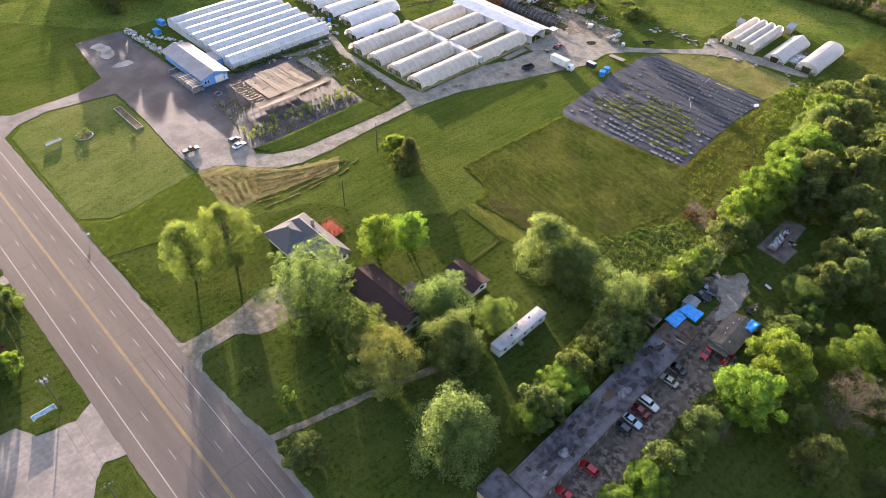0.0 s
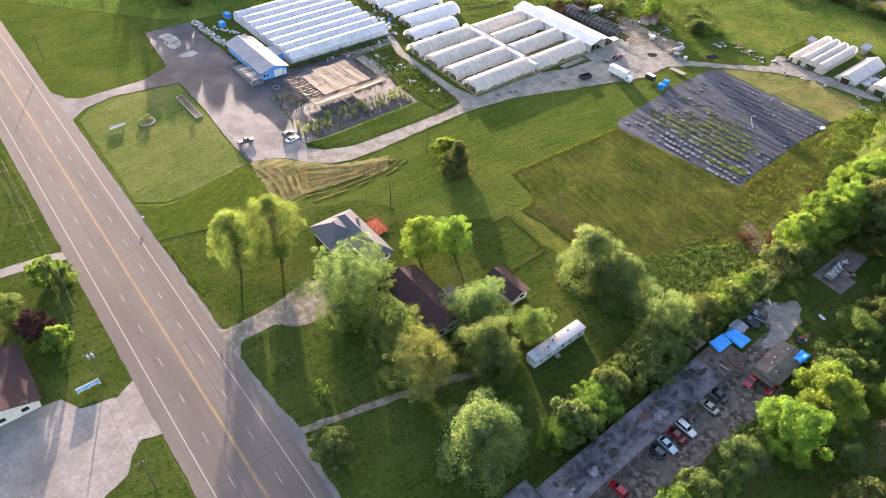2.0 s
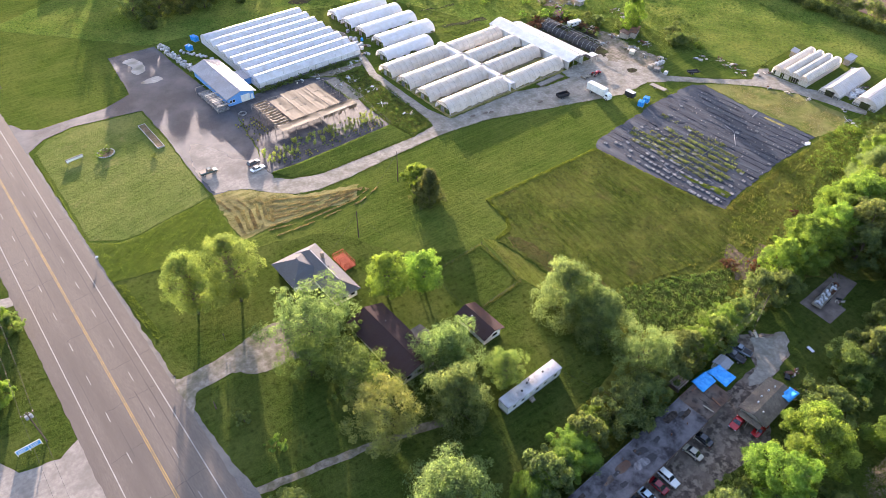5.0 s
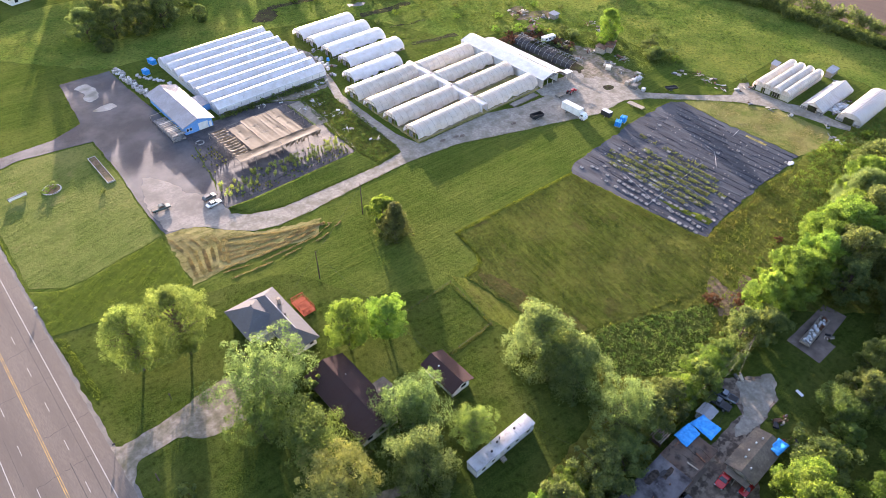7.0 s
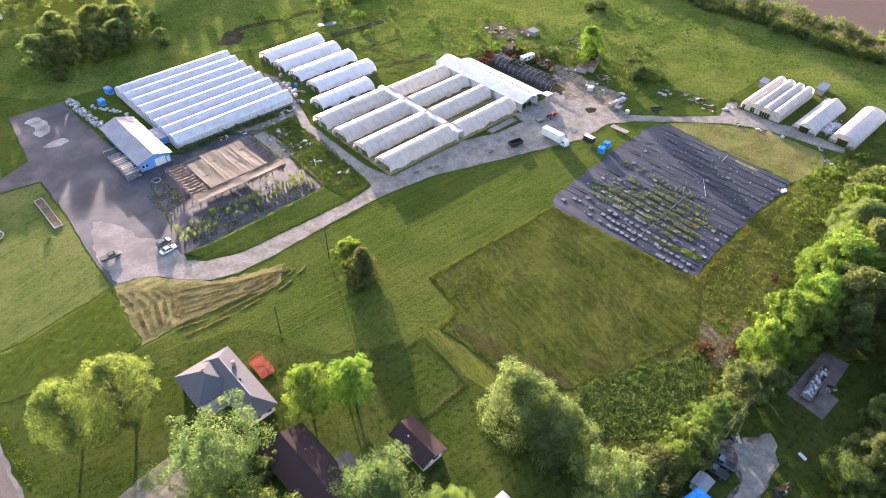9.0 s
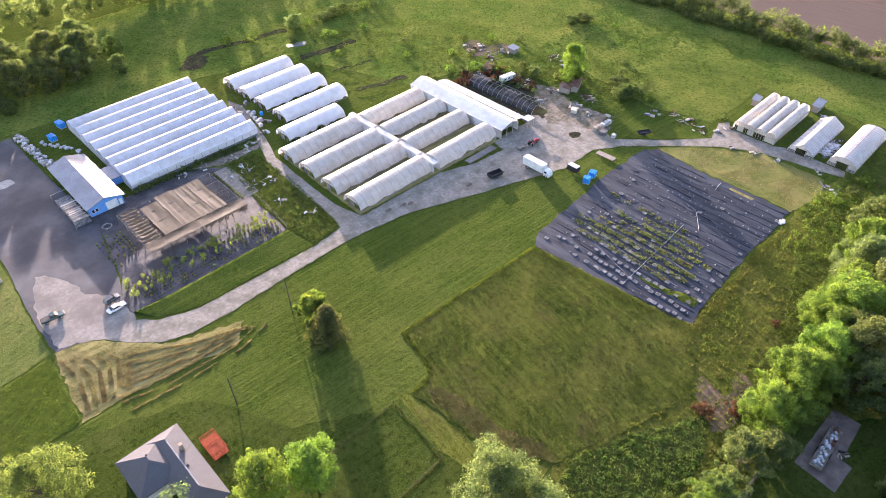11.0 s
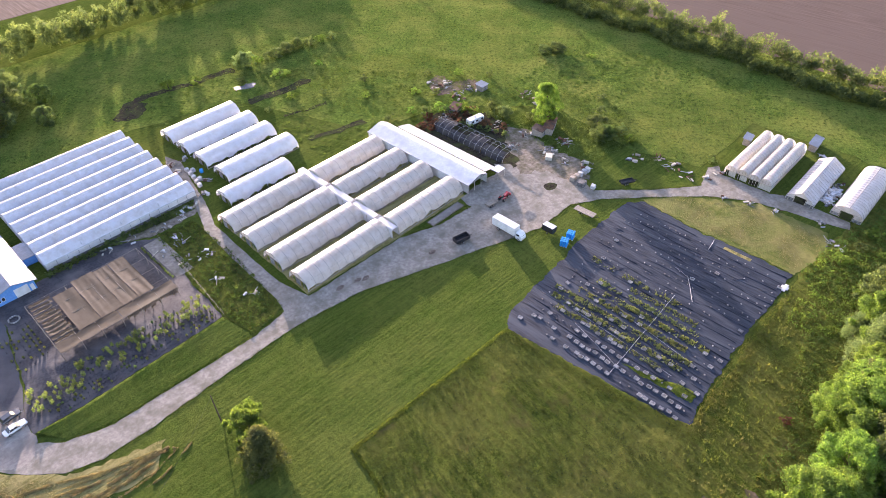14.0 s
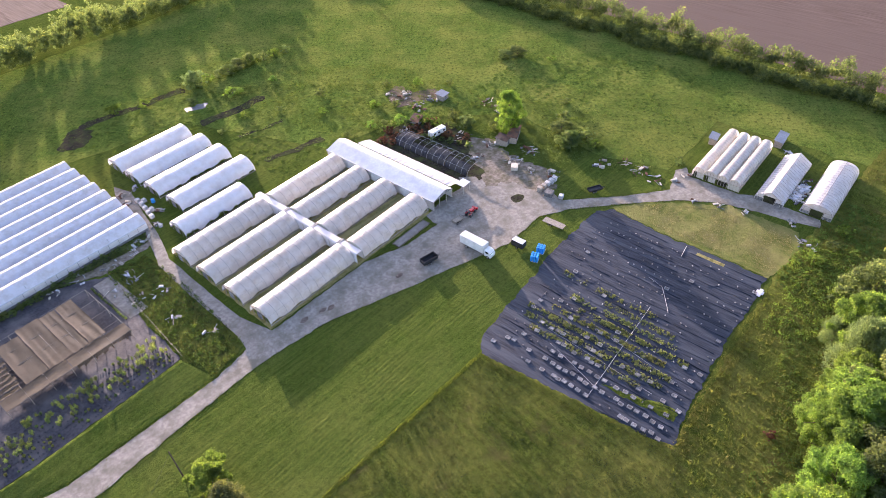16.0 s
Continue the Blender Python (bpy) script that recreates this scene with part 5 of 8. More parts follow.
for i in range(17):
    x = 1.6 + i * 3.1
    part("door", boxes((x, x + 0.9, 1.52, 1.6, 0.05, 2.1)), "rust" if i % 5 == 0 else "cream", mo)
    window(mo, "-y", 1.6, x + 1.75, 0.9, 1.1, 1.1)
    part("porch_post", boxes((x - 0.5, x - 0.38, 0.06, 0.18, 0, 2.92)), "palewood", mo)
part("walkway", boxes((0, 58, -0.3, 1.6, 0, 0.14)), "oldslab", mo)
part("end_roof", boxes((51.4, 61.2, 0.2, 7.6, 2.75, 2.95), bevel=0.03), "tarend", mo, "weathered boarded end roof")
for i in range(13):
    o = part("roof_board", boxes((-rp.uniform(0.5, 1.6), rp.uniform(0.5, 1.6), -0.16, 0.16, 0, 0.05)), rp.choice(("wood", "tarbrown", "tarend", "tarend", "rust")), mo, "loose grey board")
    o.matrix_basis = pose(rp.uniform(53, 59.5), rp.uniform(1.0, 6.8), 2.955 + 0.01 * i, 0, 0, rp.choice((0, 8, 80, 95, -12)))
bs = thing("board_stack", pose(91.5, -34.2, 0.06), "stack of pale grey boards behind the motel", "boards")
for i in range(7):
    part("board", boxes((0, 4.2 + rp.uniform(-0.6, 0.5), i * 0.42, i * 0.42 + 0.26, 1.6, 1.66)), "wood", bs)
part("trestle", boxes((0.4, 0.6, 0, 2.8, 0, 1.6), (3.2, 3.4, 0, 2.8, 0, 1.6)), "polewood", bs)
we = thing("motel_annex", pose(30.4, -43.0, 0.06), "low flat-roofed end annex of the motel", "annex")
part("wall", walls(0.2, 6.5, 0.4, 9.6, 2.6), "tanbrick", we)
part("roof", boxes((0, 6.58, 0, 10.0, 2.62, 2.85), bevel=0.03), "tar", we, "dark flat roof")


def tarpaulin(pts, z, seed):
    """A blue sheet thrown over a roof: rumpled, with hanging edges."""
    (x0, y0), (x1, y1), (x2, y2), (x3, y3) = pts
    rings = []
    for i in range(15):
        ring = []
        for k in range(15):
            u, v = i / 14, k / 14
            x = (1 - u) * ((1 - v) * x0 + v * x3) + u * ((1 - v) * x1 + v * x2)
            y = (1 - u) * ((1 - v) * y0 + v * y3) + u * ((1 - v) * y1 + v * y2)
            edge = 0.22 if i in (0, 14) or k in (0, 14) else 0.0
            ring.append((x, y, z + 0.3 * noise.noise((x * 0.9, y * 0.9, seed)) + 0.12 * noise.noise((x * 2.6, y * 2.6, seed)) - edge))
        rings.append(ring)
    return tagged(part("tarpaulin", loft(bmesh.new(), rings, closed=False), "tarp", smooth=True), "bright blue tarpaulin spread over a roof", "tarpaulin", "blue tarpaulins")


tarpaulin(((93.9, -38.4), (98.8, -38.5), (99.3, -35.4), (94.4, -35.0)), 3.5, 1)
tarpaulin(((99.0, -40.8), (103.0, -40.8), (103.2, -36.3), (99.3, -35.6)), 3.55, 2)
ss = thing("garden_shed", pose(103.8, -37.8, 0.07), "small shed with a pale metal roof", "shed")
part("wall", walls(0.1, 3.3, 0.1, 3.0, 2.1), "white", ss)
part("roof", gable_roof(0, 3.4, 0, 3.1, 2.1, 2.5, "x", 0.15), "greymetal", ss)
part("door", boxes((1.1, 2.1, 0.04, 0.1, 0.05, 1.9)), "debris", ss)

# tan bungalow at the end of the motel lot
h4 = thing("house", pose(97.4, -51.4, 0.06), "small bungalow with a weathered tan shingle roof", "house")
part("wall", walls(0.3, 11.5, 0.3, 5.6, 2.5), "cream", h4)
part("roof", gable_roof(0, 11.8, 0, 5.9, 2.52, 3.5, "x", 0.35), "tanshingle", h4, "tan shingle roof")
part("porch_roof", boxes((-1.9, -0.3, 0.4, 5.4, 2.2, 2.35), bevel=0.03), "tanshingle", h4, "low porch roof")
for y in (0.5, 2.9, 5.2):
    part("porch_post", boxes((-1.8, -1.7, y, y + 0.1, 0, 2.2)), "palewood", h4)
for x, y, z in ((5.5, 4.4, 3.0), (8.0, 4.2, 3.1), (3.4, 4.0, 3.2), (9.9, 3.8, 3.2), (2.0, 2.0, 3.1)):
    part("roof_vent", boxes((x - 0.15, x + 0.15, y - 0.15, y + 0.15, z - 0.3, z + 0.45), bevel=0.03), "whitemetal", h4)
for u in (2.0, 5.5, 9.0):
    window(h4, "+y", 5.6, u, 0.9, 1.2, 1.0)
tarpaulin(((106.2, -51.6), (110.2, -52.0), (110.2, -49.6), (106.4, -49.4)), 3.25, 3)

# brown-roofed house across the road
h5 = thing("house", pose(-47.0, 43.0, 0.06), "house across the road with a dark brown gabled roof", "house")
part("wall", walls(0.3, 15.2, 0.3, 17.7, 2.7, 5.2), "cream", h5)
part("roof", gable_roof(0, 15.5, 0, 18, 2.75, 5.4), "brownshingle", h5, "dark brown shingle roof")
for u in (3.5, 8, 12.5):
    window(h5, "-y", 0.3, u, 0.9, 1.5, 1.1)
for u in (4, 9, 14):
    window(h5, "+x", 15.2, u, 0.9, 1.3, 1.1)
h6 = thing("house", pose(58.0, 292.0, 0.06, 0, 0, 12), "pale house with a grey roof beyond the trees", "house")
part("wall", walls(0.3, 17.7, 0.3, 10.7, 3.0, 5.4, "x"), "white", h6)
part("roof", gable_roof(0, 18, 0, 11, 3.0, 5.6, "x"), "greyshingle", h6, "grey shingle roof")
for u in (3, 8.5, 14):
    window(h6, "-y", 0.3, u, 0.9, 1.5, 1.2)
wb = thing("garden_shed", pose(-33.0, 108.0, 0.05), "small pale shed beside the road drive", "shed")
part("wall", walls(0.1, 3.9, 0.1, 5.9, 2.2, 3.0), "white", wb)
part("roof", gable_roof(0, 4, 0, 6, 2.2, 3.1, "y", 0.2), "greymetal", wb)

# blue nursery building
nb_ = thing("nursery_shop", pose(70.0, 139.8, 0.07), "blue-sided shop with a pale metal gabled roof", "shop")
part("wall", walls(0.3, 10.3, 0.3, 28.8, 3.1, 4.8), "blue", nb_, "blue metal siding")
part("roof", gable_roof(0, 10.6, 0, 29.2, 3.15, 5.0, "y", 0.5), "greymetal", nb_, "pale grey standing-seam roof")
for i in range(30):
    y = -0.4 + i * 1.02
    part("roof_seam", tube(bmesh.new(), [(-0.48, y, 3.2), (5.3, y, 5.05), (11.08, y, 3.2)], 0.025, 4), "greymetal", nb_)
part("garage_door", boxes((5.2, 8.6, 0.2, 0.3, 0.05, 2.7)), "white", nb_, "pale roll-up door")
for u in (1.3, 2.4):
    window(nb_, "-y", 0.3, u, 1.1, 0.7, 1.0)
for u in (5, 11, 17, 23):
    window(nb_, "+x", 10.3, u, 1.1, 1.2, 1.0)
part("door", boxes((9.0, 9.9, 0.22, 0.3, 0.05, 2.1)), "white", nb_)
an = thing("shop_annex", pose(80.6, 150.3, 0.07), "low blue annex between shop and greenhouse", "annex")
part("wall", walls(0.1, 4.4, 0.2, 7.6, 2.4), "blue", an)
part("roof", boxes((-0.05, 4.6, 0, 7.9, 2.42, 2.6), bevel=0.03), "greymetal", an)
lt = thing("display_pergola", pose(65.0, 137.8, 0.07), "timber lean-to frame with pale slats beside the shop", "pergola")
for i in range(5):
    y = 0.2 + i * 4.4
    part("post", boxes((0, 0.12, y, y + 0.12, 0, 2.3)), "wood", lt)
    part("beam", boxes((0, 5.0, y, y + 0.12, 2.3, 2.45)), "wood", lt)
for i in range(12):
    y = 0.3 + i * 0.95
    part("slat", boxes((0.1 + rp.uniform(0, 0.6), 4.9 - rp.uniform(0, 1.2), y, y + rp.uniform(0.3, 0.8), 2.46, 2.5)), rp.choice(("palewood", "wood", "debris")), lt)
part("bench", boxes((0.4, 4.6, 0.5, 17.5, 0.05, 0.5)), "debris", lt)

# shade house of tan netting on posts
sn = thing("shade_house", pose(75.0, 110.0, 0.08), "tan shade-net structure on posts, partly open and sagging", "shade house")
px, py = np.linspace(0, 29.5, 7), np.linspace(0, 22, 5)
pole = part("post", tube(bmesh.new(), [(0, 0, 0), (0, 0, 2.75)], 0.06, 6), "wood", sn)
pole.location = (px[0], py[0], 0)
for x in px:
    for y in py:
        if (x, y) != (px[0], py[0]):
            share(pole, pose(x, y, 0), sn)
for x in px:
    part("wire_beam", tube(bmesh.new(), [(x, 0, 2.72), (x, 22, 2.72)], 0.04, 4), "wood", sn)
for y in py:
    part("wire_beam", tube(bmesh.new(), [(0, y, 2.74), (29.5, y, 2.74)], 0.04, 4), "wood", sn)


def net_panel(x0, x1, y0, y1, seed, material="net"):
    rings = []
    for i in range(11):
        ring = []
        for k in range(11):
            u, v = i / 10, k / 10
            dip = 0.16 * (1 - abs(2 * u - 1) ** 2) * (1 - abs(2 * v - 1) ** 2)
            ring.append((x0 + (x1 - x0) * u + 0.25 * noise.noise((u * 3, v * 5, seed)), y0 + (y1 - y0) * v + 0.3 * noise.noise((u * 5, v * 3, seed + 4)), 2.86 - dip + 0.12 * noise.noise((u * 7, v * 2, seed + 8))))
        rings.append(ring)
    return part("net_panel", loft(bmesh.new(), rings, closed=False), material, sn, "sun-bleached tan netting", smooth=True)


net_panel(11.5, 17.0, 4.0, 22.0, 1)
net_panel(17.1, 21.0, 4.0, 21.4, 2)
net_panel(21.2, 25.4, 4.1, 21.6, 3)
net_panel(6.0, 11.3, 4.0, 20.0, 4)
net_panel(0.0, 15.0, 0.0, 3.6, 5)
net_panel(15.2, 29.6, 0.0, 3.5, 6)
for i in range(11):
    net_panel(0.2 + rp.uniform(0, 0.5), 5.8 - rp.uniform(0, 1.2), 3.9 + i * 1.62, 3.9 + i * 1.62 + rp.uniform(0.7, 1.5), 20 + i)
for i in range(30):
    x = 16 + i * 0.46
    part("hanging_net", boxes((x, x + 0.3, -0.02, 0.02, 2.7 - rp.uniform(0.6, 1.9), 2.8)), "net", sn, "torn net hanging from the edge")


# ---------------------------------------------------------------- trees
def crown_profile(shape, u):
    """Half width of a crown, as a share of its radius, at the share u of its height."""
    if shape == "oval":
        return max(0.0, 1 - abs((u - 0.42) / (0.44 if u < 0.42 else 0.58)) ** 2.4) ** 0.62
    if shape == "cone":
        return max(0.0, 1 - u ** 1.25) ** 0.8 * min(1.0, 0.8 + 2.0 * u)
    if shape == "willow":
        return max(0.0, 1 - u ** 2.1) ** 0.55 * min(1.0, 0.72 + 1.6 * u)
    return max(0.0, 1 - (2 * u - 1) ** 2) ** 0.5


def tree_parts(kind, seed, height, radius, leaf="leaf", clumps=70, per=200, size=0.24, base=0.2, shape="round", gap=0.0, ragged=0.16):
    """A trunk with limbs that carry many small domes of leaves, with hollows between them."""
    rng = np.random.default_rng(seed)
    rnd = random.Random(seed)
    ob = new(kind)
    bm = bmesh.new()
    tr = max(0.07, height * 0.017)
    lean = (rnd.uniform(-0.03, 0.03) * height, rnd.uniform(-0.03, 0.03) * height)
    top = height * 0.86
    tube(bm, [(lean[0] * t, lean[1] * t, top * t) for t in (0, 0.06, 0.3, 0.55, 0.8, 1.0)], tr * 1.3, 7, tr * 0.2)
    z0 = height * base
    pts, outs = [], []
    for k in range(clumps):
        u = min(0.995, max(0.01, (k + rnd.uniform(0, 1)) / clumps))
        u = u if shape == "oval" else u ** 0.85
        a = k * 2.39996 + rnd.uniform(-0.5, 0.5) + seed
        dx, dy = math.cos(a), math.sin(a)
        wide = radius * crown_profile(shape, u) * (1 + ragged * 2.6 * noise.noise((dx * 1.3 + seed, dy * 1.3, u * 3.0)))
        s = radius * rnd.choice((0.10, 0.13, 0.16, 0.2, 0.25, 0.3)) * rnd.uniform(0.85, 1.15)
        inner = rnd.random() < 0.28
        rad = max(0.0, wide - s * 0.8) * (rnd.uniform(0.25, 0.65) if inner else rnd.uniform(0.72, 1.08))
        z = z0 + (height - z0) * u
        z = min(height - s * 0.7, max(z0 + s * 0.35, z))
        c = np.array([dx * rad + lean[0] * u, dy * rad + lean[1] * u, z])
        if k % 3 == 0 and height > 4:
            h = min(top * 0.95, max(z0 * 0.75, c[2] * 0.62))
            p0, p2 = Vector((lean[0] * h / top, lean[1] * h / top, h)), Vector(c)
            tube(bm, [p0, p0.lerp(p2, 0.5) + Vector((0, 0, 0.04 * height)), p2], tr * 0.4, 4, tr * 0.1, caps=False)
        if rnd.random() < gap or (not inner and gap > 0.02 and noise.noise((dx * 2.1 + seed * 3.7, dy * 2.1, u * 4.2)) > 0.26):
            continue
        out = np.array([dx * 0.75, dy * 0.75, 0.35 + 0.7 * (u - 0.4)])
        m = int(per * rng.uniform(0.7, 1.3) * (0.35 + 22 * (s / radius) ** 2))
        e = rng.normal(0, 1, (m, 3)) + out * 0.75
        e /= np.linalg.norm(e, axis=1)[:, None]
        q = e * rng.uniform(0.5, 1.1, m)[:, None] * s
        stray = rng.uniform(0, 1, m) < 0.06
        q[stray] *= 1.3
        q[:, 2] *= 0.8
        if shape == "willow":
            q[:, 2] -= np.abs(rng.normal(0, 0.55, m)) * s
        pts.append(c + q)
        outs.append(e * 0.8 + out * 0.35)
    part("trunk", bm, "bark", ob, smooth=True)
    pts = np.concatenate(pts)
    pts[:, 2] = np.maximum(pts[:, 2], 0.12)
    cr = new("crown", leaf_mesh("crown", pts, np.concatenate(outs), size, rng, leaf))
    cr.parent = ob
    return ob


KINDS = {
    "oval": (7.0, 17.5, tree_parts("tree", 1, 17.5, 7.0, "lightleaf", 230, 93, 0.193, 0.15, "oval", 0.0, 0.26)),
    "oval2": (7.5, 19.5, tree_parts("tree", 2, 19.5, 7.5, "lightleaf", 240, 93, 0.193, 0.13, "oval", 0.0, 0.32)),
    "round": (5.0, 12.5, tree_parts("tree", 3, 12.5, 5.0, "lime", 130, 104, 0.193, 0.16, "oval", 0.0, 0.18)),
    "broad": (8.8, 12.5, tree_parts("tree", 4, 12.5, 8.8, "willow", 150, 162, 0.193, 0.06, "round", 0.05, 0.3)),
    "broad3": (8.8, 12.5, tree_parts("tree", 24, 12.5, 8.8, "willow", 150, 162, 0.193, 0.06, "willow", 0.06, 0.32)),
    "broad2": (7.4, 11.0, tree_parts("tree", 5, 11.0, 7.4, "lightleaf", 125, 136, 0.197, 0.06, "round", 0.05, 0.3)),
    "willow": (7.6, 14.5, tree_parts("willow_tree", 6, 14.5, 7.6, "willow", 165, 156, 0.185, 0.04, "willow", 0.015, 0.24)),
    "willow2": (7.6, 14.5, tree_parts("willow_tree", 26, 14.5, 7.6, "willow", 165, 156, 0.185, 0.04, "willow", 0.015, 0.26)),
    "bronze": (7.2, 9.6, tree_parts("tree", 7, 9.6, 7.2, "bronze", 110, 260, 0.151, 0.14, "round", 0.1, 0.26)),
    "lime": (6.0, 13.0, tree_parts("tree", 8, 13.0, 6.0, "lime", 90, 299, 0.185, 0.05, "oval", 0.0, 0.2)),
    "lime2": (6.0, 13.0, tree_parts("tree", 28, 13.0, 6.0, "lime", 86, 299, 0.185, 0.05, "round", 0.02, 0.24)),
    "dark": (6.0, 13.0, tree_parts("tree", 9, 13.0, 6.0, "leaf", 76, 234, 0.227, 0.05, "oval", 0.03, 0.22)),
    "dark2": (6.0, 13.0, tree_parts("tree", 29, 13.0, 6.0, "leaf", 72, 234, 0.227, 0.05, "round", 0.03, 0.26)),
    "thick": (4.8, 9.0, tree_parts("tree", 10, 9.0, 4.8, "leaf", 60, 195, 0.218, 0.02, "oval", 0.0, 0.24)),
    "thick2": (4.8, 9.0, tree_parts("tree", 30, 9.0, 4.8, "lightleaf", 56, 195, 0.218, 0.02, "round", 0.0, 0.26)),
    "conifer": (4.4, 10.5, tree_parts("conifer_tree", 11, 10.5, 4.4, "needle", 180, 85, 0.17, 0.0, "cone", 0.0, 0.26)),
    "bush": (1.9, 2.6, tree_parts("bush", 12, 2.6, 1.9, "leaf", 20, 70, 0.16, 0.0, "round", 0.0, 0.25)),
    "limebush": (1.9, 2.6, tree_parts("bush", 13, 2.6, 1.9, "lime", 20, 70, 0.16, 0.0, "round", 0.0, 0.25)),
    "redbush": (1.6, 2.2, tree_parts("bush", 14, 2.2, 1.6, "redbush", 18, 60, 0.14, 0.0, "round", 0.0, 0.25)),
    "globe": (3.4, 6.0, tree_parts("tree", 33, 6.0, 3.4, "lime", 60, 195, 0.160, 0.1, "round", 0.0, 0.1)),
    "purple": (4.0, 8.0, tree_parts("tree", 15, 8.0, 4.0, "purple", 60, 208, 0.168, 0.05, "round", 0.0, 0.16)),
    "willowbush": (4.0, 6.0, tree_parts("bush", 16, 6.0, 4.0, "willow", 50, 130, 0.2, 0.0, "round", 0.0, 0.2)),
    "bare": (5.0, 13.0, tree_parts("tree", 17, 13.0, 5.0, "twigleaf", 70, 78, 0.118, 0.1, "round", 0.1)),
}
LABELS = {"globe": "round leafy green garden tree", "willow2": "rounded grey-green willow tree", "lime": "bright green tree in full leaf", "thick": "bushy green tree leafy to the ground", "dark": "dark green tree with a dense crown", "broad": "broad spreading grey-green tree", "broad2": "broad spreading green tree", "bush": "round green bush on the grass",
          "limebush": "light green bush on the grass", "redbush": "rusty brown dead bush", "willowbush": "rounded grey-green willow bush", "purple": "small dark purple-leaved tree", "bare": "half-bare twiggy grey-brown tree", "round": "round bright green lone tree", "willow": "drooping grey-green willow tree", "bronze": "olive-bronze flowering tree by the track",
          "oval": "tall oval green shade tree", "oval2": "tall dense oval green shade tree", "conifer": "dark bushy conifer on the lawn"}


def grove(rows, group="", note=""):
    for i, (k, x, y, r, h) in enumerate(rows):
        r0, h0, src = KINDS[k + "2" if k in ("dark", "thick", "lime") and (i + int(x)) % 2 else k]
        k = k.rstrip("3")
        cat = "bush" if "bush" in k else "tree"
        m = pose(x, y, 0.03, 0, 0, (i * 67 + x * 13) % 360) @ Matrix.Diagonal((1.2 * r / r0, 1.2 * r / r0, 1.06 * h / h0, 1))
        tagged(copy_thing(src, m), LABELS[k] + note, cat, group)


grove([("oval", 19.8, 55.0, 5.0, 17.5), ("oval2", 30.0, 52.3, 5.7, 19.5), ("round", 59.3, 30.3, 4.8, 13), ("round", 67.8, 26.3, 4.5, 11.5), ("broad", 38, 31, 8.4, 12), ("broad2", 31.5, 21.5, 4.8, 11), ("broad2", 37.5, 13, 7.2, 10)])
grove([("bronze", 35.8, 1, 7.2, 9.6), ("broad3", 57, 3.8, 7.6, 12.0), ("willow", 50, -7.2, 6.0, 15), ("oval", 63.6, -7.6, 3.7, 9.5), ("willow", 90.3, -1.3, 7.4, 15), ("willow2", 91.2, -11, 7.2, 12), ("broad", 88.5, -25.8, 5.8, 12.5), ("willow2", 35, -23.2, 8.3, 14.5), ("conifer", 92.2, 54.0, 4.7, 10.5), ("globe", 94.0, 62.4, 3.7, 6.5), ("bush", 91.0, 57.5, 2.6, 4.5), ("bush", 45.7, 24.5, 2.4, 4.0), ("bush", 43.6, 22.4, 1.6, 3.6)])
grove([("lime", 48.5, -30.2, 3.6, 6.5), ("thick", 53.2, -30.3, 4.4, 8.5), ("lime", 58, -30.2, 3.8, 7), ("lime", 62, -29.7, 4.2, 6.5), ("thick", 66, -29.3, 3.6, 8), ("lime", 69.5, -27.5, 3.4, 5), ("thick", 76.6, -30.5, 5.3, 9.5), ("dark", 82, -31, 4.6, 9), ("thick", 94, -29, 4.4, 8.5), ("thick", 99.5, -28.9, 4.3, 8.5), ("lime", 104.5, -29.5, 3.6, 6.5), ("thick", 110, -30.6, 4.2, 8), ("lime", 115.5, -29.8, 3.6, 6), ("thick", 120.8, -30, 4.0, 6.6), ("dark", 129.6, -30, 4.8, 10), ("dark", 134.5, -33, 4.5, 9.5)], "hedgerow trees", " in the hedgerow")
grove([("lime", 142.5, -29.0, 4.7, 12), ("lime", 147, -30.5, 4.6, 10), ("lime", 153.0, -29.6, 6.0, 14), ("lime", 157.5, -32, 4.6, 12), ("lime", 164.2, -30.8, 5.6, 13.5), ("dark", 171, -37, 6.6, 15), ("dark", 163, -39.5, 5.0, 12), ("lime", 173, -29.0, 5.4, 12), ("lime", 183, -30.5, 7.4, 14), ("lime", 179.0, -26.6, 5.4, 12), ("lime", 188, -25.5, 4.0, 9), ("dark", 190, -33, 7, 16), ("willow2", 200, -26.8, 6.0, 15), ("lime", 208, -24.8, 6.0, 14), ("willow2", 205.5, -20.5, 3.2, 7.5), ("lime", 193, -27.5, 4.4, 11), ("dark", 207, -33, 7, 16), ("dark", 217, -24, 7, 15), ("dark", 230, -30, 7, 15), ("dark", 180, -45, 7, 16), ("dark", 196, -46, 7.5, 17), ("dark", 214, -46, 7.5, 17)], "hedgerow trees", " in the hedgerow")
grove([("lime", 96.0, -60.4, 6.0, 15), ("lime", 84.8, -60.2, 5.3, 13.5), ("lime", 101.5, -58.5, 5.0, 11), ("thick", 112.8, -57.6, 5.4, 7.2), ("thick", 121, -58.8, 2.9, 6.3), ("broad2", 125.8, -55.8, 5.4, 8), ("dark", 131, -57, 4.8, 11.5), ("dark", 143, -55, 4.2, 11), ("dark", 137, -61, 5, 12), ("dark", 150, -60, 5.6, 13), ("dark", 158, -55, 5.2, 12), ("dark", 167, -51, 6, 13), ("lime", 115.3, -72, 5.5, 10), ("bare", 98, -76.3, 5.4, 15), ("dark", 82.1, -76.1, 4.3, 12)], "trees behind the motel", " behind the motel")
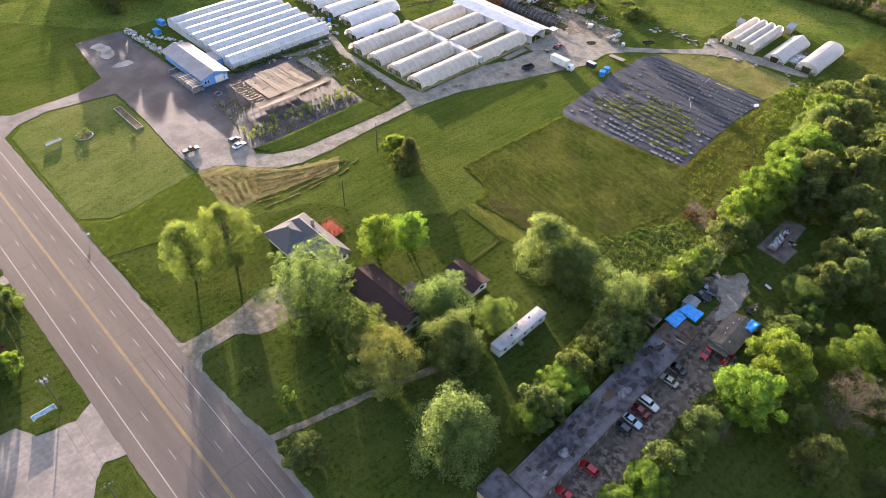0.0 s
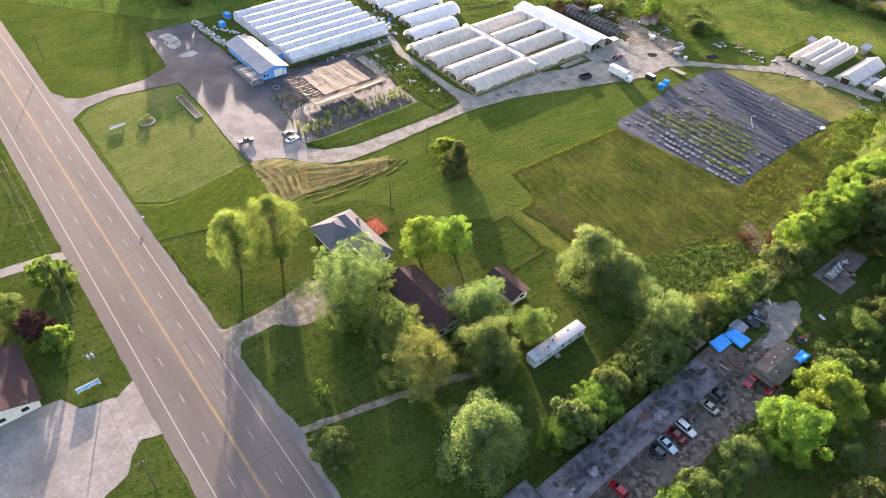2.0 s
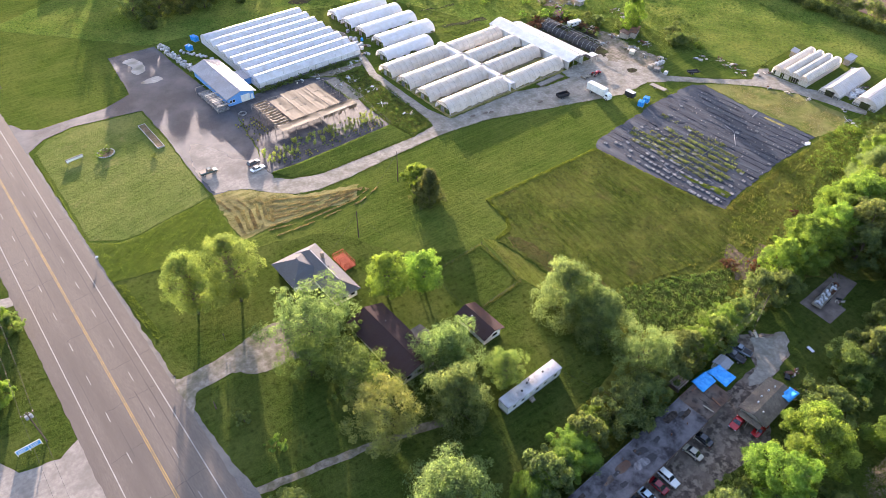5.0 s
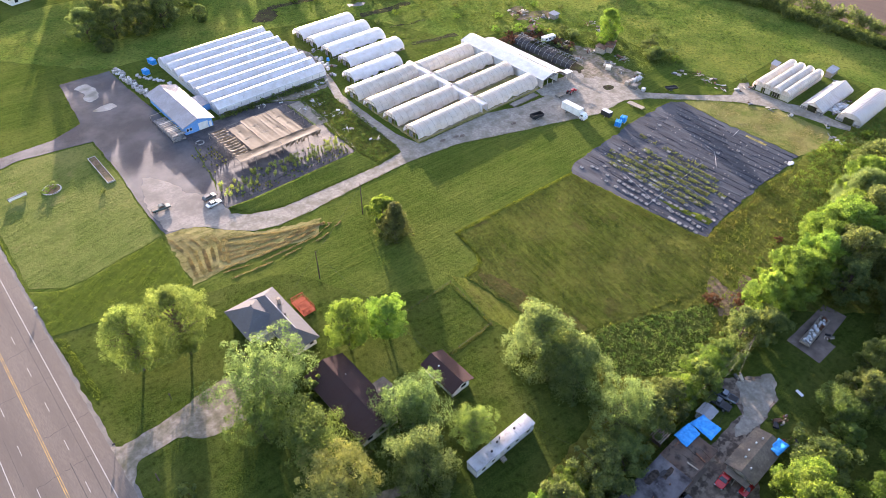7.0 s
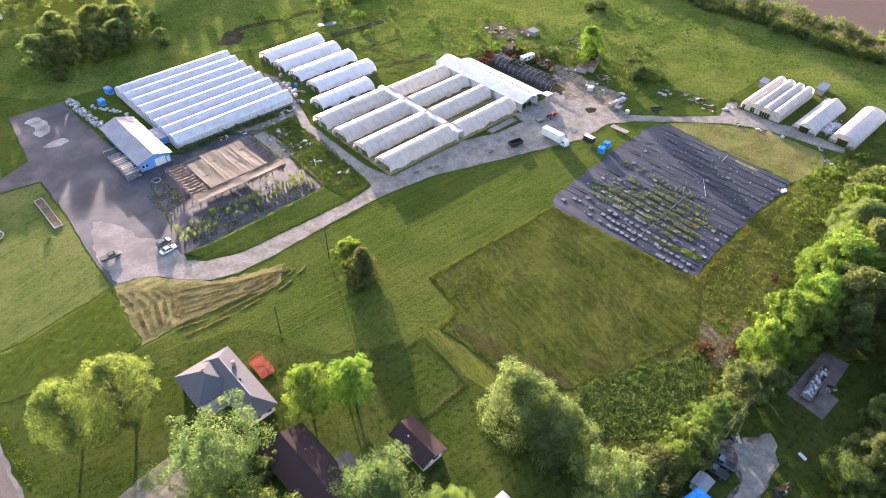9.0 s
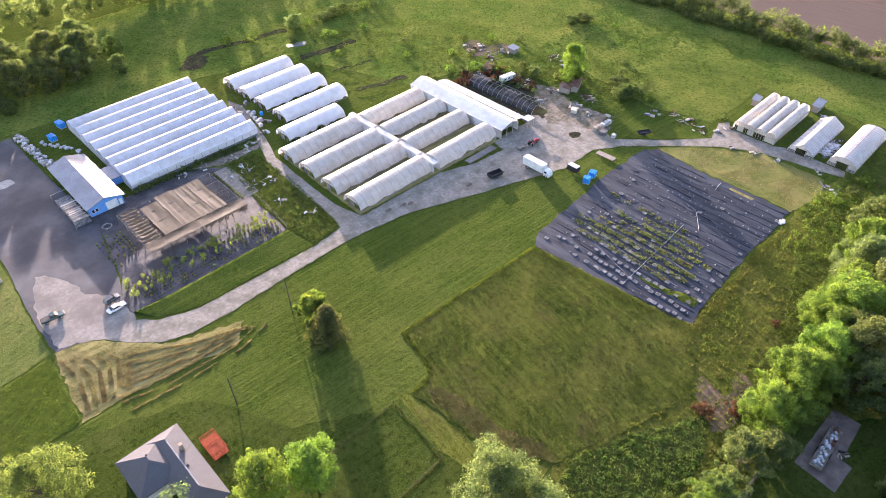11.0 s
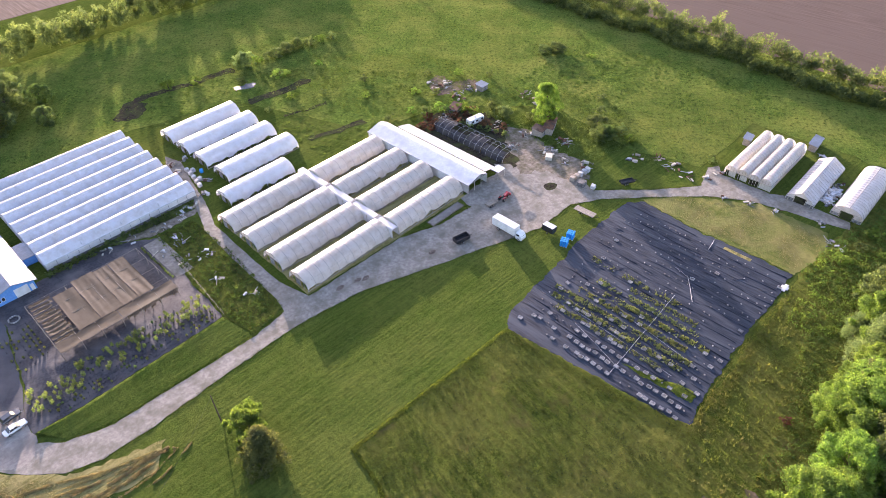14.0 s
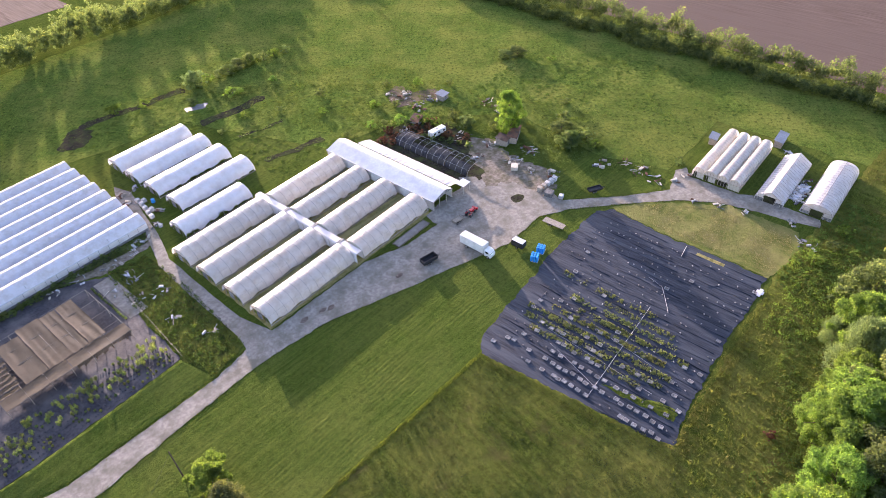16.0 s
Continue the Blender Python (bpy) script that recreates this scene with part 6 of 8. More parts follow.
grove([("dark", 72.3, -56.2, 4.4, 10), ("thick", 78.5, -56.5, 3.2, 7), ("thick", 60.6, -55.3, 3.6, 8.5), ("thick", 66, -57, 3.2, 7), ("lime", 54.5, -55, 4.0, 7.5), ("lime", 47, -54, 3.8, 6.5), ("dark", 88.4, -88.4, 3.5, 6), ("dark", 90, -70, 3.6, 8), ("dark", 107, -84, 5, 10), ("dark", 124, -80, 6, 12), ("dark", 136, -73, 6, 13), ("dark", 150, -74, 6.5, 14), ("dark", 122, -94, 6, 12), ("dark", 104, -97, 5, 10), ("bare", 76.5, -58.5, 3.0, 6)], "trees behind the motel", " beside the motel lot")
grove([("globe", -19.6, 80.2, 3.9, 6.6), ("thick", -16.2, 77.5, 2.6, 5), ("globe", -23.8, 57.5, 2.9, 5.4), ("purple", -26.3, 63, 3.6, 7), ("dark", -30.5, 72, 3.8, 8), ("thick", 11, -4.3, 3.8, 6.0), ("bush", 14.2, 20.3, 1.9, 2.6), ("limebush", 16.5, 10.4, 1.9, 2.2), ("bush", 27.2, 138.6, 1.5, 1.8), ("limebush", 24.8, 137.6, 1.2, 1.6), ("bush", 37.5, 127, 1.0, 1.0)])
grove([("lime", 234, 91.3, 4.3, 14.5), ("thick", 239, 71, 3.4, 4.2), ("thick", 244, 76.5, 3.2, 4.2), ("thick", 240, 70.5, 3.0, 4.5), ("willowbush", 188.4, 206.5, 3.8, 6), ("limebush", 194, 206.5, 2.2, 3.0), ("bush", 198.5, 206, 2.4, 3.0), ("thick", 203, 205, 2.6, 3.5), ("thick", 208.5, 206, 2.8, 3.6), ("thick", 214, 205.5, 3.0, 4), ("bush", 219, 203.5, 2.4, 3.2), ("limebush", 224, 202.6, 2.2, 3.0), ("bush", 229, 201, 2.2, 2.8), ("limebush", 158.5, 213.5, 2.4, 3.4), ("limebush", 167.6, 209.5, 2.0, 2.6), ("thick", 283, 121.5, 3.2, 3.4), ("thick", 278.5, 124.5, 2.8, 3)], "", " in the meadow")
grove([("bush", 84.5 + 2.3 * i, 141.6 + 0.5 * math.sin(i * 2.1), 1.3 + 0.35 * math.sin(i * 1.7), 1.7 + 0.4 * math.sin(i * 2.9)) for i in range(16)], "", " by the greenhouse wall")
grove([("limebush", 193, 189, 3.0, 3.2), ("bush", 180, 196, 2.0, 2.4), ("limebush", 222, 118, 2.4, 3.0), ("bush", 229, 111, 2.4, 3.2), ("bush", 217, 121, 2.0, 2.4), ("willowbush", 228, 104, 2.6, 4.0), ("bush", 213, 162, 2.0, 2.0), ("limebush", 208, 131, 1.8, 2.2), ("bush", 199, 133, 1.5, 1.8), ("bush", 244, 96, 2.2, 2.6), ("bush", 250, 37.5, 1.6, 2.0), ("bush", 252, 38.5, 1.4, 1.6)])
grove([("redbush", 200 + 2.4 * i, 120.5 + 1.6 * math.sin(i * 2.2) - 0.55 * i, 1.5 + 0.4 * math.sin(i * 1.3), 1.8 + 0.4 * math.sin(i * 3.1)) for i in range(11)], "", " among the compost heaps")
grove([("bush", 214.4 + 0.9 * i, 112 - 3.1 * i, 1.3 + 0.3 * math.sin(i * 2.6), 1.6) for i in range(6)], "", " beside the compost heaps")
grove([("redbush", 204.5, 121, 1.6, 2.0), ("redbush", 209, 123.5, 2.0, 2.2), ("redbush", 214.5, 113, 1.8, 2.0), ("redbush", 219.5, 106, 2.0, 2.2), ("redbush", 222, 100, 1.6, 1.8), ("bush", 211, 126, 2.2, 3.0), ("limebush", 216, 124, 2.4, 3.2), ("limebush", 222.5, 113, 2.0, 2.6), ("bush", 225, 108, 1.8, 2.2), ("bush", 233, 96, 2.4, 2.6), ("bush", 246, 68, 2.6, 3.0), ("limebush", 243, 63, 2.2, 2.4), ("bush", 251, 80, 2.6, 3.2), ("redbush", 137, -18.6, 2.2, 2.4), ("redbush", 141.5, -23.3, 2.0, 2.4), ("redbush", 171.6, -18.6, 1.2, 1.5), ("limebush", 219, 140, 1.8, 2.2), ("bush", 224, 134, 1.8, 2.0), ("bush", 233, 147, 1.6, 2.0), ("limebush", 241, 138, 1.8, 2.4), ("bush", 248, 128, 1.6, 2.0), ("limebush", 205, 152, 1.6, 1.8), ("bush", 196, 166, 1.6, 1.8), ("limebush", 186, 172, 1.8, 2.2), ("bush", 174, 170, 1.4, 1.8), ("limebush", 210, 186, 1.6, 1.8), ("bush", 262, 86, 1.8, 1.6), ("limebush", 288, 108, 1.8, 1.6), ("limebush", 246, -12, 2.2, 2.4), ("bush", 238, -11, 2.0, 2.2), ("limebush", 230, -9, 2.0, 2.0)])
grove([("dark", 101, 226, 6.0, 13), ("dark", 108, 235, 6.4, 14), ("dark", 92, 226, 6.0, 12), ("dark", 111, 247, 6.4, 14), ("dark", 98, 241, 6.6, 15), ("dark", 82, 229, 6.2, 13), ("thick", 116, 221.5, 2.8, 7), ("dark", 72, 233, 6.4, 13), ("dark", 84, 244, 6.6, 15), ("thick", 73.5, 219.5, 3.0, 5), ("thick", 121, 240, 3.4, 7)], "trees behind the greenhouses", " behind the greenhouses")
for *_, o in KINDS.values():
    for c in o.children:
        bpy.data.objects.remove(c)
    bpy.data.objects.remove(o)


def far_wood(name, spots, seed, label, leaf="leaf", per=480, size=0.42):
    """Distant trees standing so close that they cannot be told apart."""
    rng = np.random.default_rng(seed)
    pts, outs = [], []
    for x, y, h, r in spots:
        for _ in range(9):
            d = rng.normal(0, 1, 3)
            d /= np.linalg.norm(d)
            c = np.array([x, y, h * 0.52]) + d * np.array([r, r, h * 0.46]) * rng.uniform(0.3, 0.85)
            k = per // 9
            e = rng.normal(0, 1, (k, 3))
            e /= np.linalg.norm(e, axis=1)[:, None]
            q = c + e * (rng.uniform(0.2, 1, k) ** 0.5)[:, None] * r * 0.5
            q[:, 2] = np.maximum(q[:, 2], 0.15)
            pts.append(q)
            outs.append(e * 0.7 + np.array([0, 0, 0.25]))
    return stuff(name, leaf_mesh(name, np.concatenate(pts), np.concatenate(outs), size, rng, leaf), label, "trees")


rw = random.Random(77)
spots = []
y = -40.0
while y < 190:
    spots.append((320 + 0.02 * y + rw.uniform(-3, 3), y, rw.uniform(3.0, 6.0), rw.uniform(2.4, 3.8)))
    big = noise.noise((y * 0.06, 3.3, 0))
    spots.append((329 + 0.03 * y + rw.uniform(-4, 4), y + rw.uniform(-1, 1), 9.5 + 5.0 * big + rw.uniform(-1.0, 2.5), rw.uniform(2.8, 4.6)))
    y += rw.uniform(1.6, 3.0)
far_wood("field_hedge", spots, 31, "dense green hedge along the ploughed field", per=420)
spots = []
x = 78.0
while x < 330:
    high = noise.noise((x * 0.045, 7.7, 0))
    for _ in range(3):
        y = 277 + rw.uniform(0, 15) if x > 125 else 286 + rw.uniform(-6, 24)
        spots.append((x + rw.uniform(-2, 2), y, max(5.0, (15.0 if x < 190 else 11.0) + 6.0 * high + rw.uniform(-3, 3.5)), rw.uniform(2.4, 4.2)))
    x += rw.uniform(2.0, 5.0)
far_wood("field_wood", spots, 32, "line of tall trees behind the meadow", size=0.45, per=400)

# ---------------------------------------------------------------- grass and weeds
rg = np.random.default_rng(8)


def tufts(name, poly, n, h0, h1, label, material="blade", clump=0.0, freq=0.08, z=0.05, width=0.22, seed=0.0, spare=None):
    p = scatter(poly, n, rg, clump, freq, seed)
    if spare:
        p = np.array([k for k in p if not inside(k[0], k[1], spare)])
    pts = np.column_stack([p, np.full(len(p), z)])
    return stuff(name, tuft_mesh(name, pts, rg.uniform(h0, h1, len(p)), rg, material, width), label, "grass")


def mounds(name, poly, n, r0, r1, label, material="leaf", clump=0.3, freq=0.05, z=0.03, per=26, seed=0.0, high=0.55, spare=()):
    """Low leafy clumps of weeds, too many to count."""
    p = scatter(poly, n, rg, clump, freq, seed)
    pts, outs = [], []
    for x, y in p:
        if any(inside(x, y, q) for q in spare):
            continue
        r = rg.uniform(r0, r1)
        k = int(per * (r / r1) ** 1.5) + 6
        e = rg.normal(0, 1, (k, 3))
        e[:, 2] = np.abs(e[:, 2])
        e /= np.linalg.norm(e, axis=1)[:, None]
        pts.append(np.array([x, y, z]) + e * rg.uniform(0.5, 1.05, k)[:, None] * np.array([r, r, r * high]))
        outs.append(e)
    return stuff(name, leaf_mesh(name, np.concatenate(pts), np.concatenate(outs), 0.2, rg, material), label, "weeds")


ROWS = [[(144, 213), (184, 206), (184, 211.5), (144, 219)], [(172, 178), (200, 175.5), (200, 181.5), (172, 184)], [(171, 142.6), (194, 137.4), (194, 141.4), (171, 146.6)], [(173, 190), (186, 189), (186, 197), (173, 197)]]
BACK = [(140, 214), (168, 210), (190, 200), (212, 180), (232, 150), (246, 124), (246, 98), (226, 122), (206, 124), (190, 131), (170, 133), (168, 190), (140, 190)]
mounds("weed_mounds", BACK, 1000, 0.25, 0.9, "leafy weed clumps behind the hoop houses", "weedleaf", 0.35, 0.06, high=0.2, spare=ROWS)
mounds("dark_weed_mounds", BACK, 130, 0.3, 1.0, "darker weed clumps behind the hoop houses", "weedleaf", 0.45, 0.09, seed=5.0, high=0.45, spare=ROWS)
mounds("yard_mounds", [(222, 66), (248, 60), (262, 78), (256, 104), (240, 120), (224, 118), (226, 96)], 520, 0.35, 1.4, "rank weeds round the scrap yard", "weedleaf", 0.25, 0.1, seed=2.0, high=0.8)
mounds("nursery_mounds", [(111.7, 136), (122.6, 135), (123.0, 118), (121.3, 98.4), (120.0, 86.8), (109.7, 84.6), (107.9, 95.2), (108.7, 103), (108.9, 111), (111.4, 130)], 420, 0.25, 0.9, "leafy weeds among the pallets", "weedleaf", 0.25, 0.2, seed=3.0, high=0.8)
mounds("meadow_mounds", [(246, 120), (300, 118), (312, 60), (296, 30), (282, 40), (262, 80), (250, 104)], 1100, 0.25, 0.8, "leafy clumps in the green meadow", "weedleaf", 0.3, 0.05, seed=4.0, high=0.18)
mounds("hedge_mounds", [(96, -25), (106, -22), (128, -26), (140, -24), (150, -19), (176, -17), (204, -10), (232, -12), (234, -20), (200, -20), (168, -26), (148, -30), (110, -33), (96, -31)], 700, 0.4, 1.5, "rank weeds along the hedge foot", "weedleaf", 0.15, 0.1, seed=6.0, high=0.9)
mounds("corner_mounds", [(218, -2), (246, -6), (262, -10), (258, -22), (226, -22), (212, -12)], 420, 0.4, 1.3, "weeds beside the hoop houses", "weedleaf", 0.2, 0.1, seed=7.0, high=0.8)
mounds("hedge_low_bushes", [(198, -7), (234, -4), (240, -17), (214, -19), (202, -17)], 260, 0.5, 1.5, "low bright bushes at the hedge foot", "lime", 0.3, 0.12, seed=11.0, high=0.8)
mounds("crop_mounds", CROP, 420, 0.3, 0.8, "leafy crop plants", "weedleaf", 0.1, 0.3, seed=8.0, high=0.8)
tufts("tall_grass", TALL, 24000, 0.12, 0.4, "olive tall grass", "oliveblade", z=0.17, width=0.17, clump=0.05, freq=0.2)
tufts("field_edge_grass", [(105.4, 43.8), (128, 42.7), (152.6, 41.2), (152.6, 40.2), (128, 41.4), (106.2, 42.6), (104.6, 33.2), (102.2, 29.0), (95.6, 28.0), (95.4, 29.2), (101.6, 30.3), (103.6, 33.4)], 3600, 0.16, 0.36, "bright uncut grass along the field edge", "vergeblade", z=0.12, width=0.3)
tufts("tall_weeds", TALL, 5000, 0.2, 0.45, "darker weeds in the tall grass", "weedblade", clump=0.55, freq=0.11, z=0.17, width=0.35, seed=4.0)
tufts("crop_field", [(234, 52), (243, 64), (262, 78), (292, 72), (296, 44), (284, 38), (262, 38.5), (246, 40)], 12000, 0.10, 0.3, "leafy green crop rows", "leaf", clump=0.2, freq=0.25)
tufts("yard_weeds", [(226, 100), (246, 98), (250, 70), (240, 62), (226, 66), (222, 82)], 4500, 0.12, 0.42, "tall weeds round the scrap", "leaf", clump=0.25, freq=0.2)
tufts("weeds_by_beds", [(84, 143.6), (128, 143.4), (126, 139), (108, 141.5), (98, 142.6)], 3200, 0.2, 0.6, "weeds along the greenhouse wall", "leaf", clump=0.3, freq=0.3)
HAY_LOW, HAY_TOP = [(47, 68.6), (58, 66.8), (76, 66.6), (84, 69.6)], [(54, 84.0), (60, 80.5), (67, 76.6), (77.5, 72.6)]
for k in range(9):
    u = (k / 8) ** 0.8
    row = [(a[0] + (b[0] - a[0]) * u, a[1] + (b[1] - a[1]) * u + 0.5 * math.sin(k * 2.3 + i * 1.7)) for i, (a, b) in enumerate(zip(HAY_LOW, HAY_TOP))]
    w = 0.25 if k < 2 else 0.38
    q = [(x, y - w) for x, y in row] + [(x, y + w) for x, y in row[::-1]]
    tufts("hay_windrow", q, 600 if k < 2 else 1100, 0.10, 0.26, "windrow of dry cut hay", "straw", clump=0.6 if k < 2 else 0.5, freq=0.22, width=0.75, seed=k * 2.0)
for k in range(6):
    x = 42.0 + k * 1.75
    q = [(x, 74.5), (x + 1.0, 74.2), (x + 2.6 + k * 0.5, 84), (x + 1.6 + k * 0.5, 93 - k * 1.6), (x + 0.8 + k * 0.5, 93 - k * 1.6), (x + 1.7 + k * 0.5, 84)]
    tufts("hay_windrow", q, 900, 0.10, 0.24, "windrow of dry cut hay", "straw", clump=0.5, freq=0.22, width=0.75, seed=k * 3.0 + 40)
tufts("hay_litter", [(42.5, 94.5), (49, 95), (56.5, 86), (64, 79), (78, 73), (76, 68.5), (60, 71), (41, 73.6)], 4200, 0.06, 0.16, "loose straw lying between the windrows", "straw", clump=0.5, freq=0.25, width=0.9)
tufts("ring_straw", [(219.5, 42), (228, 34), (238, 17), (238, -1), (228, -4.5), (219, -1), (218.5, 25)], 5200, 0.05, 0.16, "dry mown grass lying in the rings", "straw", clump=0.62, freq=0.16, width=0.7, seed=9.0)
tufts("dead_grass", [(100.9, 26.8), (103.3, 10.2), (106.5, -1.5), (103.0, -3.0), (98.0, 11), (97.0, 24)], 1500, 0.10, 0.28, "dead brown grass stalks", "deadblade", z=0.18)
tufts("meadow_clumps", [(168, 214), (190, 186), (196, 140), (226, 124), (246, 118), (252, 150), (230, 190), (205, 220)], 5000, 0.15, 0.5, "coarse weed clumps in the meadow", "vergeblade", clump=0.6, freq=0.12)
tufts("verge_grass", FIELD_W, 15000, 0.12, 0.32, "uncut verge grass", "vergeblade", width=0.3)
tufts("hedge_weeds", HEDGE_STRIP, 16000, 0.3, 0.9, "weeds under the hedge", clump=0.3, spare=CROP)
tufts("meadow_weeds", FIELD_N, 30000, 0.15, 0.5, "rough meadow grass", clump=0.45, freq=0.06)
tufts("nursery_weeds_tufts", [(111.7, 136), (122.6, 135), (123.0, 118), (121.3, 98.4), (120.0, 86.8), (109.7, 84.6), (107.9, 95.2), (108.7, 103), (108.9, 111), (111.4, 130)], 5000, 0.18, 0.5, "tall weeds among the pallets", "weedblade", clump=0.3, freq=0.3)
tufts("crop_leaves", CROP, 4200, 0.2, 0.55, "leafy row crops", "leaf", clump=0.3, freq=0.5)
for k, (x, y0, y1, n) in enumerate(((166.6, 8, 38, 300), (169.4, 4, 40, 420), (172.2, 3, 41, 520), (175.2, 6, 36, 460), (178.2, 2, 30, 420), (181.2, 6, 34, 300), (184.0, 8, 26, 160), (187.2, 14, 40, 140))):
    tufts("cloth_weeds", [(x - 0.9, y0), (x + 0.9, y0), (x + 0.9, y1), (x - 0.9, y1)], int(n * 1.3), 0.2, 0.55, "weeds growing in a row through the ground cloth", "clothweed", clump=0.55, freq=0.3, z=0.13, width=0.35, seed=k * 1.7)
    mounds("cloth_weed_clumps", [(x - 0.8, y0), (x + 0.8, y0), (x + 0.8, y1), (x - 0.8, y1)], n // 7, 0.2, 0.55, "leafy weed clumps in a row through the ground cloth", "clothweed", 0.5, 0.25, z=0.13, seed=k * 2.3)
tufts("cloth_weed_strip", [(162.4, 15.2), (163.6, 8), (165.8, 0.5), (165.4, -1.4), (162.8, -1.8), (162.6, 3), (161.9, 10)], 700, 0.15, 0.45, "grass grown over the cloth", "vergeblade", z=0.13)
tufts("cloth_edge_grass", [(152, 40), (157, -5), (164, -3.3), (196, -2.2), (204, -3), (206, -5), (160, -8), (154, -7), (149.5, 40)], 5000, 0.12, 0.4, "grass along the cloth edge", z=0.1)
tufts("roadside_weeds", [(7.7, 77), (9.6, 76), (9.8, 66), (10.2, 54), (8.6, 53), (7.8, 62)], 900, 0.12, 0.36, "rank green weeds along the road edge", "vergeblade", clump=0.2, freq=0.3)
FARM_EDGES = [[(63, 81.2), (69.7, 78.8), (82, 78.4), (93.8, 79.0), (117, 79.2), (136, 76.6), (154.6, 69.8), (176.5, 62), (187.6, 57.8), (203, 57.6), (210.9, 52.6), (222, 41.8), (233, 30.4), (239.5, 20)], [(66, 88.9), (75, 85.6), (110, 84.3), (119, 85.5)], [(120.4, 92), (121.0, 110), (122.3, 128)], [(127.3, 85.3), (140, 85.1), (158, 84.7), (170, 80.3), (182, 79.3)], [(236.9, 34.3), (224, 45.3), (213.4, 57)]]
for k, line in enumerate(FARM_EDGES):
    p = []
    for (x0, y0), (x1, y1) in zip(line, line[1:]):
        n = int(math.hypot(x1 - x0, y1 - y0) * 16)
        u = rg.uniform(0, 1, n)
        p.append(np.column_stack([x0 + (x1 - x0) * u, y0 + (y1 - y0) * u]) + rg.normal(0, 0.33, (n, 2)))
    p = np.concatenate(p)
    p = p[[noise.noise((x * 0.3, y * 0.3, 7.0 + k)) > -0.25 for x, y in p]]
    stuff("drive_edge_grass", tuft_mesh("drive_edge_grass", np.column_stack([p, np.full(len(p), 0.06)]), rg.uniform(0.06, 0.22, len(p)), rg, "oliveblade", 0.5), "grass creeping over the edge of the gravel", "grass")


# ---------------------------------------------------------------- vehicles
PAINTS = {}


def coat(name, c):
    if name not in PAINTS:
        PAINTS[name] = paint(name + "_car_paint", c)
    return PAINTS[name]


def wheel(parent, x, y, r=0.33, w=0.22):
    s = 1 if y > 0 else -1
    tyre = tube(bmesh.new(), [(x, y - w / 2, r), (x, y - w * 0.3, r), (x, y + w * 0.3, r), (x, y + w / 2, r)], r, 14)
    o = part("wheel", tyre, "rubber", parent)
    part("rim", tube(bmesh.new(), [(x, y + s * w * 0.42, r), (x, y + s * (w * 0.52 + 0.01), r)], r * 0.62, 12), "chrome", o)


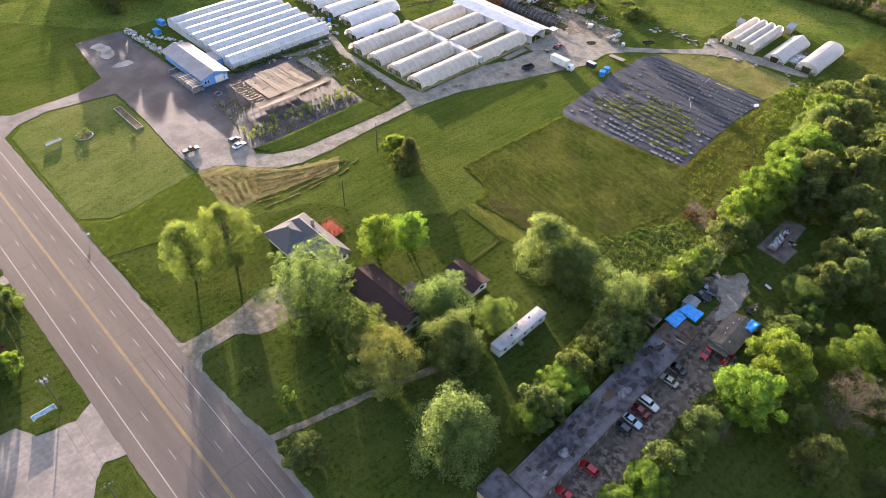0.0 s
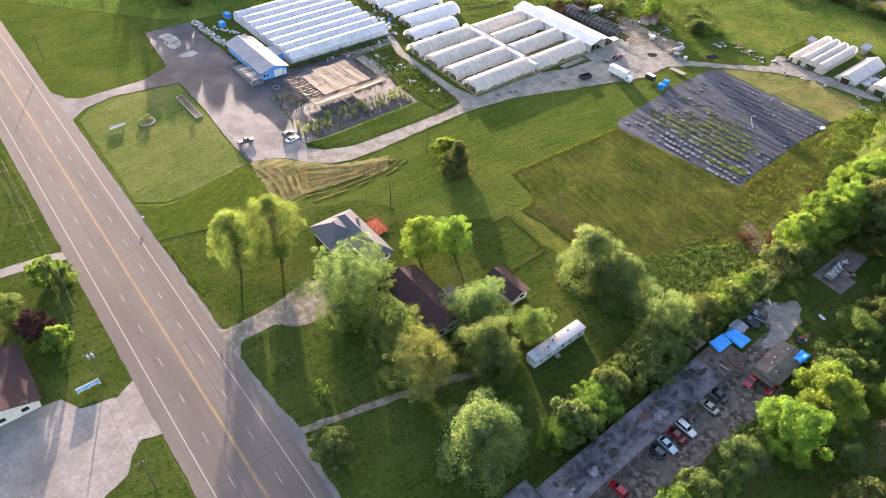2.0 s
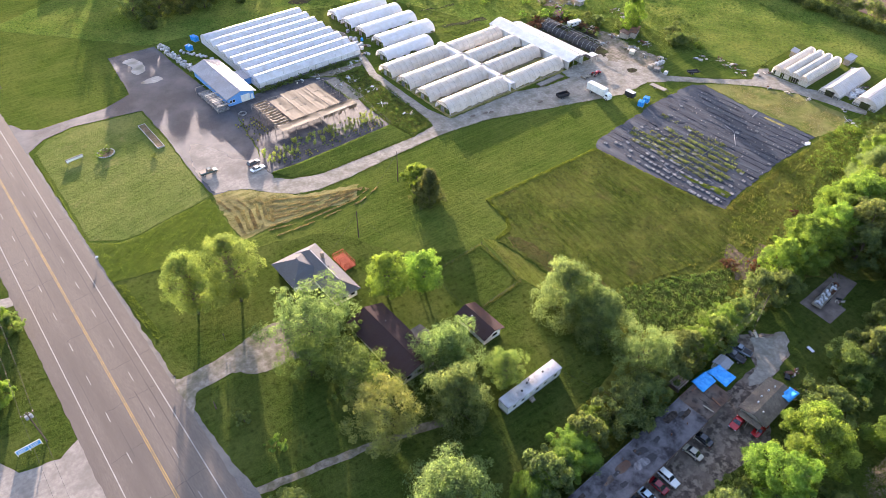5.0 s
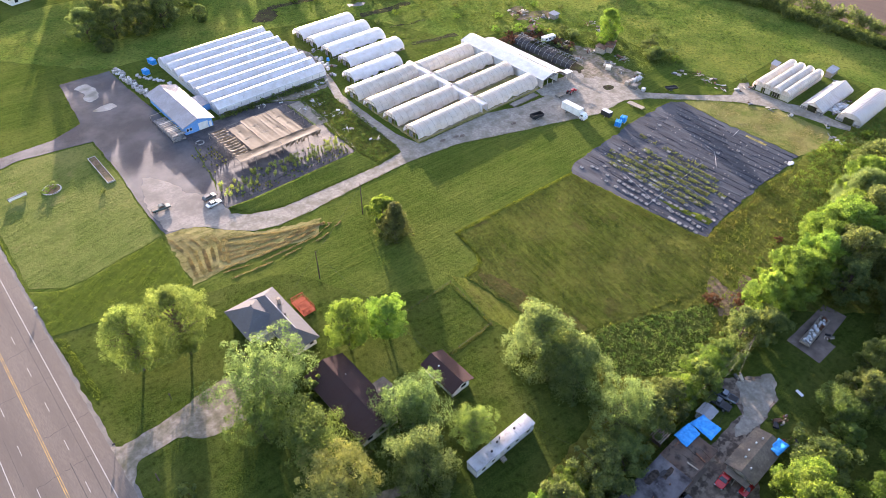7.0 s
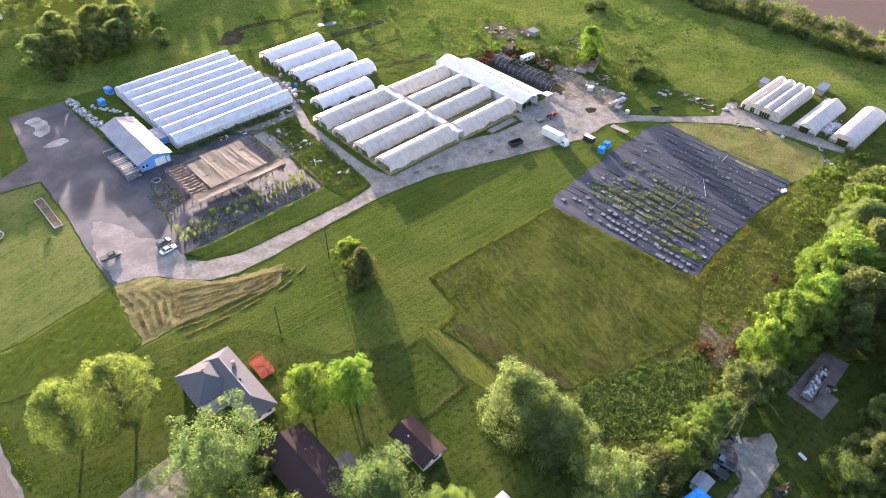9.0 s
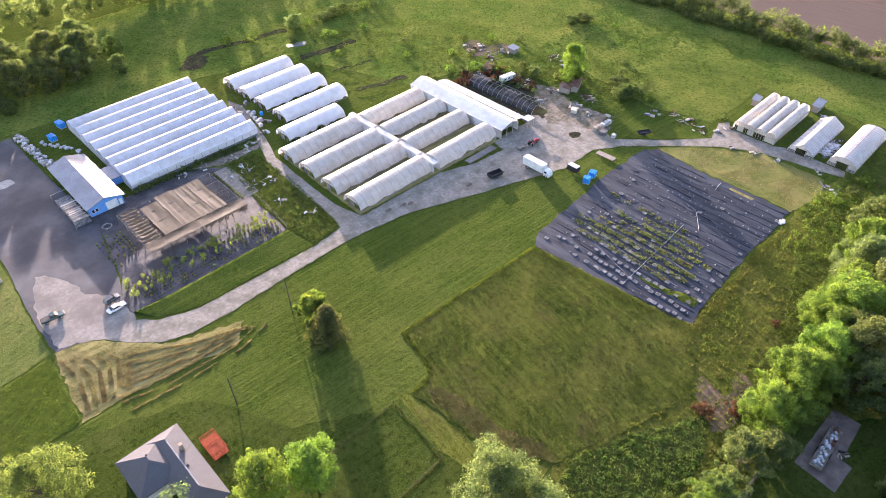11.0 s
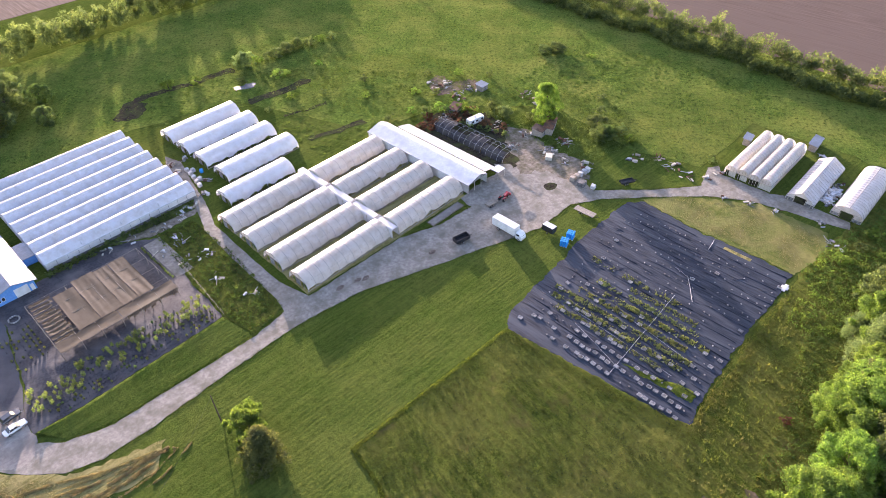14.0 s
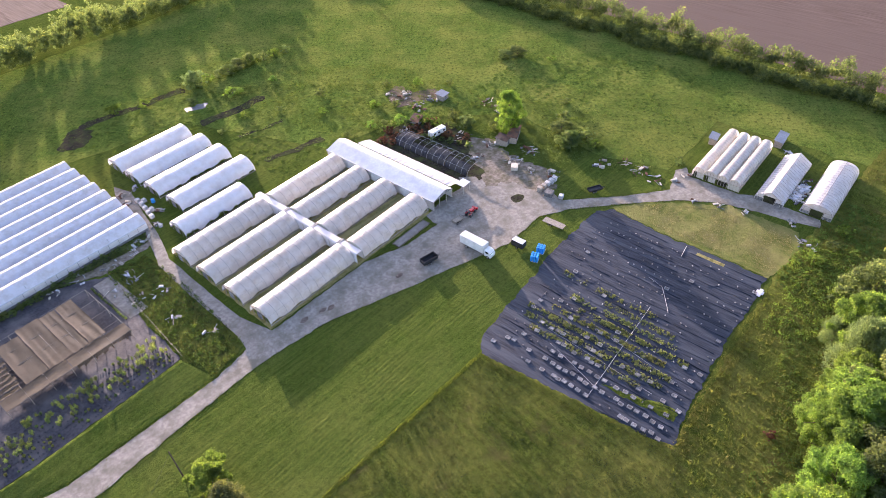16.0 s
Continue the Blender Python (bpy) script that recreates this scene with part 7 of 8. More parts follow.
def vehicle(m, kind, colour, label):
    """A car along +X: a body of cross sections, a glass house, wheels, lamps."""
    L_ = {"sedan": 4.8, "hatch": 4.2, "suv": 4.7, "pickup": 5.5}[kind]
    W_ = 1.8 if kind != "pickup" else 1.95
    t = thing({"sedan": "car", "hatch": "car", "suv": "car", "pickup": "pickup_truck"}[kind], m, label, "car" if kind != "pickup" else "pickup truck")
    up = {"sedan": 0.0, "hatch": 0.05, "suv": 0.15, "pickup": 0.22}[kind]
    deck = {"sedan": 0.92, "hatch": 0.95, "suv": 1.02, "pickup": 1.0}[kind] + up
    secs = [(-L_ / 2, 0.80, 0.55, deck - 0.16), (-L_ / 2 + 0.12, 0.93, 0.42, deck - 0.04), (-L_ * 0.3, 1.0, 0.34, deck), (-L_ * 0.05, 1.0, 0.3, deck), (L_ * 0.18, 1.0, 0.3, deck - 0.02), (L_ * 0.36, 0.97, 0.34, deck - 0.13), (L_ / 2 - 0.14, 0.9, 0.4, deck - 0.22), (L_ / 2, 0.74, 0.5, deck - 0.34)]
    rings = []
    for x, f, zb, zt in secs:
        h = W_ / 2 * f
        zb += up
        rings.append([(x, -h * 0.92, zb), (x, -h, zb + 0.18), (x, -h, zt - 0.16), (x, -h * 0.9, zt), (x, h * 0.9, zt), (x, h, zt - 0.16), (x, h, zb + 0.18), (x, h * 0.92, zb)])
    bm = loft(bmesh.new(), rings)
    bmesh.ops.recalc_face_normals(bm, faces=bm.faces)
    body = part("body", bm, coat(colour, COLOURS[colour]), t, colour.replace("_", " ") + " painted body")
    roof = deck + {"sedan": 0.48, "hatch": 0.5, "suv": 0.62, "pickup": 0.62}[kind]
    a0, a1, b0, b1 = {"sedan": (-0.33, 0.2, -0.18, 0.06), "hatch": (-0.46, 0.22, -0.36, 0.06), "suv": (-0.48, 0.2, -0.43, 0.07), "pickup": (-0.1, 0.24, -0.06, 0.12)}[kind]
    lo = [(a0 * L_, W_ / 2 * 0.88), (a1 * L_, W_ / 2 * 0.86)]
    hi = [(b0 * L_, W_ / 2 * 0.70), (b1 * L_, W_ / 2 * 0.69)]
    ringa = [(lo[0][0], -lo[0][1], deck), (lo[1][0], -lo[1][1], deck), (lo[1][0], lo[1][1], deck), (lo[0][0], lo[0][1], deck)]
    ringb = [(hi[0][0], -hi[0][1], roof - 0.03), (hi[1][0], -hi[1][1], roof - 0.03), (hi[1][0], hi[1][1], roof - 0.03), (hi[0][0], hi[0][1], roof - 0.03)]
    bm = loft(bmesh.new(), [ringa, ringb])
    bmesh.ops.recalc_face_normals(bm, faces=bm.faces)
    part("window_glass", bm, "glass", t, "dark window glass")
    part("roof", boxes((hi[0][0] - 0.05, hi[1][0] + 0.05, -hi[0][1] - 0.02, hi[0][1] + 0.02, roof - 0.04, roof + 0.02), bevel=0.02), coat(colour, COLOURS[colour]), t)
    for sy in (-1, 1):
        for fa, fb in (((a0 + 0.02) * L_, b0 * L_), ((a1 - 0.005) * L_, b1 * L_), ((a0 + a1) / 2 * L_, (b0 + b1) / 2 * L_)):
            part("pillar", tube(bmesh.new(), [(fa, sy * W_ / 2 * 0.875, deck), (fb, sy * W_ / 2 * 0.7, roof)], 0.045, 4), coat(colour, COLOURS[colour]), t)
        part("headlight", boxes((L_ / 2 - 0.12, L_ / 2 + 0.01, sy * W_ * 0.36 - 0.16, sy * W_ * 0.36 + 0.16, deck - 0.46, deck - 0.3)), "whitemetal", t, "pale headlight")
        part("tail_light", boxes((-L_ / 2 - 0.015, -L_ / 2 + 0.1, sy * W_ * 0.36 - 0.12, sy * W_ * 0.36 + 0.12, deck - 0.4, deck - 0.22)), coat("red", COLOURS["red"]), t, "red tail light")
        part("mirror", boxes((a1 * L_ - 0.25, a1 * L_ - 0.1, sy * (W_ / 2 + 0.06) - 0.1, sy * (W_ / 2 + 0.06) + 0.1, deck, deck + 0.14), bevel=0.02), "black", t)
        for fx in (-0.3, 0.31):
            wheel(t, fx * L_, sy * (W_ / 2 - 0.1), 0.33 + up * 0.35)
    for x in (-L_ / 2 - 0.03, L_ / 2 - 0.1):
        part("bumper", boxes((x, x + 0.12, -W_ * 0.42, W_ * 0.42, 0.42 + up, 0.58 + up), bevel=0.03), "black", t)
    if kind == "pickup":
        part("bed", boxes((-L_ / 2 + 0.15, -0.12 * L_, -W_ / 2 + 0.2, W_ / 2 - 0.2, deck - 0.02, deck + 0.012)), "black", t, "dark open load bed")
    return t


COLOURS = {"white": (0.72, 0.72, 0.70), "red": (0.42, 0.02, 0.02), "black": (0.02, 0.02, 0.025), "silver": (0.45, 0.46, 0.47), "pale_blue": (0.50, 0.62, 0.70), "charcoal": (0.05, 0.055, 0.065), "gold": (0.42, 0.38, 0.3), "dark_red": (0.25, 0.015, 0.02), "dark_green": (0.03, 0.06, 0.05), "slate": (0.12, 0.15, 0.19)}
for kind, col, x, y, rz, lab in [
        ("sedan", "gold", 81.6, -44.7, 92, "pale gold sedan parked on broken asphalt"), ("sedan", "black", 86.0, -44.2, 91, "black sedan parked beside the pale gold one"), ("suv", "white", 72.9, -45.1, 270, "white estate car parked by the motel"), ("sedan", "dark_red", 70.1, -44.5, 91, "dark red sedan parked by the motel"),
        ("sedan", "pale_blue", 66.7, -44.9, 270, "pale blue sedan parked by the motel"), ("hatch", "charcoal", 63.8, -44.5, 90, "dark grey hatchback parked by the motel"), ("pickup", "red", 95.4, -46.9, 182, "red pickup parked by the bungalow"),
        ("sedan", "red", 97.2, -50.9, 180, "red car half under the trees"), ("pickup", "slate", 113.2, -36.4, 100, "slate blue pickup by the shed"), ("pickup", "charcoal", 110.4, -36.4, 95, "dark pickup beside another pickup"),
        ("hatch", "red", 51.0, -45.2, 92, "red hatchback parked by the motel"), ("sedan", "red", 43.2, -45.6, 90, "red sedan at the motel end"),
        ("sedan", "white", 59.9, 99.6, 5, "white sedan parked beside the nursery stock"), ("hatch", "charcoal", 60.3, 103.2, 8, "dark grey hatchback beside the white sedan"), ("pickup", "dark_green", 47.2, 107.3, 355, "dark green pickup with a loaded bed")]:
    vehicle(pose(x, y, 0.09, 0, 0, rz), kind, col, lab)

# white box truck
bt = thing("box_truck", pose(180.4, 58.0, 0.08, 0, 0, 90), "white box truck parked on the grass edge", "truck")
part("cargo_box", boxes((2.4, 10.4, -1.25, 1.25, 1.05, 3.65), bevel=0.05), "white", bt, "plain white cargo box")
part("roof_panel", boxes((2.5, 10.3, -1.15, 1.15, 3.655, 3.69)), "whitemetal", bt)
rings = [[(x, -w, z0), (x, -w, z1 - 0.2), (x, -w * 0.85, z1), (x, w * 0.85, z1), (x, w, z1 - 0.2), (x, w, z0)] for x, w, z0, z1 in ((0, 1.0, 0.6, 1.5), (0.15, 1.1, 0.5, 1.75), (0.75, 1.12, 0.5, 2.55), (2.1, 1.12, 0.5, 2.6))]
part("cab", loft(bmesh.new(), rings), coat("white", COLOURS["white"]), bt, "white cab")
part("windscreen", loft(bmesh.new(), [[(0.17, -0.95, 1.78), (0.17, 0.95, 1.78)], [(0.7, -0.9, 2.45), (0.7, 0.9, 2.45)]], closed=False), "glass", bt)
part("chassis", boxes((0.3, 10.2, -0.45, 0.45, 0.6, 1.0)), "black", bt)
for y in (-1.14, 1.125):
    part("door_window", boxes((0.8, 1.7, y, y + 0.015, 1.7, 2.3)), "glass", bt)
for x in (1.0, 8.2):
    for y in (-1.0, 1.0):
        wheel(bt, x, y, 0.48, 0.3)


def trailer(m, ln, w, wall, label, deck="black", name="utility_trailer"):
    t = thing(name, m, label, "trailer")
    part("deck", boxes((0, ln, -w / 2, w / 2, 0.55, 0.68)), deck, t)
    if wall:
        part("side", boxes((0, ln, -w / 2, -w / 2 + 0.06, 0.68, 0.68 + wall)), deck, t)
        part("side", boxes((0, ln, w / 2 - 0.06, w / 2, 0.68, 0.68 + wall)), deck, t)
        part("end", boxes((0, 0.06, -w / 2 + 0.06, w / 2 - 0.06, 0.68, 0.68 + wall)), deck, t)
        part("end", boxes((ln - 0.06, ln, -w / 2 + 0.06, w / 2 - 0.06, 0.68, 0.68 + wall)), deck, t)
    part("drawbar", tube(bmesh.new(), [(ln, -w * 0.3, 0.6), (ln + 1.3, 0, 0.55), (ln, w * 0.3, 0.6)], 0.06, 5), "black", t)
    for y in (-w / 2 - 0.12, w / 2 + 0.12):
        wheel(t, ln * 0.45, y, 0.34)
        wheel(t, ln * 0.45 - 0.8, y, 0.34)
    return t


trailer(pose(166.6, 71.2, 0.08, 0, 0, -12), 4.6, 2.1, 1.0, "rusty black dump trailer on the grass edge")
trailer(pose(185.2, 75.4, 0.08, 0, 0, -6), 3.0, 1.8, 0.3, "small flat trailer behind the tractor", "wood")
trailer(pose(202.0, 55.8, 0.08, 0, 0, -88), 6.5, 2.2, 0.0, "long flat farm trailer loaded with scrap", "wood")
et = thing("enclosed_trailer", pose(188.4, 53.4, 0.08, 0, 0, 90), "small dark enclosed trailer with a pale roof", "trailer")
part("body", boxes((0, 3.6, -1.0, 1.0, 0.5, 2.3), bevel=0.05), "black", et)
part("roof", boxes((0.05, 3.55, -0.95, 0.95, 2.305, 2.35)), "whitemetal", et)
for y in (-1.05, 1.05):
    wheel(et, 1.7, y, 0.34)

# red tractor
tr = thing("tractor", pose(191.2, 74.2, 0.08, 0, 0, 8), "small red farm tractor with a loader", "tractor")
part("hood", boxes((0.2, 2.0, -0.4, 0.4, 0.8, 1.4), bevel=0.08), coat("red", COLOURS["red"]), tr, "red hood")
part("fender", boxes((-1.3, -0.3, -0.95, -0.45, 1.1, 1.35), (-1.3, -0.3, 0.45, 0.95, 1.1, 1.35), bevel=0.05), coat("red", COLOURS["red"]), tr)
part("seat", boxes((-0.9, -0.3, -0.3, 0.3, 1.0, 1.5), bevel=0.06), "black", tr)
part("loader", boxes((2.6, 3.1, -0.9, 0.9, 0.3, 0.9), (0.6, 2.7, -0.55, -0.45, 0.8, 0.95), (0.6, 2.7, 0.45, 0.55, 0.8, 0.95)), coat("red", COLOURS["red"]), tr)
part("roll_bar", tube(bmesh.new(), [(-1.0, -0.6, 1.1), (-1.0, -0.6, 2.4), (-1.0, 0.6, 2.4), (-1.0, 0.6, 1.1)], 0.05, 5), "black", tr)
for x, y, r in ((-0.8, -0.75, 0.7), (-0.8, 0.75, 0.7), (1.7, -0.65, 0.42), (1.7, 0.65, 0.42)):
    wheel(tr, x, y, r, 0.35)


# ---------------------------------------------------------------- poles, wires, fence
def utility_pole(x, y, h, label, arm=True, transformer=False):
    t = thing("utility_pole", pose(x, y, 0.03), label, "utility pole", "utility poles")
    part("pole", tube(bmesh.new(), [(0, 0, 0), (0, 0, h)], 0.17, 8, 0.11), "polewood", t)
    if arm:
        part("crossarm", boxes((-1.2, 1.2, -0.06, 0.06, h - 0.7, h - 0.58)), "polewood", t)
        for x_ in (-1.1, -0.4, 0.4, 1.1):
            part("insulator", tube(bmesh.new(), [(x_, 0, h - 0.58), (x_, 0, h - 0.38)], 0.05, 6), "whitemetal", t)
    if transformer:
        part("transformer", tube(bmesh.new(), [(0.4, 0, h - 2.1), (0.4, 0, h - 1.1)], 0.3, 10), "greymetal", t, "grey transformer can")
        part("transformer", tube(bmesh.new(), [(-0.4, 0, h - 2.1), (-0.4, 0, h - 1.1)], 0.3, 10), "greymetal", t, "grey transformer can")
    return (x, y, h)


def wire(a, b, sag=0.8, off=0.0, name="overhead_wire", r=0.02):
    pts = []
    for k in range(13):
        u = k / 12
        pts.append((a[0] + (b[0] - a[0]) * u + off, a[1] + (b[1] - a[1]) * u, a[2] + (b[2] - a[2]) * u - sag * 4 * u * (1 - u) - 0.45))
    return tagged(part(name, tube(bmesh.new(), pts, r, 4), "black"), "thin black overhead wire between poles", "wire", "overhead wires")


P1 = utility_pole(-19.3, 41.8, 10.5, "roadside utility pole with transformers and crossarm", transformer=True)
P2 = utility_pole(-19.7, 10.7, 10.5, "roadside utility pole with a crossarm")
P3 = utility_pole(-18.3, 76.0, 10.5, "roadside utility pole with a crossarm")
P0 = utility_pole(-20.0, -30.0, 10.5, "roadside utility pole with a crossarm")
P4 = utility_pole(-18.0, 120.0, 10.5, "roadside utility pole with a crossarm")
P5 = utility_pole(-18.0, 170.0, 10.5, "roadside utility pole with a crossarm")
for a, b in ((P0, P2), (P2, P1), (P1, P3), (P3, P4), (P4, P5)):
    for off in (-1.1, 1.1):
        wire(a, b, 0.8, off)
Q1 = utility_pole(90.6, 67.6, 11.0, "weathered wooden pole on the lawn", arm=False)
Q2 = utility_pole(66.4, 53.6, 9.5, "weathered wooden pole on the lawn", arm=False)
Q3 = utility_pole(67.6, 29.1, 9.0, "wooden yard pole with a pale lamp", arm=False)
Q4 = utility_pole(125.4, -33.8, 9.0, "wooden pole among the hedge trees", arm=False)
Q5 = utility_pole(11.0, 27.0, 2.6, "short leaning post in the grass", arm=False)
Q6 = utility_pole(11.2, 203.0, 9.5, "roadside pole north of the drive", arm=False)
wire(Q1, Q2, 0.9)
wire(Q2, (50.0, 46.0, 5.6), 0.5)
wire(Q3, (70.3, 9.0, 4.6), 0.4)
wire(Q3, Q2, 0.6)
wire(Q4, (103.0, -40.0, 4.0), 0.5)
wire(Q4, (99.0, -36.0, 3.9), 0.4)
wire(Q4, (84.0, -33.0, 6.0), 0.5)
wire((74.0, -14.2, 3.6), (80.0, -32.0, 4.5), 0.4)
yl = thing("yard_lamp", pose(67.6, 29.1, 0.0), "pale yard lamp on a wooden pole", "lamp")
part("arm", tube(bmesh.new(), [(0.1, 0, 8.2), (0.7, -0.3, 8.5)], 0.04, 5), "rib", yl)
part("head", boxes((0.5, 0.9, -0.5, -0.1, 8.35, 8.6), bevel=0.05), "whitemetal", yl)

for a, b in (((91.0, 29.8), (89.3, 12.7)), ((89.3, 12.7), (75.5, 12.3)), ((91.0, 29.8), (69.5, 29.2))):
    f = thing("wire_fence", pose(*a, 0.03), "low wire fence with wooden posts and long grass", "fence")
    d = Vector(b) - Vector(a)
    n = int(d.length / 2.6)
    for k in range(n + 1):
        q = d * k / n
        part("post", tube(bmesh.new(), [(q.x, q.y, 0), (q.x, q.y, 1.1)], 0.05, 5), "polewood", f)
    for z in (0.35, 0.7, 1.0):
        part("wire", tube(bmesh.new(), [(0, 0, z), (d.x, d.y, z)], 0.01, 3), "fencewire", f)
    nd = Vector((-d.y, d.x)).normalized() * 0.5
    poly = [(a[0] + nd.x, a[1] + nd.y), (b[0] + nd.x, b[1] + nd.y), (b[0] - nd.x, b[1] - nd.y), (a[0] - nd.x, a[1] - nd.y)]
    tufts("fence_grass", poly, 260, 0.12, 0.38, "long grass under the fence")

# ---------------------------------------------------------------- road side signs
sg = thing("roadside_sign", pose(-24.8, 41.6, 0.04), "low blue and white roadside sign in a pale frame", "sign")
part("frame", boxes((0, 0.12, -0.06, 0.06, 0, 1.8), (4.6, 4.72, -0.06, 0.06, 0, 1.8), (2.3, 2.42, -0.06, 0.06, 0, 1.8), (0, 4.72, -0.06, 0.06, 1.75, 1.87), (0, 4.72, -0.06, 0.06, 0.5, 0.6)), "white", sg)
part("panel", boxes((0.14, 2.28, -0.04, 0.04, 0.62, 1.74), (2.44, 4.58, -0.04, 0.04, 0.62, 1.74)), "bluebin", sg, "blue sign panel")
part("lettering", boxes((0.4, 2.0, -0.055, -0.042, 1.25, 1.45), (0.4, 1.7, -0.055, -0.042, 0.85, 1.05), (2.7, 4.3, -0.055, -0.042, 1.25, 1.45), (2.7, 4.0, -0.055, -0.042, 0.85, 1.05)), "white", sg, "plain pale bars")
sg2 = thing("nursery_sign", pose(14.7, 139.5, 0.05, 0, 0, 6), "long pale board sign on posts at the roadside", "sign")
part("board", boxes((0, 5.4, -0.3, 0.3, 0.5, 1.5), bevel=0.04), "debris", sg2)
part("face", boxes((0.1, 5.3, -0.325, -0.3, 0.6, 1.4)), "white", sg2, "pale sign face")
for x in (0.4, 4.8):
    part("post", boxes((x, x + 0.2, -0.1, 0.1, 0, 0.5)), "wood", sg2)
mb = thing("mailbox", pose(7.4, 39.8, 0.05), "dark mailbox on a wooden post", "mailbox")
part("post", boxes((-0.06, 0.06, -0.06, 0.06, 0, 1.0)), "wood", mb)
part("box", boxes((-0.35, 0.25, -0.14, 0.14, 1.0, 1.35), bevel=0.06), "black", mb)
mb = thing("mailbox", pose(7.4, 89.5, 0.05), "pale mailbox on a post", "mailbox")
part("post", boxes((-0.06, 0.06, -0.06, 0.06, 0, 1.0)), "wood", mb)
part("box", boxes((-0.5, 0.3, -0.2, 0.2, 1.0, 1.4), bevel=0.06), "whitemetal", mb)
lp = thing("lamp_post", pose(21.0, 43.0, 0.05), "short dark garden lamp post", "lamp post")
part("post", tube(bmesh.new(), [(0, 0, 0), (0, 0, 2.0)], 0.06, 6), "black", lp)
part("lantern", tube(bmesh.new(), [(0, 0, 2.0), (0, 0, 2.15), (0, 0, 2.4)], 0.14, 6, 0.2), "black", lp)
pr = thing("planting_bed", pose(26.3, 138.2, 0.04), "round stone-edged planting bed", "planting bed")
part("soil", tube(bmesh.new(), [(0, 0, 0), (0, 0, 0.12)], 2.6, 20, 2.5), "dirt", pr)
rb = random.Random(4)
for k in range(26):
    a = 2 * math.pi * k / 26
    part("stone", boxes((2.6 * math.cos(a) - 0.2, 2.6 * math.cos(a) + 0.2, 2.6 * math.sin(a) - 0.2, 2.6 * math.sin(a) + 0.2, 0, rb.uniform(0.2, 0.35)), bevel=0.08), "stone", pr)


def raised_bed(x0, x1, y0, y1, label, wall="concrete", fill="dirt", h=0.45):
    t = thing("raised_bed", pose(x0, y0, 0.06), label, "raised bed")
    w, d = x1 - x0, y1 - y0
    part("wall", boxes((0, w, 0, 0.2, 0, h), (0, w, d - 0.2, d, 0, h), (0, 0.2, 0.2, d - 0.2, 0, h), (w - 0.2, w, 0.2, d - 0.2, 0, h)), wall, t)
    part("soil", boxes((0.2, w - 0.2, 0.2, d - 0.2, 0, h - 0.12)), fill, t)


raised_bed(40.2, 42.6, 130.2, 147.2, "long concrete-walled bed of dark soil beside the lot")
raised_bed(168.0, 181.0, 80.8, 83.4, "long low ridge-edged bed of gravel and soil", "dirtdrive", "palelot", 0.34)


# ---------------------------------------------------------------- nursery stock
def pot_plant(material, h, r, seed):
    rng = np.random.default_rng(seed)
    t = new("potted_plant")
    part("pot", tube(bmesh.new(), [(0, 0, 0), (0, 0, 0.20)], 0.13, 8, 0.17), "potdark", t, "black plastic pot")
    n = 110
    d = rng.normal(0, 1, (n, 3))
    d /= np.linalg.norm(d, axis=1)[:, None]
    pts = np.array([0, 0, 0.25 + h * 0.45]) + d * np.array([r, r, h * 0.5]) * rng.uniform(0.3, 1, (n, 1))
    pts[:, 2] = np.maximum(pts[:, 2], 0.3)
    o = new("foliage", leaf_mesh("foliage", pts, d, 0.14, rng, material))
    o.parent = t
    return t


POTS = [pot_plant("leaf", 0.9, 0.4, 1), pot_plant("potleaf", 1.7, 0.5, 2), pot_plant("willow", 0.55, 0.32, 3), pot_plant("bronze", 0.6, 0.3, 4)]
YELLOW = pot_plant("lime", 1.5, 0.6, 9)
empty = new("plant_pot")
part("pot", tube(bmesh.new(), [(0, 0, 0), (0, 0, 0.20)], 0.13, 8, 0.17), "potdark", empty, "black plastic pot")
rq = random.Random(31)
LAB = {0: "leafy green potted shrub on black cloth", 1: "tall light green potted shrub on black cloth", 2: "small grey-green potted shrub on black cloth", 3: "small olive potted shrub on black cloth"}
for row in range(9):
    for k in range(60):
        x = 64.5 + k * 0.72 + rq.uniform(-0.12, 0.12)
        y = 96.2 + row * 1.25 + rq.uniform(-0.15, 0.15)
        pick = rq.random()
        if (x < 66 and y < 99) or x > 107.0 or pick < (0.25 if row < 4 else 0.5):
            continue
        tall = noise.noise((x * 0.25, y * 0.3, 2.0))
        if row < 3:
            src = empty if pick < 0.72 else POTS[2] if tall > 0 else POTS[3]
        else:
            src = POTS[1] if tall > -0.08 and pick > 0.58 else POTS[0] if pick > 0.9 else POTS[2] if pick > 0.82 else empty
        o = copy_thing(src, pose(x, y, 0.07, 0, 0, rq.uniform(0, 360)) @ Matrix.Scale(rq.uniform(0.8, 1.25), 4))
        tagged(o, LAB[POTS.index(src)] if src in POTS else "empty black nursery pot on black cloth", "potted plant" if src in POTS else "pot", "nursery stock")
for row in range(7):
    for k in range(8):
        x, y = 66.3 + row * 1.15 + rq.uniform(-0.1, 0.1), 113.5 + k * 1.9 + rq.uniform(-0.3, 0.3) + row * 0.4
        if rq.random() < 0.75 and x < 74.2:
            tagged(copy_thing(empty if rq.random() < 0.45 else POTS[3], pose(x, y, 0.07)), "dark nursery pot in a row beside the shade house", "pot", "nursery stock")
for k in range(16):
    tagged(copy_thing(POTS[0], pose(106.3 + rq.uniform(-0.15, 0.15), 117 + k * 1.1, 0.07)), "dark potted shrub in a border row", "potted plant", "nursery stock")
for o in (*POTS, YELLOW, empty):
    for c in list(o.children):
        bpy.data.objects.remove(c)
    bpy.data.objects.remove(o)
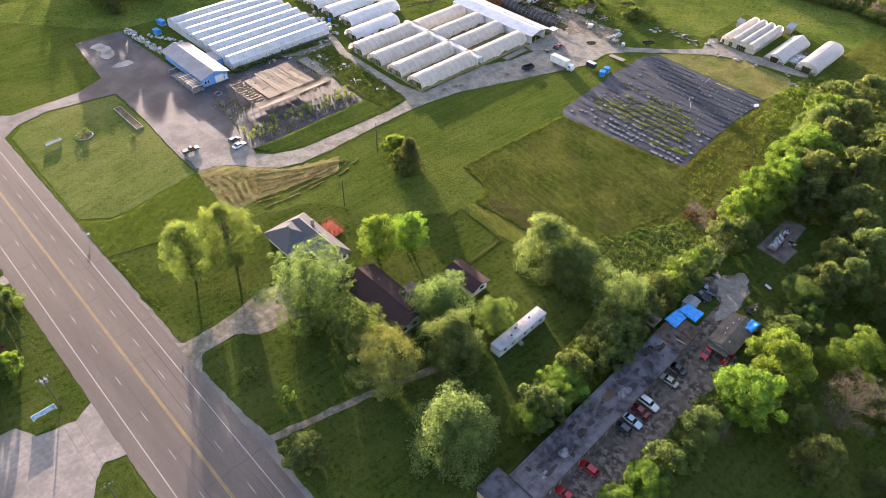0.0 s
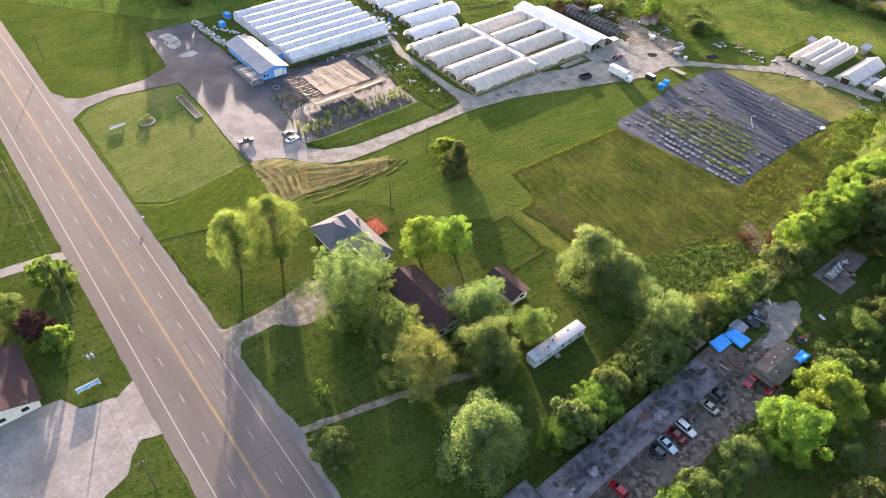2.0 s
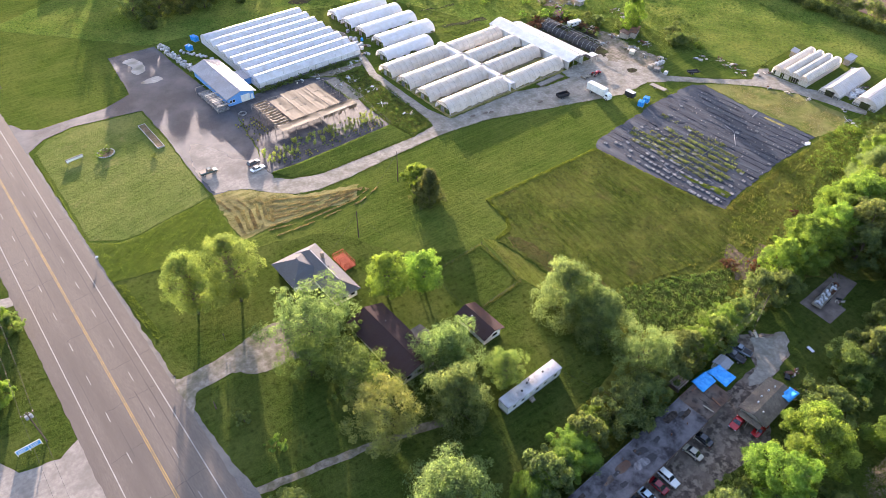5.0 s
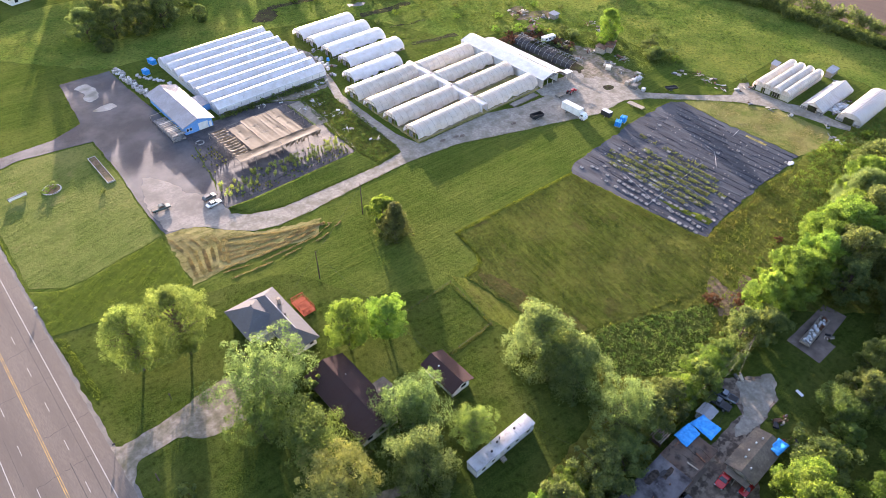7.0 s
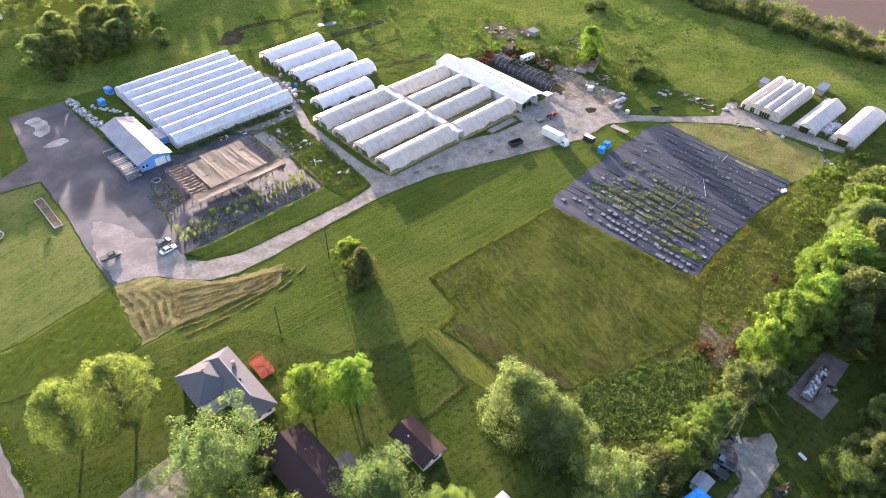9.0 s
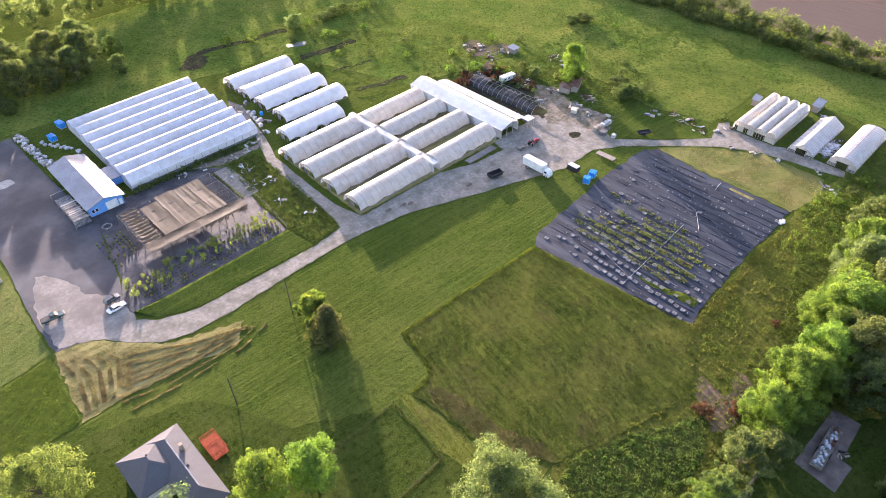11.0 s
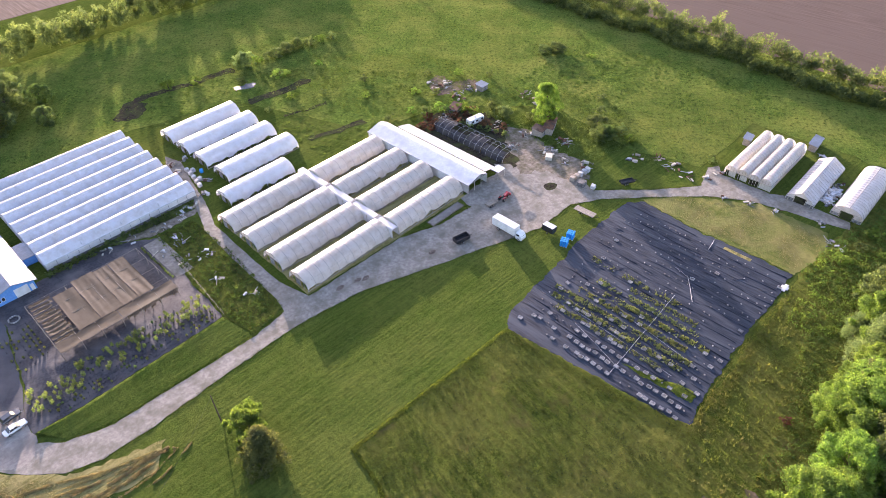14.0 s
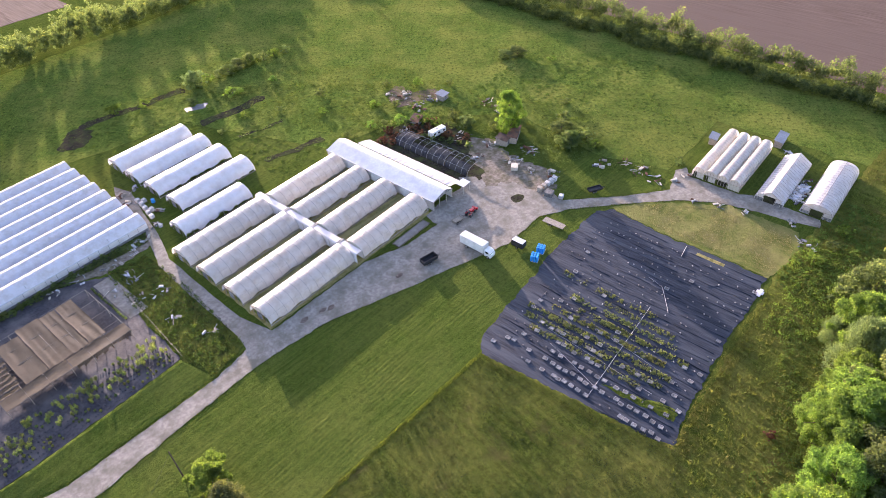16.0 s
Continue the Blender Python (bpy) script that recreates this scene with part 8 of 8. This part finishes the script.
tagged(part("gravel_bed", boxes((107.2, 112.2, 116.5, 135.0, 0.05, 0.09)), "gravel"), "pale gravel bed beside the shade house", "gravel", kind="structure")
tagged(part("ground_cloth_strip", boxes((103.2, 106.0, 114.0, 134.0, 0.05, 0.085)), "potmat"), "dark cloth strip beside the shade house", "ground cloth", kind="structure")
ring = thing("tyre_ring", pose(71.7, 132.7, 0.08), "round stone ring planter in the yard", "planter")
for k in range(16):
    a = 2 * math.pi * k / 16
    part("stone", boxes((1.25 * math.cos(a) - 0.22, 1.25 * math.cos(a) + 0.22, 1.25 * math.sin(a) - 0.22, 1.25 * math.sin(a) + 0.22, 0, 0.4), bevel=0.09), "debris", ring)

# ---------------------------------------------------------------- the ground cloth's trays, pipes and folds
tray = new("block_tray")
bm = boxes((-0.55, 0.55, -0.42, -0.34, 0, 0.3), (-0.55, 0.55, 0.34, 0.42, 0, 0.3), (-0.55, -0.47, -0.34, 0.34, 0, 0.3), (0.47, 0.55, -0.34, 0.34, 0, 0.3))
part("crate", bm, "crategrey", tray, "weathered grey crate")
part("fill", boxes((-0.47, 0.47, -0.34, 0.34, 0, 0.24)), "debris", tray, "dusty grey soil fill")
stone_ = new("weight_stone")
part("block", boxes((-0.19, 0.19, -0.14, 0.14, 0, 0.18), bevel=0.03), "debris", stone_)
for i, x in enumerate(np.arange(157.4, 214, 2.9)):
    y = rq.uniform(-2, 1) if x > 158 else -1.0
    top = 41.0 if x < 192 else 43
    dense = 0.75 if x < 165 else 0.5 if x < 171 else 0.22 if x < 182 else 0.05
    while y < top:
        if rq.random() < dense and noise.noise((x * 0.1, y * 0.11, 5)) > -0.25:
            tagged(copy_thing(tray, pose(x + rq.uniform(-0.3, 0.3), y, 0.135, 0, 0, 90 + rq.uniform(-9, 9))), "grey crate of soil weighing down black cloth", "crate", "crates on the ground cloth")
            y += rq.uniform(1.25, 2.2)
        else:
            if rq.random() < 0.55:
                tagged(copy_thing(stone_, pose(x + rq.uniform(-0.35, 0.35), y, 0.135, 0, 0, rq.uniform(0, 90))), "small grey block weighing down the cloth", "block", "blocks on the ground cloth")
            y += rq.uniform(1.2, 2.6)
for o in (tray, stone_):
    for c in list(o.children):
        bpy.data.objects.remove(c)
    bpy.data.objects.remove(o)
for i, x in enumerate(np.arange(156.2, 216, 2.9)):
    pts = [(x + 0.5 * noise.noise((y * 0.12, i * 3.3, 0)) + 0.0, y, 0.13) for y in np.arange(-2.2, 43.5 if x > 160 else 40.0, 1.2) if inside(x, y, PLASTIC)]
    k = 0
    while k < len(pts) - 3:
        m_ = rq.randint(4, 12)
        seg = pts[k:k + m_]
        if rq.random() < 0.7 and len(seg) > 2:
            dx = rq.uniform(-0.5, 0.5)
            part("fold", tube(bmesh.new(), [(a + dx, b, c) for a, b, c in seg], rq.uniform(0.07, 0.2), 5, 0.05), "weedmat", cloth, "raised fold of black cloth", smooth=True)
        k += m_
for i in range(26):
    x, y = rq.uniform(158, 214), rq.uniform(2, 40)
    pts = [(x + 0.9 * k * rq.uniform(0.2, 1) * math.cos(i), y + 1.2 * k * math.sin(i * 2.1) * 0.6, 0.14 + 0.03 * rq.random()) for k in range(6)]
    if all(inside(a, b, PLASTIC) for a, b, _ in pts):
        part("wrinkle", tube(bmesh.new(), pts, rq.uniform(0.03, 0.07), 4), "weedmat", cloth, smooth=True)
for a, b, r in (((157.0, 15.5), (189.6, 16.9), 0.07), ((197.7, 17.6), (190.5, 12.6), 0.08), ((211.3, 18.8), (216.0, 19.4), 0.09), ((165.0, 30.0), (160.0, 14.0), 0.05), ((199.0, 22.0), (197.7, 17.6), 0.05), ((175.5, 24.0), (172.5, 2.0), 0.045), ((168.5, 33.0), (166.5, 5.0), 0.045)):
    tagged(part("irrigation_pipe", tube(bmesh.new(), [(*a, 0.13 + r), ((a[0] + b[0]) / 2 + 0.15, (a[1] + b[1]) / 2, 0.13 + r), (*b, 0.13 + r)], r * 0.8, 6), "pipegrey"), "pale plastic irrigation pipe on black cloth", "pipe", "irrigation pipes")
br = thing("folded_sheet", pose(210.5, -2.2, 0.13), "folded white sheet at the corner of the cloth", "sheet")
part("sheet", boxes((-1.4, 1.6, -0.5, 0.4, 0, 0.25), (-0.4, 0.9, -0.9, 0.9, 0.02, 0.18), bevel=0.08), "whitemetal", br)
tagged(part("cloth_gap", boxes((214.2, 215.4, 8.5, 16.0, 0.1, 0.145)), "stubble"), "grass showing through torn cloth", "grass", kind="structure")


# ---------------------------------------------------------------- drums, pallets, scrap
def drum_pallet(x, y, rz, nx, ny, layers, label):
    t = thing("drum_stack", pose(x, y, 0.05, 0, 0, rz), label, "drums", "blue drums")
    part("pallet", boxes(*[(0, nx * 0.72, 0.66 * j, 0.66 * j + 0.5, 0, 0.12) for j in range(ny)]), "palewood", t)
    for k in range(layers):
        for i in range(nx):
            for j in range(ny):
                c = (0.36 + i * 0.72, 0.36 + j * 0.72, 0.13 + k * 0.92)
                part("drum", tube(bmesh.new(), [(c[0], c[1], c[2]), (c[0], c[1], c[2] + 0.3), (c[0], c[1], c[2] + 0.6), (c[0], c[1], c[2] + 0.9)], 0.33, 10), "bluebin", t, "blue plastic drum")


drum_pallet(186.0, 47.4, 20, 3, 3, 2, "stack of bright blue plastic drums")
drum_pallet(189.6, 48.0, 15, 3, 3, 2, "stack of bright blue plastic drums")
drum_pallet(82.6, 195.4, 10, 3, 5, 2, "blue plastic drums stacked on grass")
drum_pallet(77.2, 189.0, 10, 3, 4, 2, "blue plastic drums stacked on grass")
tagged(part("water_barrel", tube(bmesh.new(), [(137.5, 154.7, 0.05), (137.5, 154.7, 0.5), (137.5, 154.7, 1.2)], 0.62, 14, 0.55), "bluebin"), "round blue water barrel by the hoop houses", "barrel")


def pallet_block(x, y, rz, w, d, h, material, label, name="pallet_load"):
    t = thing(name, pose(x, y, 0.06, 0, 0, rz), label, "pallet load", "pallet loads")
    comb = [(-d / 2, 0.0), (-d / 2, 0.12)]
    for k in range(1, 5):
        y_ = -d / 2 + d * k / 5
        comb += [(y_ - d * 0.05, 0.12), (y_ - d * 0.05, 0.07), (y_, 0.07), (y_, 0.12)]
    comb += [(d / 2, 0.12), (d / 2, 0.0)]
    part("pallet", loft(bmesh.new(), [[(-w / 2, y_, z_) for y_, z_ in comb], [(w / 2, y_, z_) for y_, z_ in comb]]), "wood", t)
    part("load", boxes((-w / 2 + 0.05, w / 2 - 0.05, -d / 2 + 0.05, d / 2 - 0.05, 0.12, 0.12 + h), bevel=0.07), material, t)


for x, y in ((134.6, 158.5), (134.4, 156.0), (134.0, 153.4), (133.4, 150.6), (133.0, 148.1), (135.8, 157.0), (134.9, 151.2)):
    pallet_block(x, y, 8, 1.3, 1.2, 1.1, "stone", "white wrapped pallet load on the drive")
for i, (x, y) in enumerate(((213.0, 64.6), (214.8, 64.4), (216.6, 64.2), (218.4, 64.0), (220.0, 63.9))):
    pallet_block(x, y, 5, 1.4, 1.6, 1.3, "stone" if i > 1 else "wood", "pale crate load beside the yard")
pallet_block(212.6, 61.0, 10, 2.6, 2.4, 1.5, "debris", "dark scrap load beside the yard")
pallet_block(213.8, 57.6, 12, 1.6, 1.4, 1.1, "stone", "pale crate beside the farm drive")
pallet_block(217.8, 77.2, 30, 2.8, 2.2, 1.2, "palewood", "heap of pale lumber in the yard")
for i in range(64):
    u = i / 63
    x = 68.2 + 4.2 * u * 0.6 + rq.uniform(0, 2.6)
    y = 201.5 - 28.5 * u + rq.uniform(-0.8, 0.8)
    pallet_block(x, y, rq.uniform(0, 90), rq.uniform(0.9, 1.4), rq.uniform(0.8, 1.2), rq.uniform(0.4, 1.1), rq.choice(("stone", "stone", "debris", "concrete")), "pallet of pale stone along the lot edge")
for i in range(16):
    pallet_block(74.0 + i * 0.55 + rq.uniform(-1, 1), 192 - i * 1.0 + rq.uniform(-1.5, 1.5), rq.uniform(0, 90), 1.1, 1.0, rq.uniform(0.3, 0.7), "stone", "pale stones heaped on the grass")


def heap(name, x, y, r, n, seed, label, mats=("debris", "rust", "wood", "palewood"), h=0.8, category="scrap"):
    """A heap of odd bits: boards, boxes and bent pipes."""
    k = random.Random(seed)
    t = thing(name, pose(x, y, 0.06), label, category, "scrap heaps")
    for _ in range(n):
        a, q = k.uniform(0, 6.28), r * math.sqrt(k.random())
        cx, cy, s = q * math.cos(a), q * math.sin(a), k.uniform(0.25, 0.9)
        if k.random() < 0.55:
            o = part("piece", boxes((-s, s, -s * k.uniform(0.2, 0.6), s * k.uniform(0.2, 0.6), 0, k.uniform(0.1, h)), bevel=0.03), k.choice(mats), t)
        else:
            o = part("piece", tube(bmesh.new(), [(-s * 1.6, 0, 0.1), (0, k.uniform(-0.3, 0.3), 0.15), (s * 1.6, 0, 0.12)], k.uniform(0.05, 0.12), 5), k.choice(mats), t)
        o.matrix_basis = pose(cx, cy, 0, 0, 0, k.uniform(0, 180))
    return t


for i, (x, y, r, n) in enumerate(((221, 80, 3, 22), (229, 79, 3, 18), (222, 101, 4, 26), (214, 119.5, 3, 16), (237, 127.5, 4, 18), (231, 138.5, 5, 22), (229, 127, 4, 16), (246, 110, 3, 10), (243, 104, 3, 10))):
    heap("scrap_heap", x, y, r, n, 100 + i, "heap of rusty farm scrap in weeds")
for i, (x, y, r, n) in enumerate(((109, 128, 2, 7), (112, 121.5, 2.4, 9), (115.5, 130, 3, 12), (116.5, 119, 2.5, 9), (114.6, 108, 2.5, 8), (117.5, 97, 2.0, 5), (121.0, 139.4, 2.5, 10), (114.5, 138.8, 3, 10), (107, 140.5, 2.5, 8), (99, 141.6, 2.5, 8))):
    heap("pallet_heap", x, y, r, n, 200 + i, "scattered pallets and boards among weeds", ("palewood", "stone", "wood", "debris"), 0.5)
for i, (x, y, r, n) in enumerate(((240, 45, 3, 12), (238.5, 39.5, 2.4, 9), (235, 26.2, 1.4, 6), (238.3, 19.4, 1.4, 6), (239.4, 12.0, 1.6, 8), (242.5, 0.2, 1.6, 7), (236, -5.5, 3, 9), (258, 3.0, 2.2, 16), (264, 3.2, 2.2, 14), (253, 2.2, 1.6, 8), (246.5, 33.2, 1.6, 8), (276, 12, 2, 6), (242, 34.2, 1.2, 5))):
    heap("garden_clutter", x, y, r, n, 300 + i, "farm clutter beside the greenhouses", ("stone", "palewood", "debris", "rust"), 0.6)
for i, (x, y, r, n) in enumerate(((132.2, 165.5, 1.6, 9), (131.6, 160.2, 1.5, 9), (136.6, 149.4, 1.4, 8), (131.4, 143.8, 2.0, 12), (125.6, 141.4, 2.2, 12), (137.2, 165.8, 1.4, 7), (224.5, 92.0, 2.2, 12), (219.6, 72.6, 1.8, 10), (222.8, 66.0, 2.2, 12), (216.4, 90.2, 2.0, 10), (236.0, 56.5, 2.4, 10), (241.5, 51.0, 2.0, 9))):
    heap("stacked_clutter", x, y, r, n, 700 + i, "crates, boards and bits stacked beside the track", ("palewood", "debris", "wood", "stone", "rust"), 0.8)
for i, (x0, y0, x1, y1, w) in enumerate(((146, 215, 184, 208.6, 3.6), (173.4, 181, 199.2, 178.6, 4.2), (172.4, 144.5, 193.4, 139.3, 2.2), (176, 163.4, 192.5, 159.4, 1.4))):
    strip("brush_row", [(x0 + (x1 - x0) * u, y0 + (y1 - y0) * u + 0.5 * math.sin(u * 9)) for u in np.linspace(0, 1, 7)], w, 0.07, "mulch", "dark row of rotting brush and soil", "brush row", 0.9, i)
    q = [(x0, y0 - w / 2), (x1, y1 - w / 2), (x1, y1 + w / 2), (x0, y0 + w / 2)]
    tufts("brush_weeds", q, 90, 0.15, 0.5, "weeds on the brush row", "leaf", clump=0.3, freq=0.4)
for i, (x, y) in enumerate(((85.5, -42.6), (86.3, -44.4), (118, -48), (115.5, -47.4), (96.5, -41.2), (113.5, -52), (148, -43.8), (121, -35.5))):
    heap("yard_clutter", x, y, 1.1, 7, 500 + i, "odds and ends lying on the ground", ("debris", "palewood", "rust", "black"), 0.6)
heap("toy_heap", 111.5, -50.0, 1.6, 9, 77, "red and pale garden clutter by the bungalow", (coat("red", COLOURS["red"]), "palewood", "debris"), 0.7)

for i, (x, y) in enumerate(((254.5, 3.2), (257.5, 3.4), (260.5, 3.1))):
    heap("plastic_heap", x, y, 1.7, 30, 820 + i, "heap of crumpled white plastic between the hoop houses", ("whitemetal", "film", "filmblue"), 0.7)
# camper, small sheds, loaded trailer on the slab
cp = thing("camper_trailer", pose(214.8, 108.6, 0.08, 0, 0, -8), "old white camper trailer among the weeds", "camper")
part("body", boxes((0, 6.4, 0, 2.3, 0.5, 2.6), bevel=0.15), "white", cp)
part("window_glass", boxes((0.8, 1.8, -0.02, 0.02, 1.4, 2.0), (2.6, 3.6, -0.02, 0.02, 1.4, 2.0), (5.0, 5.8, -0.02, 0.02, 1.4, 2.0)), "glass", cp)
part("roof_vent", boxes((2.8, 3.4, 0.9, 1.4, 2.6, 2.75)), "greymetal", cp)
for y in (0.1, 2.2):
    wheel(cp, 3.0, y, 0.34)
for x, y, w, d, h, rf, rz, lab in ((226.0, 86.2, 3.4, 4.0, 2.2, "tarend", 10, "small dark wooden shed in the weeds"), (229.5, 84.6, 8.0, 3.2, 2.3, "rust", 25, "low rusty-roofed shed in the weeds"), (236.6, 122.0, 3.6, 3.2, 2.0, "greymetal", 5, "small pale shed in the meadow"), (277.6, 15.6, 6.8, 2.6, 2.1, "greymetal", 3, "small shed with a pale roof"), (267.0, 32.8, 4.2, 2.4, 2.1, "greymetal", 8, "lean shed behind the hoop bays"), (218, 118, 5.0, 3.0, 1.8, "rust", 20, "collapsed rusty shed in weeds")):
    t = thing("small_shed", pose(x, y, 0.06, 0, 0, rz), lab, "shed", "small sheds")
    part("wall", walls(0.1, w - 0.1, 0.1, d - 0.1, h, t=0.12), "wood", t)
    part("roof", loft(bmesh.new(), [[(-0.2, y_, z_) for y_, z_ in ((-0.2, h), (d + 0.2, h + 0.45), (d + 0.2, h + 0.53), (-0.2, h + 0.08))], [(w + 0.2, y_, z_) for y_, z_ in ((-0.2, h), (d + 0.2, h + 0.45), (d + 0.2, h + 0.53), (-0.2, h + 0.08))]]), rf, t)
    part("door", boxes((w * 0.4, w * 0.4 + 0.9, 0.04, 0.1, 0.05, 1.9)), "debris", t)
ft = trailer(pose(140.6, -41.0, 0.1, 0, 0, 2), 11.5, 2.4, 0.5, "long flat trailer loaded with pale scrap on the slab", "wood", "loaded_trailer")
heap("scrap_load", 147, -40.8, 0.01, 1, 3, "single bundle of scrap metal", ("debris",))
for k in range(34):
    x = 141.2 + k * 0.32
    o = part("scrap_piece", boxes((-0.35, 0.35, -0.25, 0.25, 0, rq.uniform(0.3, 0.9)), bevel=0.05), rq.choice(("stone", "debris", "whitemetal", "rust")), ft)
    o.matrix_basis = pose(x - 140.6, rq.uniform(-0.8, 0.8), 0.69, 0, 0, rq.uniform(0, 180))
tb = thing("picnic_table", pose(126.3, -47.0, 0.05, 0, 0, 75), "small pale table standing on the grass", "table")
part("top", boxes((-0.9, 0.9, -0.4, 0.4, 0.72, 0.78)), "whitemetal", tb)
for x in (-0.75, 0.75):
    for y in (-0.3, 0.3):
        part("leg", boxes((x - 0.04, x + 0.04, y - 0.04, y + 0.04, 0, 0.72)), "black", tb)
ft2 = trailer(pose(221.0, 52.6, 0.06, 0, 0, -30), 4.4, 1.9, 0.4, "dark flat farm wagon on the grass", "black", "farm_wagon")
dp = tagged(sheet("dark_patch", [(203.8, 67.2), (206, 66), (208, 67), (207.4, 69), (205, 69.6)], 0.085, "mulch", "dark oil-stained patch of gravel", "patch", 0.6, 0.2, True))
for x, y in ((139, 80.2), (141, 79.3), (134, 81.5), (160, 73.4)):
    sheet("dark_patch", [(x - 1.2, y), (x, y - 0.7), (x + 1.3, y + 0.1), (x + 0.1, y + 0.8)], 0.085, "wornlot", "dark damp patch of gravel", "patch", 0.5, 0.2, True, int(x))
nf = thing("nursery_fence", pose(108.3, 95.4, 0.05), "thin wire fence on posts beside the nursery beds", "fence")
for k in range(14):
    part("post", tube(bmesh.new(), [(0.27 * k, 3.05 * k, 0), (0.27 * k, 3.05 * k, 1.5)], 0.045, 5), "polewood", nf)
for z in (0.4, 0.9, 1.4):
    part("wire", tube(bmesh.new(), [(0, 0, z), (0.27 * 13, 3.05 * 13, z)], 0.018, 3), "wood", nf)
